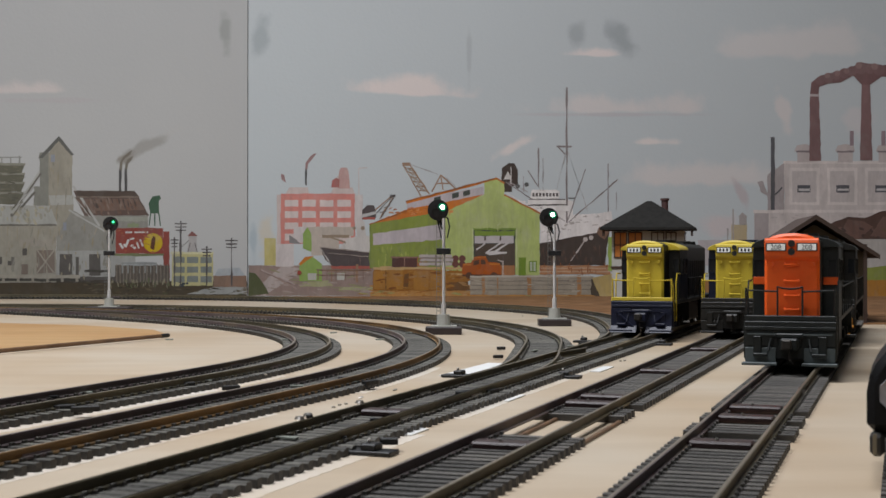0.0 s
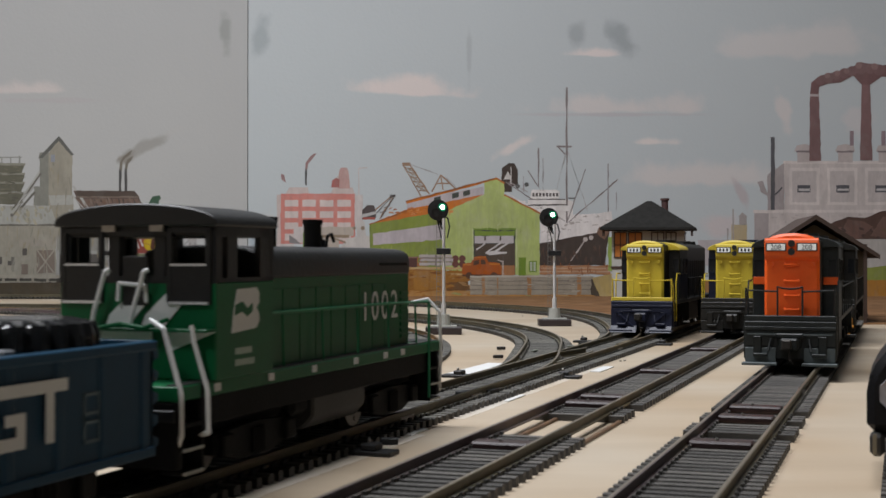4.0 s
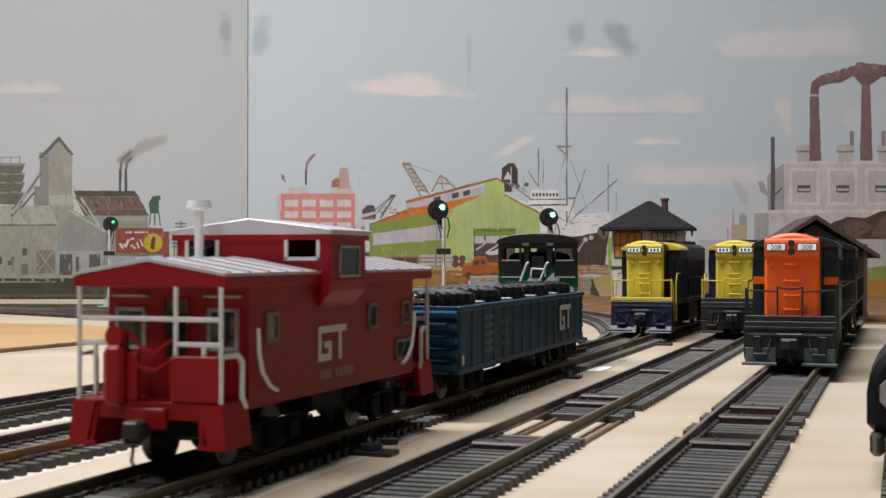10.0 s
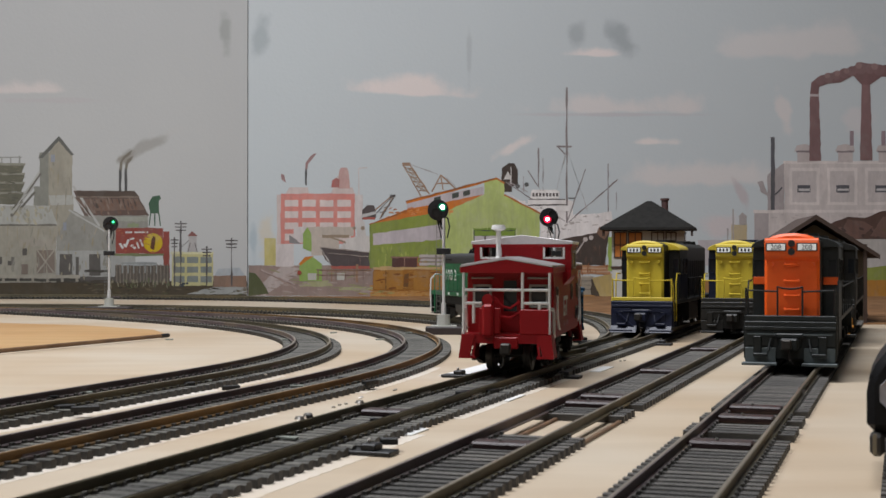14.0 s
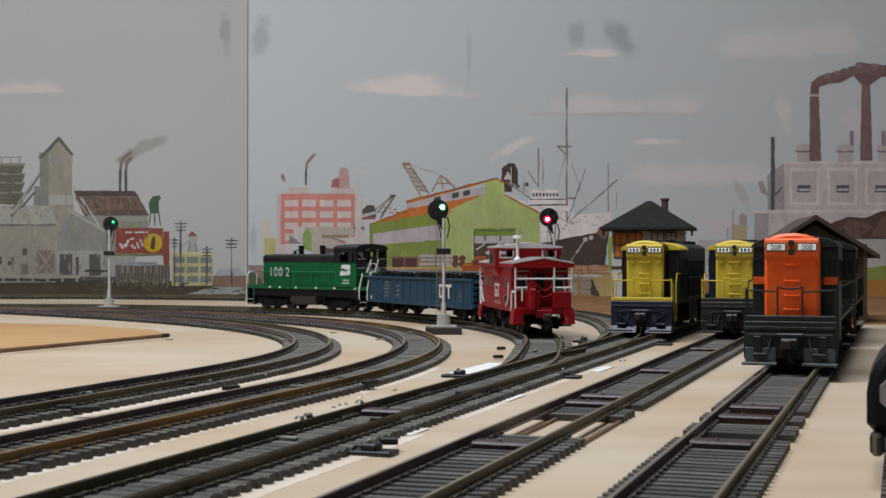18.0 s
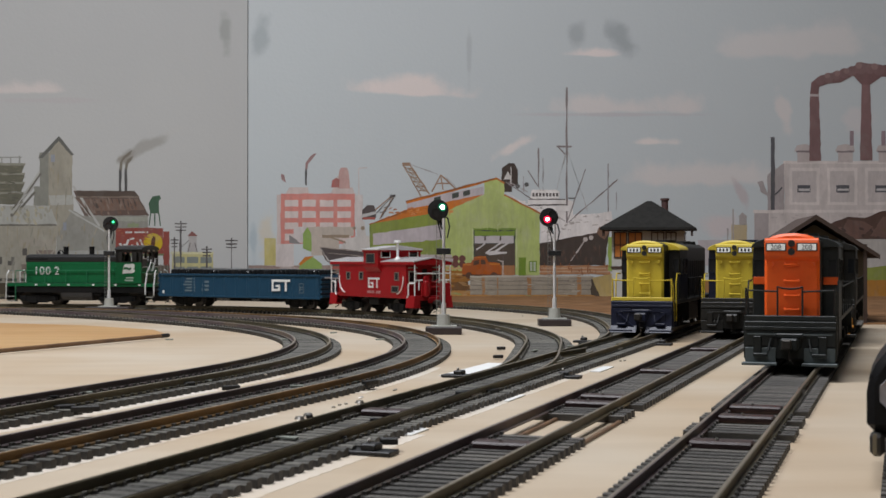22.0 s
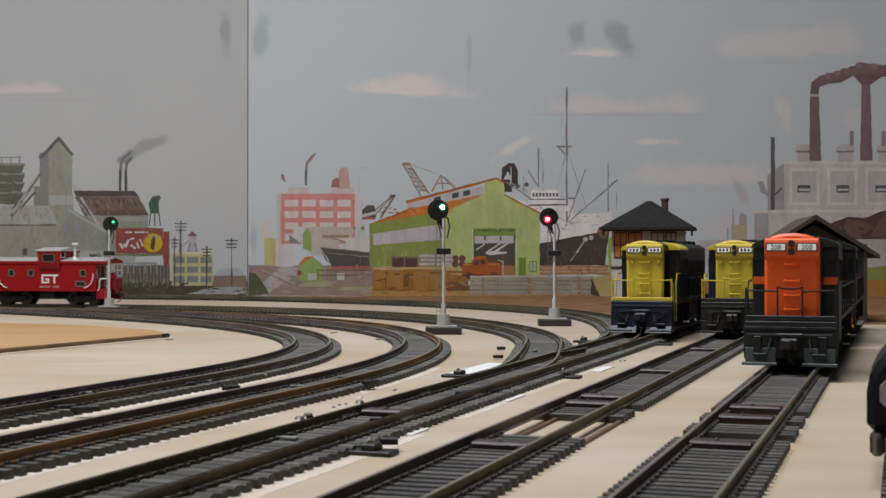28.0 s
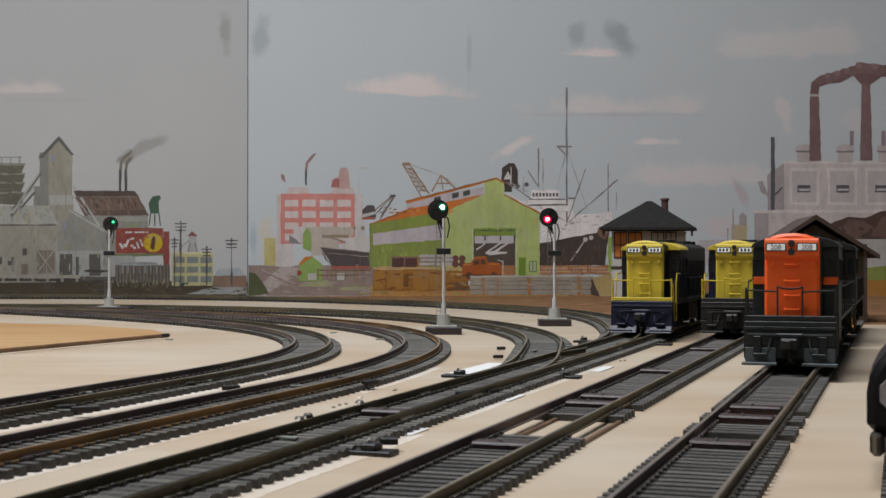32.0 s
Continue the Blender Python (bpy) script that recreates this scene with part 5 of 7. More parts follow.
def tower():
    th = tagged(new("switch_tower"), "two-storey cream switch tower with a dark hipped roof and brick chimney", "switch tower")
    w, d, e, ap = 33.0, 26.0, 74.0, 99.5
    part("wall", box(B(), -w, w, -d, d, 0, 71, 0.3), CREAM, th)
    part("belt", box(B(), -w - 0.8, w + 0.8, -d - 0.8, d + 0.8, 36, 38.5, 0.3), TRIM, th)
    rf = B()
    lo = [(-43, -38, e), (43, -38, e), (43, 38, e), (-43, 38, e)]
    va = [rf.verts.new(Vector(p) * MM) for p in lo]
    vt = [rf.verts.new(Vector(p) * MM) for p in ((-2, 0, ap), (2, 0, ap))]
    vb = [rf.verts.new(Vector((p[0], p[1], e - 2.2)) * MM) for p in lo]
    for q in ((va[0], va[1], vt[1], vt[0]), (va[2], va[3], vt[0], vt[1]), (va[1], va[2], vt[1]), (va[3], va[0], vt[0]), (vb[3], vb[2], vb[1], vb[0])):
        rf.faces.new(q)
    for i in range(4):
        rf.faces.new((va[i], va[(i + 1) % 4], vb[(i + 1) % 4], vb[i]))
    roof = part("roof", rf, SHINGLE, th, "dark hipped roof")
    part("chimney", rod(rod(B(), (14, 6, 84), (14, 6, 101), 3.4, 3.2, seg=14), (14, 6, 100), (14, 6, 102), 4.2, 4.2, seg=14), BRICKRED, roof, "red brick chimney")
    for s in (-1, 1):
        part("eave_bracket", box(B(), s * 40 - 1, s * 40 + 1, -36, -30, 66, 72), TRIM, th)
    for x0, x1 in ((-31, -19), (-18, -5), (3, 15), (16, 26)):
        fr = B()
        for q in ((x0, x1, 46, 47.2), (x0, x1, 69, 70.2), (x0, x0 + 1, 46, 70), (x1 - 1, x1, 46, 70), ((x0 + x1) / 2 - 0.4, (x0 + x1) / 2 + 0.4, 46, 70), (x0, x1, 57.6, 58.4)):
            box(fr, q[0], q[1], -d - 0.7, -d, q[2], q[3])
        wn = part("window", fr, TRIM, th)
        part("pane", box(B(), x0 + 1, x1 - 1, -d - 0.25, -d, 47, 69), AMBER if x0 < 0 else GREY, wn, "amber-lit pane" if x0 < 0 else "pane with a pale blind")
    for y0, y1 in ((-22, -4), (4, 22)):
        wn = part("window", box(box(B(), w, w + 0.7, y0, y1, 45, 46), w, w + 0.7, y0, y1, 69, 70), TRIM, th)
        part("pane", box(B(), w, w + 0.3, y0, y1, 46, 69), GLASS, wn)
    th.matrix_world = pose(0.1935, 1.245, 0, 0, 0, -12)
    return th


def depot():
    th = tagged(new("depot_building"), "small olive depot with a broad brown gabled roof behind the engines", "depot building")
    part("wall", prism(B(), [(-36, 0), (36, 0), (36, 49), (0, 70), (-36, 49)], "y", 0, 95), OLIVEY, th)
    rf = prism(B(), [(-43, 46), (0, 74), (43, 46), (43, 48.4), (0, 76.6), (-43, 48.4)], "y", -10, 105)
    roof = part("roof", rf, BROWNROOF, th, "broad brown shingled roof")
    part("barge_board", prism(B(), [(-43.5, 45.5), (0, 73.5), (43.5, 45.5), (43.5, 48.6), (0, 76.9), (-43.5, 48.6)], "y", -11, -10), TRIM, roof)
    for x in (-34, 34):
        part("post", box(B(), x - 1.2, x + 1.2, -8, -5.6, 0, 56), TRIM, th)
    wn = part("window", box(B(), -8, 8, -0.8, 0, 28, 46), TRIM, th)
    part("pane", box(B(), -7, 7, -1.0, -0.8, 29, 45), GLASS, wn)
    part("door", box(B(), 12, 22, -0.8, 0, 0, 26), TRIM, th)
    th.matrix_world = pose(0.264, 0.945, 0, 0, 0, -8)
    return th


tower()
depot()

# ---------------------------------------------------------------- painted backdrop
# The mural is drawn on a grid: u to the right, v down, one unit is ZB / 2350 mm.
KU = ZB / 2350.0
LIFT = 0.003
LAYER = [0]
BRUSH = random.Random(11)
TOP = {}


def on_wall(u, v):
    return (u - 784) * KU, 47.0 - (v - 455) * KU


def sky_mat(name, low, high, z0, z1):
    m = bpy.data.materials.new(name)
    m.use_nodes = True
    nt = m.node_tree
    b = nt.nodes["Principled BSDF"]
    b.inputs["Roughness"].default_value = 0.7
    tc = nt.nodes.new("ShaderNodeTexCoord")
    sp = nt.nodes.new("ShaderNodeSeparateXYZ")
    nt.links.new(tc.outputs["Object"], sp.inputs[0])
    mr = nt.nodes.new("ShaderNodeMapRange")
    mr.inputs["From Min"].default_value, mr.inputs["From Max"].default_value = z0 * MM, z1 * MM
    nt.links.new(sp.outputs[2], mr.inputs["Value"])
    nz = nt.nodes.new("ShaderNodeTexNoise")
    nz.inputs["Scale"].default_value = 9
    nz.inputs["Detail"].default_value = 6
    nt.links.new(tc.outputs["Object"], nz.inputs["Vector"])
    ad = nt.nodes.new("ShaderNodeMath")
    ad.operation = "MULTIPLY_ADD"
    ad.inputs[1].default_value = 0.5
    nt.links.new(nz.outputs["Fac"], ad.inputs[0])
    sb = nt.nodes.new("ShaderNodeMath")
    sb.operation = "SUBTRACT"
    sb.inputs[1].default_value = 0.25
    nt.links.new(mr.outputs[0], sb.inputs[0])
    nt.links.new(sb.outputs[0], ad.inputs[2])
    r = nt.nodes.new("ShaderNodeValToRGB")
    r.color_ramp.elements[0].color, r.color_ramp.elements[1].color = (*low, 1), (*high, 1)
    nt.links.new(ad.outputs[0], r.inputs[0])
    nt.links.new(r.outputs[0], b.inputs["Base Color"])
    n2 = nt.nodes.new("ShaderNodeTexNoise")
    n2.inputs["Scale"].default_value = 250
    nt.links.new(tc.outputs["Object"], n2.inputs["Vector"])
    bn = nt.nodes.new("ShaderNodeBump")
    bn.inputs["Strength"].default_value = 0.15
    bn.inputs["Distance"].default_value = 0.001
    nt.links.new(n2.outputs["Fac"], bn.inputs["Height"])
    nt.links.new(bn.outputs[0], b.inputs["Normal"])
    return m


SKY_L = sky_mat("grey_sky_paint", (0.525, 0.53, 0.52), (0.44, 0.45, 0.455), 60, 420)
SKY_R = sky_mat("blue_grey_sky_paint", (0.575, 0.63, 0.65), (0.53, 0.57, 0.592), 60, 420)


def wash(m, u, v, a, b, col, strength, tilt=0.0, grain=14.0, flat=1.0, loose=1.3, edge=(0.85, 1.3)):
    """Brushes a soft patch into the sky paint: a cloud, a plume or a stain; flat > 1 gives it a level underside."""
    nt = m.node_tree
    base = nt.nodes["Principled BSDF"].inputs["Base Color"]
    under = base.links[0].from_socket
    tc = [n for n in nt.nodes if n.type == "TEX_COORD"][0]
    # the sky paint is bright, so its clouds are too
    a, b, strength, col = a * 1.2, b * 1.2, min(1.0, strength * 1.2), tuple(min(0.85, c * 1.2) for c in col)
    x, z = on_wall(u, v)
    sub = nt.nodes.new("ShaderNodeVectorMath")
    sub.operation = "SUBTRACT"
    sub.inputs[1].default_value = (x * MM, 0, z * MM)
    nt.links.new(tc.outputs["Object"], sub.inputs[0])
    mp = nt.nodes.new("ShaderNodeMapping")
    mp.vector_type = "TEXTURE"
    mp.inputs["Rotation"].default_value = (0, -tilt, 0)
    mp.inputs["Scale"].default_value = (a * KU * MM, 1, b * KU * MM)
    nt.links.new(sub.outputs[0], mp.inputs["Vector"])
    sp = nt.nodes.new("ShaderNodeSeparateXYZ")
    nt.links.new(mp.outputs[0], sp.inputs[0])
    low = nt.nodes.new("ShaderNodeMath")
    low.operation = "MULTIPLY"
    low.inputs[1].default_value = -flat
    nt.links.new(sp.outputs[2], low.inputs[0])
    top = nt.nodes.new("ShaderNodeMath")
    top.operation = "MAXIMUM"
    nt.links.new(sp.outputs[2], top.inputs[0])
    nt.links.new(low.outputs[0], top.inputs[1])
    cb = nt.nodes.new("ShaderNodeCombineXYZ")
    nt.links.new(sp.outputs[0], cb.inputs[0])
    nt.links.new(top.outputs[0], cb.inputs[2])
    ln = nt.nodes.new("ShaderNodeVectorMath")
    ln.operation = "LENGTH"
    nt.links.new(cb.outputs[0], ln.inputs[0])
    nz = nt.nodes.new("ShaderNodeTexNoise")
    nz.inputs["Scale"].default_value, nz.inputs["Detail"].default_value = grain, 5
    nt.links.new(tc.outputs["Object"], nz.inputs["Vector"])
    ad = nt.nodes.new("ShaderNodeMath")
    ad.operation = "MULTIPLY_ADD"
    ad.inputs[1].default_value = loose
    nt.links.new(nz.outputs["Fac"], ad.inputs[0])
    nt.links.new(ln.outputs["Value"], ad.inputs[2])
    mr = nt.nodes.new("ShaderNodeMapRange")
    mr.interpolation_type = "SMOOTHSTEP"
    mr.inputs["From Min"].default_value, mr.inputs["From Max"].default_value = edge
    mr.inputs["To Min"].default_value, mr.inputs["To Max"].default_value = strength, 0.0
    nt.links.new(ad.outputs[0], mr.inputs["Value"])
    mx = nt.nodes.new("ShaderNodeMix")
    mx.data_type = "RGBA"
    nt.links.new(mr.outputs[0], mx.inputs["Factor"])
    nt.links.new(under, mx.inputs[6])
    mx.inputs[7].default_value = (*col, 1)
    nt.links.new(mx.outputs[2], base)


# clouds, smoke and old damp stains on the left panel
for args in ((262, 258, 62, 17, (0.3, 0.295, 0.28), 0.8, 0.42, 40.0), (225, 278, 26, 18, (0.24, 0.225, 0.2), 0.85, 0.8, 60.0), (90, 178, 170, 8, (0.4, 0.385, 0.39), 0.7, 0.0, 14.0),
             (60, 160, 120, 30, (0.57, 0.51, 0.49), 0.6, 0.0, 25.0, 3.0), (398, 54, 13, 46, (0.25, 0.26, 0.25), 0.6, 0.12, 60.0, 1.0, 1.2, (0.8, 1.45)), (300, 234, 30, 8, (0.42, 0.42, 0.41), 0.5, 0.3, 30.0)):
    wash(SKY_L, *args)
# and on the right one
for args in ((740, 164, 180, 40, (0.64, 0.58, 0.56), 0.85, -0.06, 22.0, 3.5), (1090, 194, 225, 44, (0.62, 0.57, 0.555), 0.6, 0.0, 22.0, 3.5), (1090, 203, 240, 6, (0.45, 0.41, 0.43), 0.45, 0.0, 14.0),
             (1420, 86, 290, 66, (0.61, 0.57, 0.56), 0.5, 0.0, 22.0, 2.5), (1240, 316, 200, 46, (0.62, 0.58, 0.565), 0.6, 0.0, 25.0, 2.0), (1150, 252, 70, 16, (0.66, 0.61, 0.59), 0.8, 0.0, 22.0, 2.0),
             (1040, 96, 84, 22, (0.66, 0.6, 0.585), 0.85, 0.0, 25.0, 3.0), (912, 258, 60, 16, (0.66, 0.61, 0.59), 0.75, 0.5, 40.0), (461, 64, 22, 52, (0.3, 0.34, 0.36), 0.6, -0.22, 40.0, 1.0, 1.2, (0.8, 1.4)),
             (1022, 61, 24, 30, (0.3, 0.33, 0.35), 0.6, -0.2, 40.0, 1.0, 1.2, (0.8, 1.4)), (1098, 68, 26, 54, (0.28, 0.31, 0.33), 0.65, 0.6, 40.0, 1.0, 1.2, (0.8, 1.4)), (830, 100, 8, 80, (0.36, 0.39, 0.41), 0.55, 0.0, 30.0),
             (448, 430, 12, 60, (0.33, 0.4, 0.44), 0.6, 0.0, 30.0), (472, 420, 24, 70, (0.55, 0.48, 0.36), 0.5, 0.0, 50.0), (1310, 340, 14, 50, (0.45, 0.39, 0.4), 0.6, 0.45, 40.0),
             (1270, 400, 50, 34, (0.57, 0.5, 0.5), 0.6, 0.2, 30.0), (1385, 195, 22, 60, (0.6, 0.56, 0.55), 0.65, 0.25, 40.0), (1520, 215, 40, 50, (0.58, 0.54, 0.54), 0.5, 0.3, 40.0)):
    wash(SKY_R, *args)
seam = on_wall(438.5, 0)[0]
PANEL_L = tagged(part("backdrop", box(B(), -2200, seam - 0.5, ZB, ZB + 12, 0, 760), SKY_L), "painted backdrop panel with grain elevators under a grey sky",
                 "painted backdrop", kind="structure")
PANEL_R = tagged(part("backdrop", box(B(), seam + 0.5, 1900, ZB, ZB + 12, 0, 760), SKY_R), "painted backdrop panel with a harbour and power plant under a hazy sky",
                 "painted backdrop", kind="structure")


def poly(bm, pts, layer):
    y = ZB - layer * LIFT
    # brushed edges: long straight sides waver a little
    rough, n = [], len(pts)
    for i in range(n):
        (u0, v0), (u1, v1) = pts[i], pts[(i + 1) % n]
        rough.append((u0, v0))
        d = math.hypot(u1 - u0, v1 - v0)
        k = min(12, int(d / 9))
        for j in range(1, k):
            t = j / k + BRUSH.uniform(-0.2, 0.2) / k
            w = BRUSH.gauss(0, 0.42)
            rough.append((u0 + (u1 - u0) * t - (v1 - v0) / d * w, v0 + (v1 - v0) * t + (u1 - u0) / d * w))
    pts = rough
    prism(bm, [on_wall(u, v) for u, v in pts], "y", y - LIFT * 0.8, y)
    return bm


def rect(bm, u0, u1, v0, v1, layer):
    return poly(bm, [(u0, v0), (u1, v0), (u1, v1), (u0, v1)], layer)


def stroke(bm, u0, v0, u1, v1, w, layer):
    d = Vector((u1 - u0, v1 - v0))
    n = Vector((-d.y, d.x)).normalized() * (w / 2)
    return poly(bm, [(u0 + n.x, v0 + n.y), (u1 + n.x, v1 + n.y), (u1 - n.x, v1 - n.y), (u0 - n.x, v0 - n.y)], layer)


def disc(bm, u, v, r, layer, n=20, sy=1.0):
    return poly(bm, [(u + r * math.cos(2 * math.pi * i / n), v + r * sy * math.sin(2 * math.pi * i / n)) for i in range(n)], layer)


def paint(col, fade=1.0):
    """Matt mural paint, brushed unevenly and a little faded."""
    g = sum(col) / 3
    col = tuple(max(0.004, g + (c - g) * 1.25) * fade for c in col)
    key = "paint_%03d_%03d_%03d" % tuple(round(c * 999) for c in col)
    if key in CACHE:
        return CACHE[key]
    m = mat(key, col, 0.75, var=0.2, scale=28, fine=160, bump=0.08)
    nt = m.node_tree
    noise_nodes = [n for n in nt.nodes if n.type == "TEX_NOISE"]
    tc = [n for n in nt.nodes if n.type == "TEX_COORD"][0]
    mp = nt.nodes.new("ShaderNodeMapping")
    mp.inputs["Scale"].default_value = (1.6, 1.0, 0.7)
    nt.links.new(tc.outputs["Object"], mp.inputs["Vector"])
    for n in noise_nodes:
        n.inputs["Distortion"].default_value = 0.8
        nt.links.new(mp.outputs[0], n.inputs["Vector"])
    # broad washes of a greyed tone and upright brush marks
    base = nt.nodes["Principled BSDF"].inputs["Base Color"]
    under = base.links[0].from_socket
    for squeeze, scale, tint, lo, hi, most in (((1, 1, 0.6), 34, (g * 0.75 + 0.05, g * 0.72 + 0.04, g * 0.66 + 0.03), 0.48, 0.72, 0.18),
                                               ((9, 1, 0.8), 30, (g * 0.6, g * 0.58, g * 0.5), 0.5, 0.78, 0.2),
                                               ((1, 1, 1), 75, (min(1, g * 1.3 + 0.05), min(1, g * 1.25 + 0.05), min(1, g * 1.2 + 0.04)), 0.52, 0.74, 0.18)):
        m2 = nt.nodes.new("ShaderNodeMapping")
        m2.inputs["Scale"].default_value = squeeze
        nt.links.new(tc.outputs["Object"], m2.inputs["Vector"])
        nz = nt.nodes.new("ShaderNodeTexNoise")
        nz.inputs["Scale"].default_value, nz.inputs["Detail"].default_value, nz.inputs["Distortion"].default_value = scale, 5, 0.5
        nt.links.new(m2.outputs[0], nz.inputs["Vector"])
        mr = nt.nodes.new("ShaderNodeMapRange")
        mr.inputs["From Min"].default_value, mr.inputs["From Max"].default_value, mr.inputs["To Max"].default_value = lo, hi, most
        nt.links.new(nz.outputs["Fac"], mr.inputs["Value"])
        mx = nt.nodes.new("ShaderNodeMix")
        mx.data_type = "RGBA"
        nt.links.new(mr.outputs[0], mx.inputs["Factor"])
        nt.links.new(under, mx.inputs[6])
        mx.inputs[7].default_value = (*tint, 1)
        under = mx.outputs[2]
    nt.links.new(under, base)
    return m


def dabs(panel, over, name, u0, u1, v0, v1, col, count, a, b, lean=0.0):
    """Loose brush dabs of one colour, strewn over a patch of the mural."""
    bm = B()
    for i in range(count):
        u, v = BRUSH.uniform(u0, u1), BRUSH.uniform(v0, v1)
        if i % 3 == 2:
            continue
        ka, kb, t = a * BRUSH.uniform(0.4, 1.5), b * BRUSH.uniform(0.4, 1.5), lean + BRUSH.gauss(0, 0.15)
        y = ZB - (TOP[over] + BRUSH.uniform(0.9, 1.7)) * LIFT
        vs = []
        for k in range(7):
            w = 2 * math.pi * k / 7
            du, dv = ka * math.cos(w) * BRUSH.uniform(0.7, 1.2), kb * math.sin(w) * BRUSH.uniform(0.7, 1.2)
            x, z = on_wall(u + du * math.cos(t) - dv * math.sin(t), v + du * math.sin(t) + dv * math.cos(t))
            vs.append(bm.verts.new((x * MM, y * MM, z * MM)))
        bm.faces.new(vs)
    return part(name, bm, paint(col, 0.82 if panel is PANEL_L else 1.0), panel)


def drawn(panel, name, groups, layer=1):
    """A painted thing: groups of (colour, shapes) on rising layers; a shape is a kind and its numbers."""
    first = None
    layer = LAYER[0] + 1
    LAYER[0] += len(groups) + 0.22 * sum(len(g[1]) for g in groups)
    for i, (col, shapes) in enumerate(groups):
        bm = B()
        for j, (kind, *a) in enumerate(shapes):
            layer += 0.22
            if kind == "r":
                rect(bm, *a, layer + i)
            elif kind == "s":
                stroke(bm, *a, layer + i)
            elif kind == "d":
                disc(bm, *a, layer + i)
            else:
                poly(bm, list(zip(a[0::2], a[1::2])), layer + i)
        ob = part(name if first is None else name + "_detail", bm, paint(col, 0.82 if panel is PANEL_L else 1.0), first or panel)
        first = first or ob
    TOP[name] = LAYER[0]
    return first


P = PANEL_L
drawn(P, "painted_ground", [((0.085, 0.066, 0.042), [("r", -400, 437.5, 498, 526)]), ((0.075, 0.062, 0.048), [("r", -400, 300, 494, 501)]),
                            ((0.42, 0.42, 0.4), [("p", 330, 521, 380, 508, 437, 508, 437, 521)])])
drawn(P, "painted_silo", [((0.16, 0.155, 0.12), [("p", -90, 291, 44, 291, 38, 307, -90, 307), ("p", -90, 309, 44, 309, 40, 322, -90, 322), ("p", -90, 324, 44, 324, 37, 340, -90, 340), ("p", -90, 342, 44, 342, 36, 362, -90, 362)]),
                          ((0.3, 0.295, 0.25), [("r", -90, 45, 289, 293), ("r", -90, 44, 306, 310), ("r", -90, 44, 322, 326), ("r", -90, 42, 340, 344)]),
                          ((0.34, 0.34, 0.32), [("r", -90, 38, 278, 280), ("r", 2, 4, 278, 290), ("r", 18, 20, 278, 290), ("r", 33, 36, 276, 290)])], 1)
drawn(P, "painted_elevator", [((0.27, 0.27, 0.24), [("r", 70, 88, 270, 365), ("r", 60, 88, 330, 366)]),
                              ((0.38, 0.36, 0.305), [("p", 86, 272, 104, 244, 128, 272, 128, 346, 86, 346), ("r", 86, 130, 345, 420), ("r", -90, 100, 398, 500)]),
                              ((0.14, 0.14, 0.13), [("p", 67, 280, 104, 241, 131, 274, 126, 275, 104, 250, 76, 280)]),
                              ((0.46, 0.46, 0.43), [("p", -90, 364, 88, 364, 102, 398, -90, 400), ("p", 86, 346, 128, 346, 130, 362, 90, 364)]),
                              ((0.17, 0.16, 0.14), [("r", -90, 100, 397, 400), ("s", 72, 308, 22, 372, 4), ("s", 62, 340, 34, 372, 4), ("r", 92, 97, 276, 286), ("r", 113, 118, 395, 408), ("r", -8, 2, 458, 468), ("r", 20, 26, 455, 470)]),
                              ((0.24, 0.2, 0.17), [("r", 65, 97, 442, 484), ("r", 38, 50, 468, 486)]),
                              ((0.4, 0.37, 0.32), [("s", 66, 443, 96, 483, 2), ("s", 96, 443, 66, 483, 2), ("r", 64, 98, 440, 443), ("r", 35, 100, 424, 436)])], 2)
drawn(P, "painted_warehouse", [((0.33, 0.325, 0.295), [("r", 130, 262, 382, 440), ("p", 128, 372, 205, 412, 205, 445, 100, 445, 100, 420)]),
                               ((0.14, 0.1, 0.085), [("p", 130, 338, 238, 338, 247, 349, 135, 349), ("p", 132, 349, 246, 349, 264, 382, 150, 382)]),
                               ((0.2, 0.14, 0.115), [("p", 134, 352, 244, 352, 256, 372, 148, 374)]),
                               ((0.5, 0.5, 0.48), [("s", 130, 330, 176, 400, 4), ("s", 122, 372, 186, 410, 3), ("s", 128, 345, 160, 385, 2)]),
                               ((0.42, 0.42, 0.4), [("r", 100, 240, 444, 490)]),
                               ((0.12, 0.11, 0.1), [("r", 106, 128, 450, 488), ("r", 158, 178, 450, 488), ("r", 100, 240, 490, 496), ("r", 134, 140, 455, 488)]),
                               ((0.09, 0.09, 0.09), [("r", 210, 215, 300, 340), ("r", 220.5, 225, 298, 340)])], 3)
drawn(P, "painted_tank", [((0.06, 0.13, 0.08), [("p", 263, 360, 270, 348, 283, 346, 285, 352, 281, 356, 282, 378, 266, 378), ("s", 267, 376, 264, 400, 2), ("s", 274, 376, 274, 400, 2), ("s", 281, 376, 284, 400, 2)])], 4)
drawn(P, "painted_billboard", [((0.3, 0.085, 0.07), [("r", 205, 289, 404, 449), ("r", 289, 300, 410, 500)]),
                               ((0.62, 0.45, 0.05), [("d", 271, 430, 17)]),
                               ((0.72, 0.72, 0.7), [("s", 212, 431, 218, 440, 4), ("s", 219, 432, 224, 438, 3), ("s", 228, 424, 222, 438, 4), ("s", 230, 424, 238, 422, 3), ("s", 232, 434, 240, 440, 4),
                                                    ("s", 242, 428, 246, 440, 3), ("s", 248, 424, 253, 436, 3), ("r", 222, 234, 410, 413), ("r", 238, 262, 410, 413)]),
                               ((0.12, 0.05, 0.03), [("p", 266, 440, 268, 426, 271, 418, 275, 419, 275, 428, 273, 443)]),
                               ((0.2, 0.22, 0.12), [("r", 203, 290, 449, 453)])], 5)
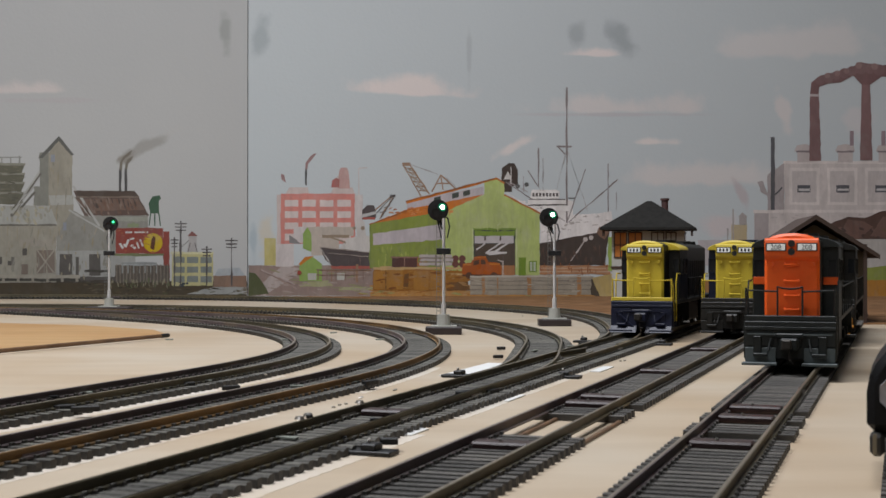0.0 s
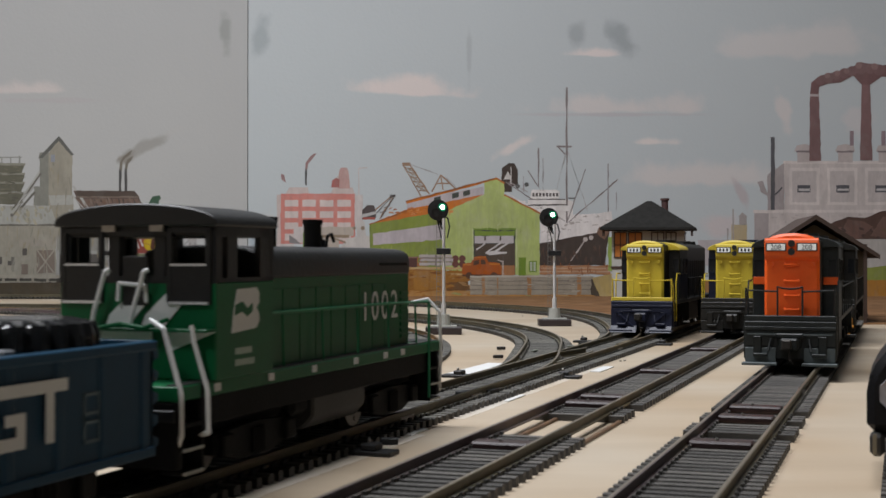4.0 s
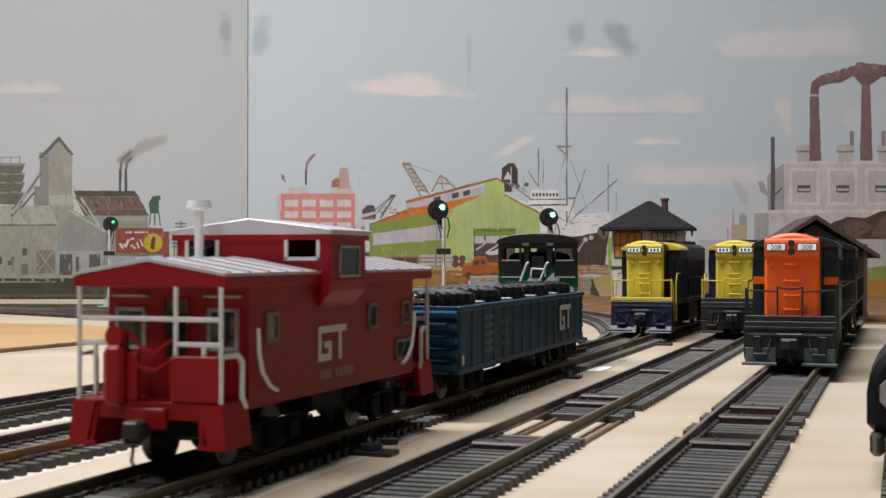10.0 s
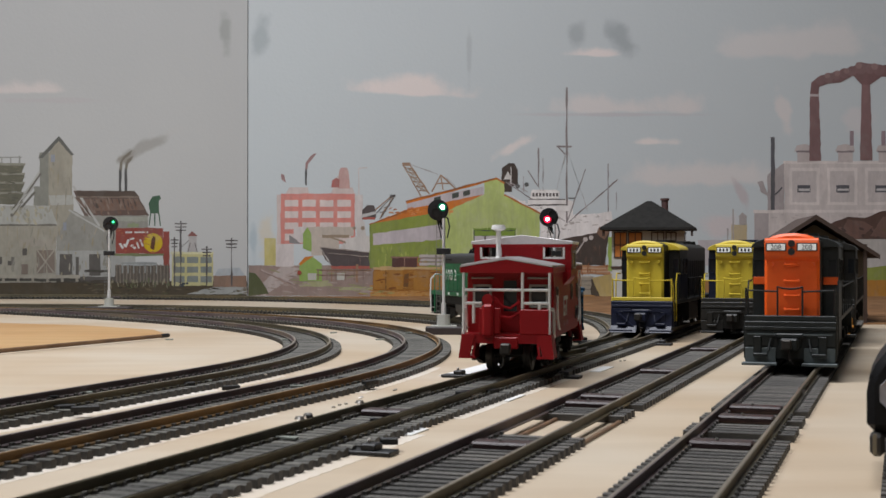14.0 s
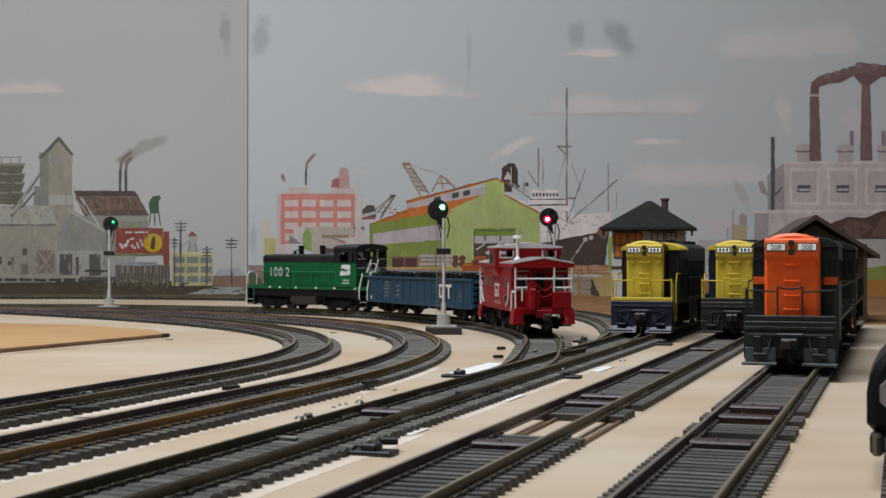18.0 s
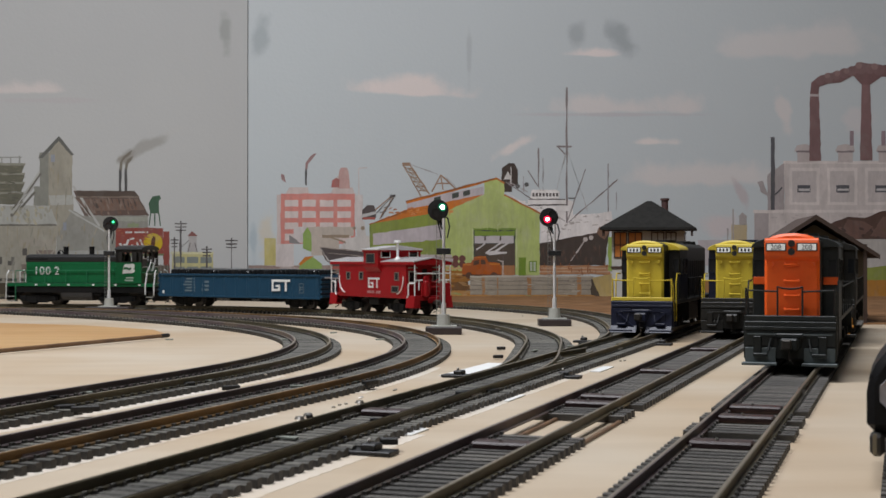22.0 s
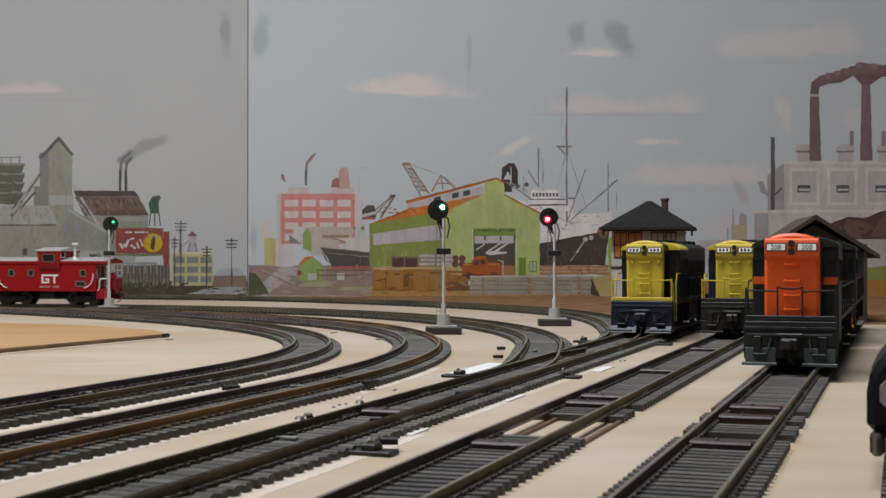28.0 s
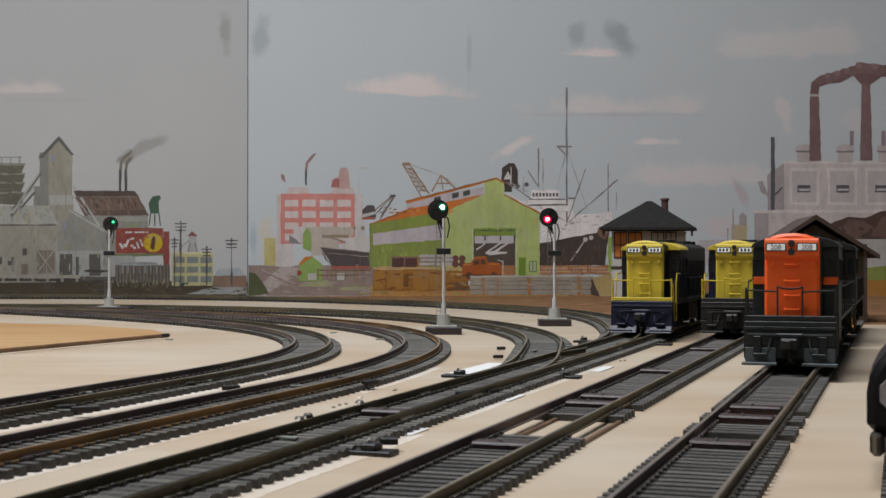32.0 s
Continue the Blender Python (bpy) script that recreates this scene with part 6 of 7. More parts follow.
drawn(P, "painted_fence", [((0.13, 0.11, 0.09), [("r", 204, 300, 470, 500)]), ((0.24, 0.21, 0.18), [("r", 206 + 6 * i, 207.5 + 6 * i, 468, 500) for i in range(16)]),
                           ((0.4, 0.42, 0.42), [("p", 215, 470, 222, 464, 272, 464, 278, 470)])], 4)
drawn(P, "painted_factory", [((0.58, 0.54, 0.31), [("r", 304, 377, 448, 506)]),
                             ((0.25, 0.27, 0.25), [("r", 307 + 24 * i, 327 + 24 * i, 455 + 17 * j, 466 + 17 * j) for i in range(3) for j in range(3)]),
                             ((0.7, 0.67, 0.45), [("r", 302, 378, 446, 450)])], 3)
drawn(P, "painted_water_tower", [((0.48, 0.46, 0.45), [("r", 334, 348, 418, 430), ("p", 334, 430, 348, 430, 350, 446, 331, 446)]), ((0.26, 0.1, 0.09), [("p", 332, 418, 340, 409, 350, 418)])], 3)
drawn(P, "painted_sheds", [((0.3, 0.2, 0.15), [("r", 378, 436, 488, 508)]), ((0.5, 0.53, 0.55), [("p", 380, 488, 386, 476, 424, 474, 434, 488)])], 2)
for i, (u, v, b) in enumerate(((320, 391, 8), (309, 420, 4), (410, 421, 8), (366, 436, 6))):
    drawn(P, "painted_pole", [((0.11, 0.1, 0.1), [("r", u - 1.2, u + 1.2, v, 506), ("r", u - b - 3, u + b + 3, v + 4, v + 6), ("r", u - b - 2, u + b + 2, v + 10, v + 12), ("r", u - b - 1, u + b + 1, v + 16, v + 18)])], 7 + i % 2)
drawn(P, "painted_plume", [((0.22, 0.2, 0.17), [("p", 211, 302, 212, 288, 217, 279, 226, 271, 234, 266, 230, 274, 222, 280, 217, 286, 216, 302), ("p", 221, 300, 222, 290, 226, 282, 236, 276, 232, 284, 227, 290, 225, 300)])], 3)

# small things of the left panel: loading platform, monitor roof, chutes, tower legs, parked cart
drawn(P, "painted_platform", [((0.42, 0.39, 0.33), [("r", -20, 142, 487, 493)]), ((0.07, 0.065, 0.055), [("r", -20, 142, 493, 498), ("r", 150, 196, 478, 482)]),
                              ((0.36, 0.33, 0.28), [("r", 4 + 26 * i, 9 + 26 * i, 493, 499) for i in range(6)])])
drawn(P, "painted_roof_monitor", [((0.1, 0.075, 0.062), [("p", 134, 338, 236, 338, 245, 348, 138, 348)]), ((0.24, 0.19, 0.16), [("r", 136, 246, 347.5, 350)]),
                                  ((0.4, 0.41, 0.36), [("r", 196, 262, 384, 392)]), ((0.3, 0.34, 0.22), [("r", 226, 246, 396, 402), ("d", 236, 398, 4)])])
drawn(P, "painted_chute", [((0.5, 0.5, 0.47), [("s", 70, 304, 20, 380, 3), ("s", 60, 330, 26, 374, 2)]), ((0.2, 0.19, 0.17), [("s", 73, 306, 23, 382, 1.2), ("d", 21, 381, 3)])])
drawn(P, "painted_frame", [((0.32, 0.33, 0.32), [("r", 214, 277, 465, 467.5)] + [("r", 216 + 10 * i, 218 + 10 * i, 466, 484) for i in range(7)]),
                           ((0.16, 0.15, 0.15), [("s", 333, 446, 337, 430, 1.3), ("s", 349, 446, 345, 430, 1.3), ("s", 318, 440, 334, 426, 1.2), ("s", 318, 430, 318, 446, 1.2)])])
drawn(P, "painted_windows", [((0.34, 0.36, 0.4), [("r", 90, 97, 274, 287), ("r", 112, 118, 394, 408)]), ((0.12, 0.11, 0.1), [("r", -6, 4, 455, 468), ("r", 14, 20, 462, 470), ("r", 40, 48, 440, 452)])])
# loose brushwork over the mural: weeds, stains, streaked boards
P = PANEL_L
for col, n in (((0.15, 0.12, 0.075), 70), ((0.055, 0.045, 0.03), 60), ((0.1, 0.1, 0.055), 50)):
    dabs(P, "painted_ground", "painted_weeds", 150, 436, 499, 524, col, n, 5.0, 1.0)
for col, n in (((0.3, 0.27, 0.2), 40), ((0.15, 0.16, 0.09), 30)):
    dabs(P, "painted_fence", "painted_weeds", 196, 306, 496, 507, col, n, 1.1, 4.0)
for col, n in (((0.4, 0.37, 0.31), 24), ((0.29, 0.275, 0.235), 24), ((0.36, 0.32, 0.24), 20)):
    dabs(P, "painted_elevator", "painted_boards", 0, 100, 404, 490, col, n, 1.0, 9.0)
    dabs(P, "painted_elevator", "painted_boards", 88, 126, 290, 420, col, n // 2, 0.9, 10.0)
    dabs(P, "painted_warehouse", "painted_boards", 102, 204, 400, 440, col, n // 2, 1.2, 7.0)
    dabs(P, "painted_warehouse", "painted_boards", 102, 240, 446, 492, col, n // 2, 1.4, 6.0)
for col, n in (((0.19, 0.12, 0.09), 40), ((0.09, 0.07, 0.06), 30), ((0.26, 0.2, 0.17), 20)):
    dabs(P, "painted_warehouse", "painted_roof_boards", 146, 246, 352, 378, col, n, 1.2, 6.0, -0.35)
for col, n in (((0.46, 0.43, 0.34), 40), ((0.38, 0.37, 0.32), 40)):
    dabs(P, "painted_elevator", "painted_roof_boards", 0, 84, 367, 394, col, n, 2.2, 5.0, -0.35)
for col, n in (((0.13, 0.125, 0.1), 40), ((0.21, 0.2, 0.155), 40)):
    dabs(P, "painted_silo", "painted_tiers", -20, 38, 292, 360, col, n, 7.0, 1.0)
dabs(P, "painted_warehouse", "painted_scuffs", 30, 300, 488, 500, (0.1, 0.09, 0.08), 50, 6.0, 1.2)
dabs(P, "painted_factory", "painted_cart", 318, 338, 500, 507, (0.06, 0.07, 0.08), 12, 3.0, 2.0)
dabs(P, "painted_billboard", "painted_billboard_glow", 208, 288, 406, 448, (0.38, 0.16, 0.1), 30, 5.0, 1.0, 0.2)
LAYER[0] = 0
P = PANEL_R
drawn(P, "painted_quay", [((0.3, 0.235, 0.21), [("r", 439.5, 700, 470, 524)]), ((0.43, 0.24, 0.1), [("r", 655, 1100, 505, 531)]),
                          ((0.45, 0.4, 0.38), [("p", 440, 522, 500, 470, 540, 478, 470, 522)]), ((0.09, 0.1, 0.05), [("p", 440, 524, 440, 482, 452, 484, 466, 502, 476, 520)]),
                          ((0.36, 0.36, 0.22), [("r", 600, 660, 508, 514), ("p", 536, 500, 580, 496, 590, 506, 530, 508)])], 1)
drawn(P, "painted_office", [((0.6, 0.52, 0.5), [("r", 490, 500, 345, 470), ("p", 505, 344, 512, 332, 545, 332, 547, 344), ("p", 585, 344, 590, 332, 624, 332, 628, 344), ("r", 597, 618, 312, 334)]),
                            ((0.6, 0.27, 0.24), [("r", 497, 628, 343, 432)]),
                            ((0.66, 0.58, 0.56), [("r", 504 + 31 * i, 528 + 31 * i, 354 + 20 * j, 366 + 20 * j) for i in range(4) for j in range(4)]),
                            ((0.52, 0.36, 0.34), [("p", 598, 334, 600, 304, 603, 297, 614, 297, 617, 304, 619, 334)]), ((0.4, 0.16, 0.15), [("p", 586, 332, 588, 319, 595, 315, 601, 318, 600, 332)]),
                            ((0.06, 0.06, 0.06), [("r", 540, 543, 300, 328)]),
                            ((0.6, 0.56, 0.55), [("r", 634, 636, 298, 400), ("s", 636, 298, 650, 297, 2)]),
                            ((0.5, 0.45, 0.22), [("r", 468, 488, 422, 470)]), ((0.62, 0.58, 0.57), [("r", 488, 520, 432, 472), ("r", 520, 560, 402, 430), ("r", 628, 642, 345, 400)]),
                            ((0.25, 0.24, 0.24), [("p", 512, 430, 512, 416, 524, 424, 532, 432)])], 2)
drawn(P, "painted_plume", [((0.3, 0.2, 0.2), [("p", 540, 300, 541, 288, 550, 276, 556, 272, 560, 272, 554, 280, 545, 291, 544, 300), ("p", 498, 318, 497, 308, 503, 310, 506, 324)])], 3)
drawn(P, "painted_freighter", [((0.5, 0.45, 0.4), [("r", 545, 626, 402, 418), ("r", 551, 600, 418, 452)]),
                               ((0.62, 0.6, 0.58), [("p", 602, 438, 614, 424, 640, 416, 658, 418, 658, 450, 602, 446), ("p", 630, 392, 645, 392, 648, 418, 632, 420)]),
                               ((0.085, 0.07, 0.07), [("p", 566, 437, 600, 441, 658, 447, 658, 474, 590, 473, 576, 460), ("p", 641, 372, 650, 363, 662, 364, 666, 376, 665, 386, 641, 389)]),
                               ((0.5, 0.5, 0.5), [("p", 640, 380, 666, 374, 666, 379, 640, 386), ("s", 568, 440, 584, 466, 1.6)]),
                               ((0.36, 0.12, 0.1), [("r", 586, 658, 471, 476), ("r", 642, 664, 385, 389)]),
                               ((0.3, 0.24, 0.18), [("r", 570, 618, 416, 421), ("s", 585, 420, 612, 430, 3), ("d", 627, 404, 3), ("d", 642, 404, 3.5)]),
                               ((0.3, 0.2, 0.14), [("r", 630, 634, 468, 500), ("r", 586, 588, 474, 498), ("r", 570, 658, 478, 480)])], 4)
drawn(P, "painted_shed", [((0.27, 0.38, 0.13), [("p", 536, 440, 536, 414, 544, 402, 551, 414, 551, 446), ("p", 530, 498, 530, 468, 552, 454, 570, 468, 570, 498)]),
                          ((0.5, 0.2, 0.06), [("p", 528, 468, 540, 455, 556, 453, 532, 470)]), ((0.5, 0.5, 0.46), [("r", 545, 560, 484, 496), ("r", 596, 611, 484, 496)]),
                          ((0.35, 0.28, 0.25), [("s", 462, 476, 526, 512, 3)])], 5)
drawn(P, "painted_crane", [((0.32, 0.22, 0.16), [("s", 713, 291, 745, 348, 2.2), ("s", 725, 291, 760, 344, 2.2), ("r", 712, 726, 288, 294), ("s", 764, 340, 780, 310, 2.5), ("s", 780, 310, 806, 334, 2.5), ("s", 780, 312, 784, 336, 2),
                                                   ("s", 772, 325, 796, 325, 2), ("s", 664, 372, 694, 346, 2.2), ("s", 672, 388, 696, 348, 2)] +
                            [("s", 716 + 5 * i, 297 + 8 * i, 731 + 5 * i, 299 + 8 * i, 1.4) for i in range(6)]),
                           ((0.35, 0.33, 0.33), [("s", 726, 291, 775, 309, 1), ("s", 790, 315, 806, 330, 1)])], 4)
drawn(P, "painted_liner", [((0.8, 0.77, 0.76), [("p", 893, 340, 935, 362, 942, 336, 986, 336, 988, 352, 1014, 356, 1014, 380, 1060, 378, 1082, 374, 1086, 410, 956, 432, 956, 378), ("r", 912, 930, 356, 362)]),
                           ((0.06, 0.045, 0.038), [("p", 888, 340, 888, 298, 900, 289, 910, 289, 916, 300, 917, 328, 906, 330, 906, 340), ("p", 955, 431, 1079, 408, 1070, 470, 955, 470)]),
                           ((0.62, 0.6, 0.58), [("p", 891, 318, 899, 303, 906, 318), ("r", 903, 905, 296, 326)]),
                           ((0.1, 0.1, 0.1), [("r", 940 + 6 * i, 944 + 6 * i, 343, 349) for i in range(8)] + [("r", 934, 985, 363, 365), ("d", 916, 330, 4), ("d", 932, 327, 4), ("r", 1006, 1018, 350, 352)]),
                           ((0.2, 0.12, 0.085), [("p", 1056, 412, 1060, 402, 1068, 402, 1070, 396, 1078, 398, 1078, 412, 1070, 424, 1062, 420)]),
                           ((0.55, 0.5, 0.48), [("d", 1036, 424, 4), ("d", 1046, 421, 4), ("s", 1036, 424, 1010, 462, 2)])], 3)
drawn(P, "painted_mast", [((0.25, 0.22, 0.22), [("r", 1001.6, 1004.6, 155, 395), ("r", 985, 1012, 258, 261), ("s", 986, 258, 1001, 274, 2), ("s", 934, 302, 990, 388, 1.9), ("s", 1036, 300, 1004, 392, 1.7), ("s", 1093, 318, 1006, 394, 1.9),
                                                  ("s", 895, 322, 1000, 392, 1.4), ("r", 1075.6, 1077.2, 290, 375), ("r", 952, 954, 262, 330)])], 9)
drawn(P, "painted_transit_shed", [((0.24, 0.29, 0.085), [("p", 655, 396, 790, 370, 790, 480, 655, 475)]),
                                  ((0.44, 0.51, 0.22), [("p", 786, 372, 857, 345, 857, 322, 877, 315, 892, 326, 892, 345, 955, 378, 955, 490, 786, 478)]),
                                  ((0.52, 0.48, 0.5), [("p", 660, 414, 788, 396, 788, 424, 660, 434), ("p", 720, 357, 856, 330, 856, 345, 720, 371)]),
                                  ((0.55, 0.2, 0.07), [("p", 652, 397, 720, 371, 857, 344, 790, 374), ("p", 718, 356, 877, 315, 880, 318, 720, 361)]),
                                  ((0.4, 0.17, 0.07), [("s", 877, 315, 893, 325, 3), ("s", 892, 345, 956, 378, 3), ("r", 694, 756, 456, 472)]),
                                  ((0.06, 0.07, 0.06), [("p", 800, 343, 812, 340, 812, 349, 800, 352), ("p", 820, 339, 832, 336, 832, 345, 820, 348), ("p", 768, 350, 780, 347, 780, 356, 768, 359), ("r", 838, 912, 407, 487)]),
                                  ((0.085, 0.065, 0.05), [("r", 840, 911, 432, 470)]), ((0.36, 0.18, 0.09), [("r", 840, 911, 470, 487)]), ((0.2, 0.29, 0.06), [("r", 840, 911, 409, 418)]),
                                  ((0.55, 0.52, 0.53), [("r", 840, 909, 418, 431)]), ((0.1, 0.08, 0.07), [("r", 857, 860, 418, 426), ("r", 884, 887, 418, 426), ("r", 889, 892, 440, 470)]),
                                  ((0.62, 0.6, 0.6), [("s", 843, 442, 858, 431, 3), ("s", 860, 448, 886, 430, 3), ("s", 872, 448, 900, 430, 3), ("p", 858, 448, 872, 444, 898, 446, 896, 449, 866, 452)]),
                                  ((0.17, 0.26, 0.05), [("r", 836, 914, 404, 408), ("r", 918, 931, 456, 488), ("r", 936, 950, 462, 482)]),
                                  ((0.45, 0.5, 0.4), [("r", 938, 942, 464, 480), ("r", 944, 948, 464, 480)])], 5)
drawn(P, "painted_crates", [((0.29, 0.14, 0.045), [("p", 660, 482, 664, 475, 700, 474, 704, 478, 760, 474, 766, 478, 828, 480, 832, 496, 826, 500, 830, 514, 660, 514)]), ((0.3, 0.15, 0.05), [("r", 668 + 28 * i, 670 + 28 * i, 476, 514) for i in range(6)] + [("r", 700, 708, 480, 508), ("r", 758, 764, 480, 512)]),
                            ((0.36, 0.19, 0.065), [("r", 661, 682, 480, 512), ("r", 684, 713, 478, 512), ("r", 732, 758, 480, 514), ("r", 762, 790, 479, 513)]), ((0.15, 0.08, 0.035), [("p", 713, 512, 716, 486, 724, 484, 722, 512), ("p", 790, 514, 794, 500, 828, 499, 832, 514), ("r", 682, 684, 480, 512)]), ((0.5, 0.36, 0.2), [("r", 660, 830, 473, 477), ("p", 672, 472, 712, 470, 716, 478, 674, 479), ("r", 798, 832, 484, 487)]), ((0.14, 0.06, 0.05), [("d", 806, 458, 6), ("d", 818, 458, 6), ("d", 806, 468, 6), ("d", 818, 468, 6)]),
                            ((0.36, 0.105, 0.025), [("p", 818, 488, 819, 467, 834, 465, 837, 456, 848, 453, 860, 454, 864, 464, 884, 466, 887, 474, 886, 489)]), ((0.5, 0.2, 0.07), [("r", 820, 834, 467, 470), ("r", 866, 884, 466, 469), ("s", 838, 456, 860, 455, 1.6)]),
                            ((0.1, 0.05, 0.03), [("p", 838, 462, 848, 460, 848, 468, 838, 470), ("p", 851, 460, 858, 460, 860, 468, 851, 468), ("d", 830, 488, 6), ("d", 874, 488, 6), ("r", 818, 888, 486, 489)]), ((0.52, 0.47, 0.44), [("r", 889, 891, 462, 488), ("s", 880, 460, 890, 464, 1.5)])], 10)
drawn(P, "painted_wall", [((0.34, 0.305, 0.25), [("r", 832, 1050, 489, 522)]), ((0.2, 0.17, 0.145), [("r", 832, 1050, 496.5, 498), ("r", 832, 1050, 504, 505.5), ("r", 832, 1050, 512, 513.5)]), ((0.36, 0.2, 0.1), [("r", 853, 858, 487, 523), ("r", 933, 940, 487, 523), ("r", 1021, 1028, 487, 523), ("r", 880, 882, 490, 522), ("r", 985, 987, 490, 522)]), ((0.07, 0.055, 0.04), [("p", 1046, 494, 1050, 494, 1062, 526, 1046, 522)]), ((0.5, 0.46, 0.4), [("r", 832, 1046, 488, 491)]),
                          ((0.45, 0.35, 0.17), [("p", 1048, 492, 1100, 480, 1100, 526, 1062, 526)])], 10)
drawn(P, "painted_fence", [((0.4, 0.22, 0.13), [("r", 955, 1080, 470, 486)]), ((0.5, 0.36, 0.26), [("r", 955, 1080, 474, 476), ("r", 955, 1080, 480, 482)]), ((0.3, 0.4, 0.12), [("r", 1076, 1090, 420, 480)])], 6)
drawn(P, "painted_far_works", [((0.5, 0.42, 0.28), [("r", 1294, 1322, 398, 440)]), ((0.4, 0.37, 0.36), [("r", 1308, 1321, 384, 398), ("p", 1306, 384, 1314, 376, 1323, 384), ("r", 1296, 1298.4, 370, 440), ("r", 1286, 1289, 404, 440)]),
                               ((0.5, 0.47, 0.48), [("r", 1235, 1300, 425, 470)])], 2)
drawn(P, "painted_power_plant", [((0.58, 0.535, 0.52), [("r", 1388, 1700, 288, 378), ("r", 1335, 1700, 374, 470)]),
                                 ((0.4, 0.365, 0.365), [("p", 1358, 310, 1388, 288, 1388, 376, 1358, 376), ("r", 1335, 1360, 378, 450), ("p", 1340, 322, 1350, 320, 1360, 348, 1346, 340)]),
                                 ((0.68, 0.63, 0.61), [("r", 1386, 1700, 285, 290), ("r", 1333, 1700, 372, 377)] + [("r", 1397 + 67 * i, 1450 + 67 * i, 297, 363) for i in range(4)]),
                                 ((0.54, 0.5, 0.49), [("r", 1402 + 67 * i, 1445 + 67 * i, 303, 358) for i in range(4)]),
                                 ((0.1, 0.1, 0.11), [("r", 1411 + 69 * i, 1434 + 69 * i, 328, 341) for i in range(3)] + [("r", 1364, 1371, 243, 372), ("s", 1371, 345, 1384, 332, 3)]),
                                 ((0.55, 0.53, 0.53), [("r", 1413 + 69 * i, 1433 + 69 * i, 334, 338) for i in range(3)])], 2)
drawn(P, "painted_vents", [((0.52, 0.47, 0.46), [("r", 1411 + 72 * i, 1437 + 72 * i, 268, 288) for i in range(3)] + [("p", 1406 + 72 * i, 268, 1410 + 72 * i, 258, 1424 + 72 * i, 255, 1438 + 72 * i, 258, 1441 + 72 * i, 268) for i in range(3)]),
                           ((0.22, 0.19, 0.2), [("r", 1409 + 72 * i, 1439 + 72 * i, 267, 270) for i in range(3)]), ((0.3, 0.24, 0.26), [("r", 1504, 1511, 232, 258), ("r", 1560, 1567, 232, 258)])], 8)
drawn(P, "painted_chimney", [((0.21, 0.135, 0.135), [("p", 1434, 165, 1449, 165, 1453, 285, 1432, 285), ("p", 1525, 150, 1540, 150, 1544, 284, 1522, 284)]),
                             ((0.17, 0.105, 0.105), [("p", 1434, 165, 1436, 146, 1452, 134, 1478, 128, 1500, 122, 1524, 111, 1560, 116, 1620, 108, 1620, 132, 1560, 136, 1540, 150, 1525, 150, 1510, 134, 1488, 146, 1466, 148, 1450, 154, 1449, 165)]),
                             ((0.2, 0.13, 0.13), [("d", 1452, 143, 8), ("d", 1466, 138, 9), ("d", 1480, 134, 8), ("d", 1494, 130, 9), ("d", 1508, 126, 9), ("d", 1524, 121, 11), ("d", 1540, 122, 9), ("d", 1556, 124, 10)]), ((0.26, 0.18, 0.175), [("d", 1464, 134, 5), ("d", 1482, 130, 5), ("d", 1498, 126, 5), ("d", 1520, 116, 6), ("d", 1548, 118, 6)]),
                             ((0.5, 0.45, 0.45), [("r", 1433.5, 1449.5, 167, 171)])], 7)
drawn(P, "painted_coal_pile", [((0.09, 0.055, 0.045), [("p", 1380, 440, 1400, 412, 1425, 398, 1462, 400, 1478, 392, 1500, 384, 1530, 386, 1560, 374, 1700, 360, 1700, 440)]),
                               ((0.15, 0.095, 0.08), [("p", 1484, 420, 1500, 388, 1528, 392, 1545, 402, 1520, 424), ("p", 1540, 418, 1562, 384, 1700, 372, 1700, 400, 1580, 424)])], 9)
drawn(P, "painted_yard_wall", [((0.48, 0.46, 0.44), [("r", 1470, 1700, 424, 500)]), ((0.24, 0.27, 0.09), [("p", 1500, 500, 1530, 474, 1580, 470, 1700, 470, 1700, 508, 1500, 508)]), ((0.38, 0.2, 0.07), [("r", 1100, 1700, 496, 531)]),
                               ((0.55, 0.53, 0.5), [("r", 1500, 1700, 540, 548)])], 10)

# small things of the harbour: lumber, dark crates, deck houses, portholes, stays, railings
drawn(P, "painted_lumber", [((0.5, 0.46, 0.45), [("r", 742, 800, 451, 456), ("r", 744, 802, 458, 463), ("r", 742, 800, 465, 470)]), ((0.26, 0.22, 0.2), [("r", 742, 800, 456, 457.6), ("r", 744, 802, 463, 464.6), ("r", 770, 773, 451, 471)])])
drawn(P, "painted_dark_crate", [((0.09, 0.045, 0.04), [("r", 694, 738, 456, 473)]), ((0.24, 0.15, 0.12), [("r", 692, 740, 454, 457), ("r", 715, 717, 457, 473)])])
drawn(P, "painted_deck_house", [((0.84, 0.81, 0.8), [("r", 940, 990, 338, 352), ("r", 934, 1000, 354, 362), ("r", 960, 1008, 364, 374)]),
                                ((0.1, 0.09, 0.09), [("r", 942 + 6 * i, 946 + 6 * i, 342, 348) for i in range(8)] + [("r", 936, 1000, 352.5, 354), ("r", 940, 1004, 362, 363.6)]),
                                ((0.4, 0.37, 0.37), [("s", 934, 340, 900, 322, 0.8), ("s", 1003, 262, 985, 336, 0.5), ("s", 1003, 262, 1040, 374, 0.5)])])
drawn(P, "painted_hull_line", [((0.34, 0.3, 0.27), [("s", 566, 438, 655, 447, 1.2), ("s", 566, 438, 580, 462, 1.4), ("s", 580, 448, 656, 455, 0.8)]), ((0.16, 0.12, 0.11), [("s", 614, 446, 618, 470, 0.8), ("s", 636, 449, 638, 471, 0.8)])])
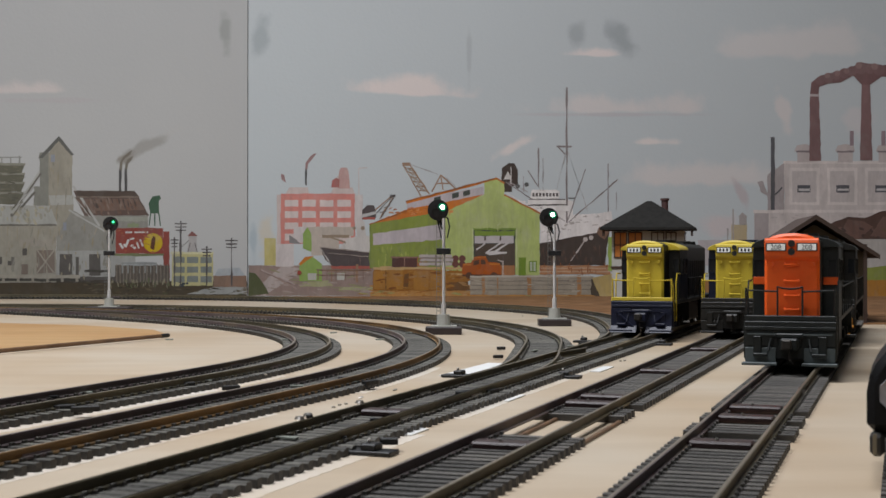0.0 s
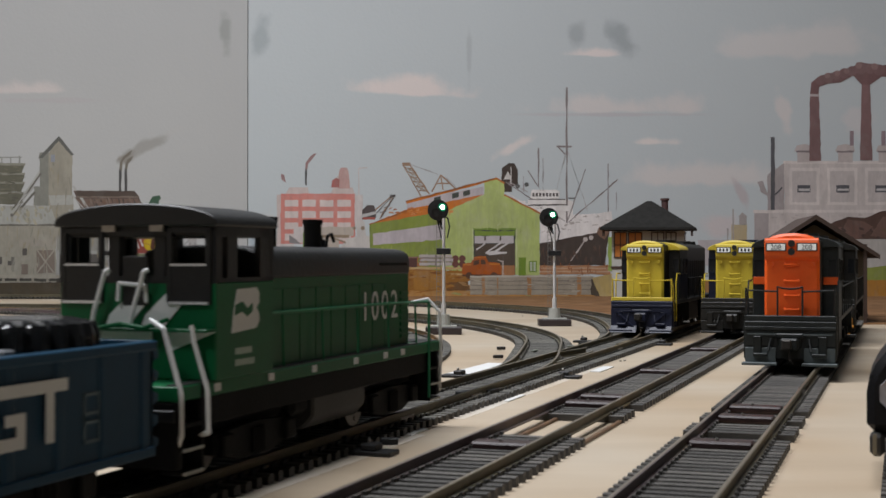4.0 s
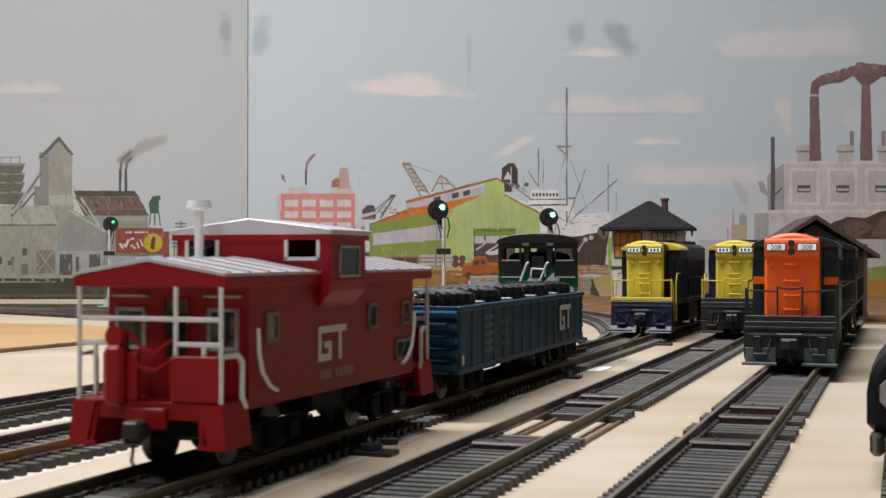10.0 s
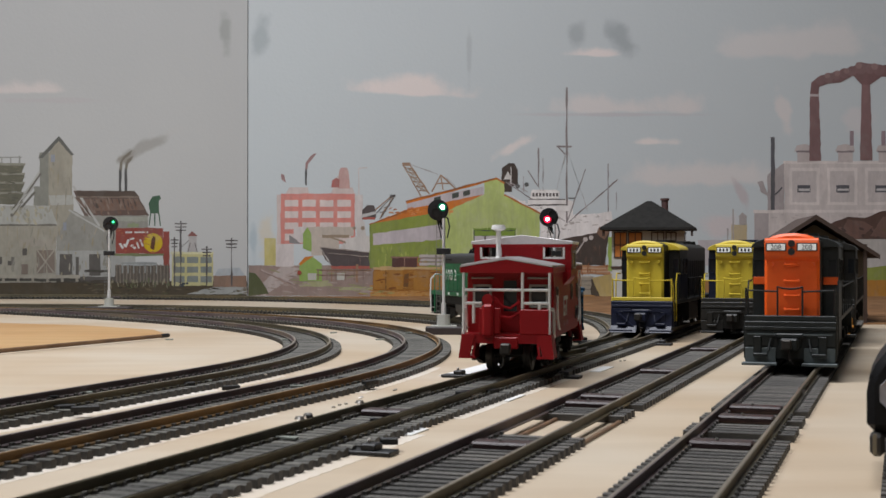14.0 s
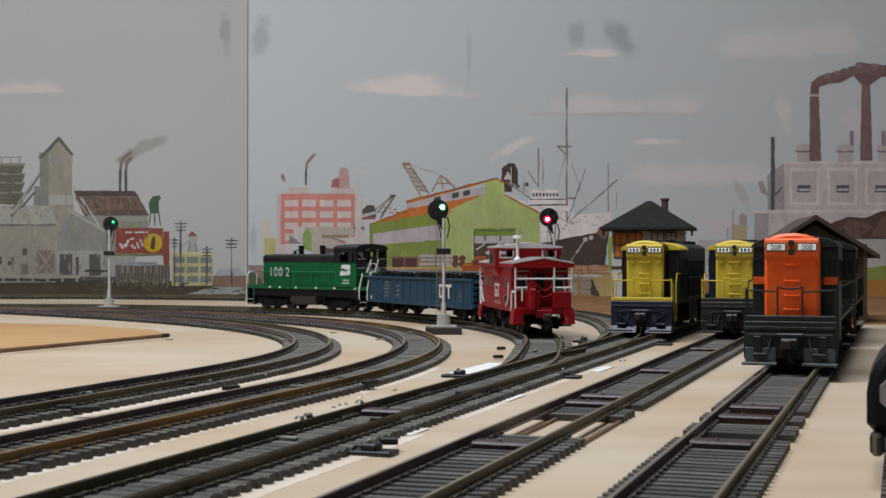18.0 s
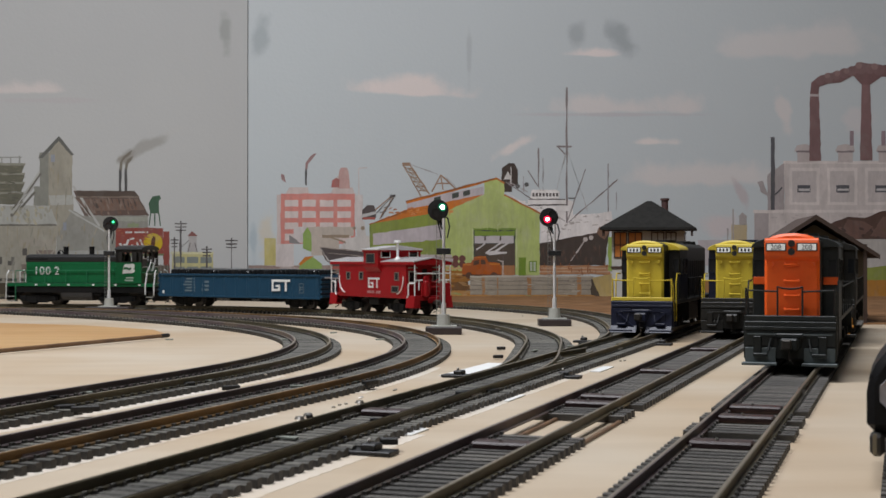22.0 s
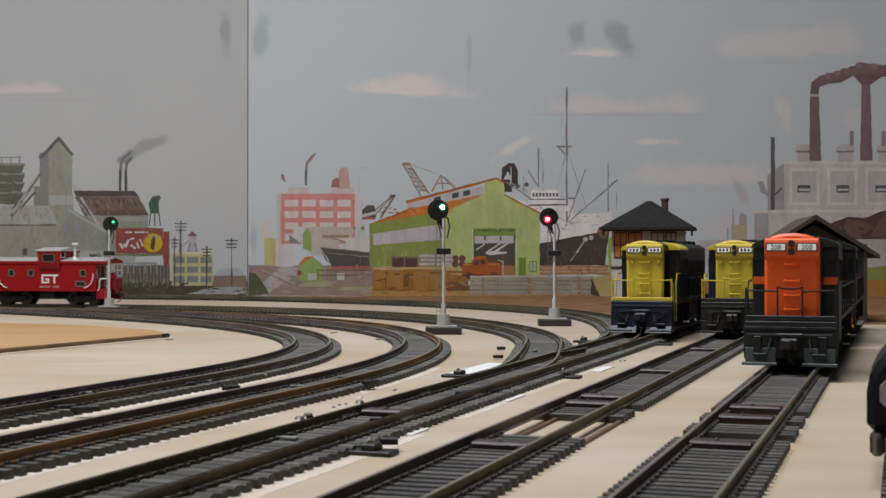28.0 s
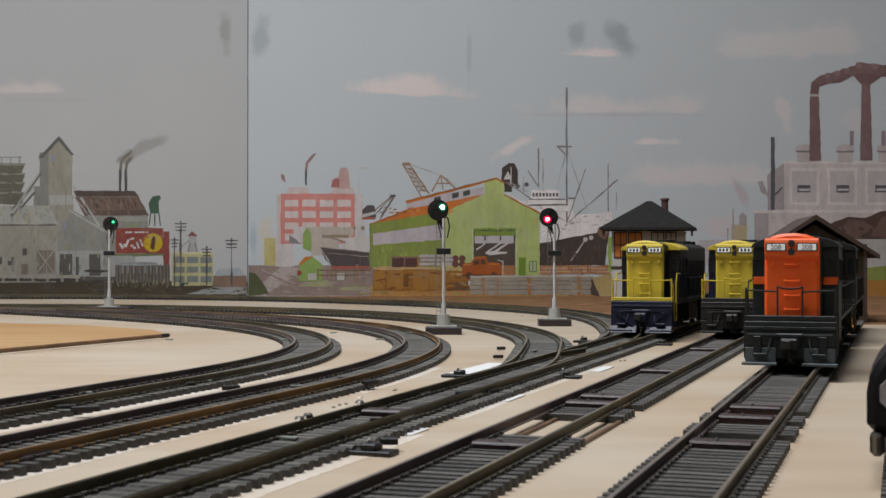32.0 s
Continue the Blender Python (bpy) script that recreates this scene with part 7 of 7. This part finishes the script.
drawn(P, "painted_lattice", [((0.34, 0.25, 0.18), [("s", 716 + 5 * i, 296 + 8.4 * i, 735 + 5 * i, 305 + 8.4 * i, 1) for i in range(5)] + [("s", 729 + 5 * i, 296 + 8.4 * i, 722 + 5 * i, 305 + 8.4 * i, 1) for i in range(5)]),
                             ((0.1, 0.09, 0.09), [("s", 666, 378, 694, 348, 1.2), ("s", 674, 386, 697, 350, 1.2), ("s", 672, 376, 684, 374, 1), ("s", 680, 368, 690, 364, 1), ("r", 690, 700, 345, 349)])])
drawn(P, "painted_railing", [((0.24, 0.17, 0.14), [("r", 560, 656, 477, 478.4), ("r", 560, 656, 486, 487.2)] + [("r", 562 + 16 * i, 563.6 + 16 * i, 476, 496) for i in range(6)]),
                             ((0.3, 0.08, 0.06), [("d", 530, 483, 4)]), ((0.45, 0.38, 0.36), [("s", 462, 478, 522, 504, 2)])])
drawn(P, "painted_shed_trim", [((0.2, 0.25, 0.08), [("r", 654, 657, 397, 475), ("r", 785, 788, 374, 478)]), ((0.55, 0.6, 0.35), [("r", 836, 838, 405, 460), ("r", 913, 915, 405, 474), ("s", 880, 400, 886, 394, 1.5)]),
                               ((0.3, 0.13, 0.06), [("s", 653, 398, 720, 373, 1.6), ("s", 718, 357, 876, 316, 1.6)])])
drawn(P, "painted_far_masts", [((0.36, 0.34, 0.35), [("r", 960, 961.4, 280, 338), ("r", 1075, 1076.6, 290, 372), ("r", 1090, 1091, 340, 372), ("r", 926, 927.2, 312, 340)])])
P = PANEL_R
for col, n in (((0.45, 0.3, 0.16), 60), ((0.3, 0.14, 0.05), 60), ((0.34, 0.32, 0.15), 40)):
    dabs(P, "painted_quay", "painted_earth", 640, 1090, 512, 526, col, n, 9.0, 0.9)
for col, n in (((0.34, 0.18, 0.065), 40), ((0.2, 0.085, 0.03), 34), ((0.33, 0.2, 0.1), 20)):
    dabs(P, "painted_crates", "painted_planks", 664, 828, 480, 511, col, n, 6.0, 1.6)
for col, n in (((0.41, 0.37, 0.31), 40), ((0.28, 0.245, 0.2), 40)):
    dabs(P, "painted_wall", "painted_planks", 834, 1046, 491, 520, col, n, 9.0, 0.8)
    dabs(P, "painted_crates", "painted_planks", 742, 798, 452, 472, col, n // 2, 6.0, 1.0)
for col, n in (((0.46, 0.53, 0.24), 50), ((0.43, 0.5, 0.215), 50)):
    dabs(P, "painted_transit_shed", "painted_siding", 792, 952, 385, 404, col, n // 2, 0.9, 8.0)
    dabs(P, "painted_transit_shed", "painted_siding", 790, 834, 390, 470, col, n // 2, 0.9, 10.0)
    dabs(P, "painted_transit_shed", "painted_siding", 914, 952, 385, 452, col, n // 2, 0.9, 9.0)
    dabs(P, "painted_transit_shed", "painted_siding", 860, 890, 332, 400, col, n // 3, 0.9, 8.0)
for col, n in (((0.33, 0.37, 0.12), 40), ((0.2, 0.25, 0.08), 30)):
    dabs(P, "painted_transit_shed", "painted_siding", 660, 782, 438, 470, col, n, 1.4, 6.0)
for col, n in (((0.6, 0.27, 0.12), 40), ((0.42, 0.14, 0.05), 30)):
    dabs(P, "painted_transit_shed", "painted_roof_boards", 690, 800, 368, 380, col, n, 4.0, 0.9, -0.2)
for col, n in (((0.38, 0.32, 0.29), 40), ((0.3, 0.25, 0.21), 24), ((0.28, 0.27, 0.17), 20)):
    dabs(P, "painted_quay", "painted_quay_stains", 480, 655, 476, 520, col, n, 9.0, 1.2)
dabs(P, "painted_liner", "painted_hull_rust", 958, 1068, 438, 466, (0.1, 0.065, 0.05), 36, 1.2, 6.0)
dabs(P, "painted_liner", "painted_deck_gear", 958, 1078, 380, 412, (0.48, 0.44, 0.42), 30, 4.0, 1.2, -0.15)
dabs(P, "painted_liner", "painted_deck_gear", 940, 1010, 366, 384, (0.3, 0.29, 0.29), 16, 2.0, 1.0)
dabs(P, "painted_fence", "painted_fence_marks", 955, 1080, 468, 488, (0.25, 0.11, 0.06), 40, 1.0, 4.0)
for col, n in (((0.16, 0.1, 0.085), 60), ((0.07, 0.045, 0.04), 60), ((0.14, 0.1, 0.07), 40)):
    dabs(P, "painted_coal_pile", "painted_coal", 1400, 1600, 404, 436, col, n, 4.0, 2.2, 0.5)
for col, n in (((0.6, 0.56, 0.54), 30), ((0.5, 0.46, 0.45), 24)):
    dabs(P, "painted_power_plant", "painted_concrete", 1362, 1568, 380, 400, col, n, 5.0, 1.6)

# ---------------------------------------------------------------- movement
HALF = {"engine": 38.0, "gondola": 62.0, "caboose": 32.5}
MIDDLE = {"engine": 175.4, "gondola": 4.5, "caboose": -161.0}


def car_pose(name, t):
    s = travelled(t) + MIDDLE[name]
    xf, yf, hf = on_main(s + HALF[name])
    xb, yb, hb = on_main(s - HALF[name])
    turn = math.degrees(math.atan2(yf - yb, xf - xb))
    return pose((xf + xb) / 2 * MM, (yf + yb) / 2 * MM, RAILTOP * MM, 0, 0, turn), turn, hf, hb


def motions():
    # the added disc slides from the red lens to the green one
    shutter, on_red, on_green = LENS_COVERS["right"]
    walk(shutter, [(0.0, on_red), (13.7, on_red), (13.77, on_red), (13.97, on_green), (14.1, on_green), (32.0, on_green)])
    quarter = [i * 0.2 for i in range(161)]
    fine = [i * 4 / 30 for i in range(241)]
    for name, thing in (("engine", ENGINE), ("gondola", GONDOLA), ("caboose", CABOOSE)):
        walk(thing, [(t, car_pose(name, t)[0]) for t in quarter])
        for tr, x, sets in ROLL[name]:
            rows = []
            for t in quarter[::2]:
                m, turn, hf, hb = car_pose(name, t)
                h = hf if x > 0 else hb
                rows.append((t, pose(x * MM, 0, 0, 0, 0, 90 - math.degrees(h) - turn)))
            walk(tr, rows)
            for w, wx, r in sets:
                walk(w, [(t, Matrix.Translation((wx * MM, 0, r * MM)) @ Matrix.Rotation(travelled(t) / r, 4, "Y")) for t in fine])


motions()
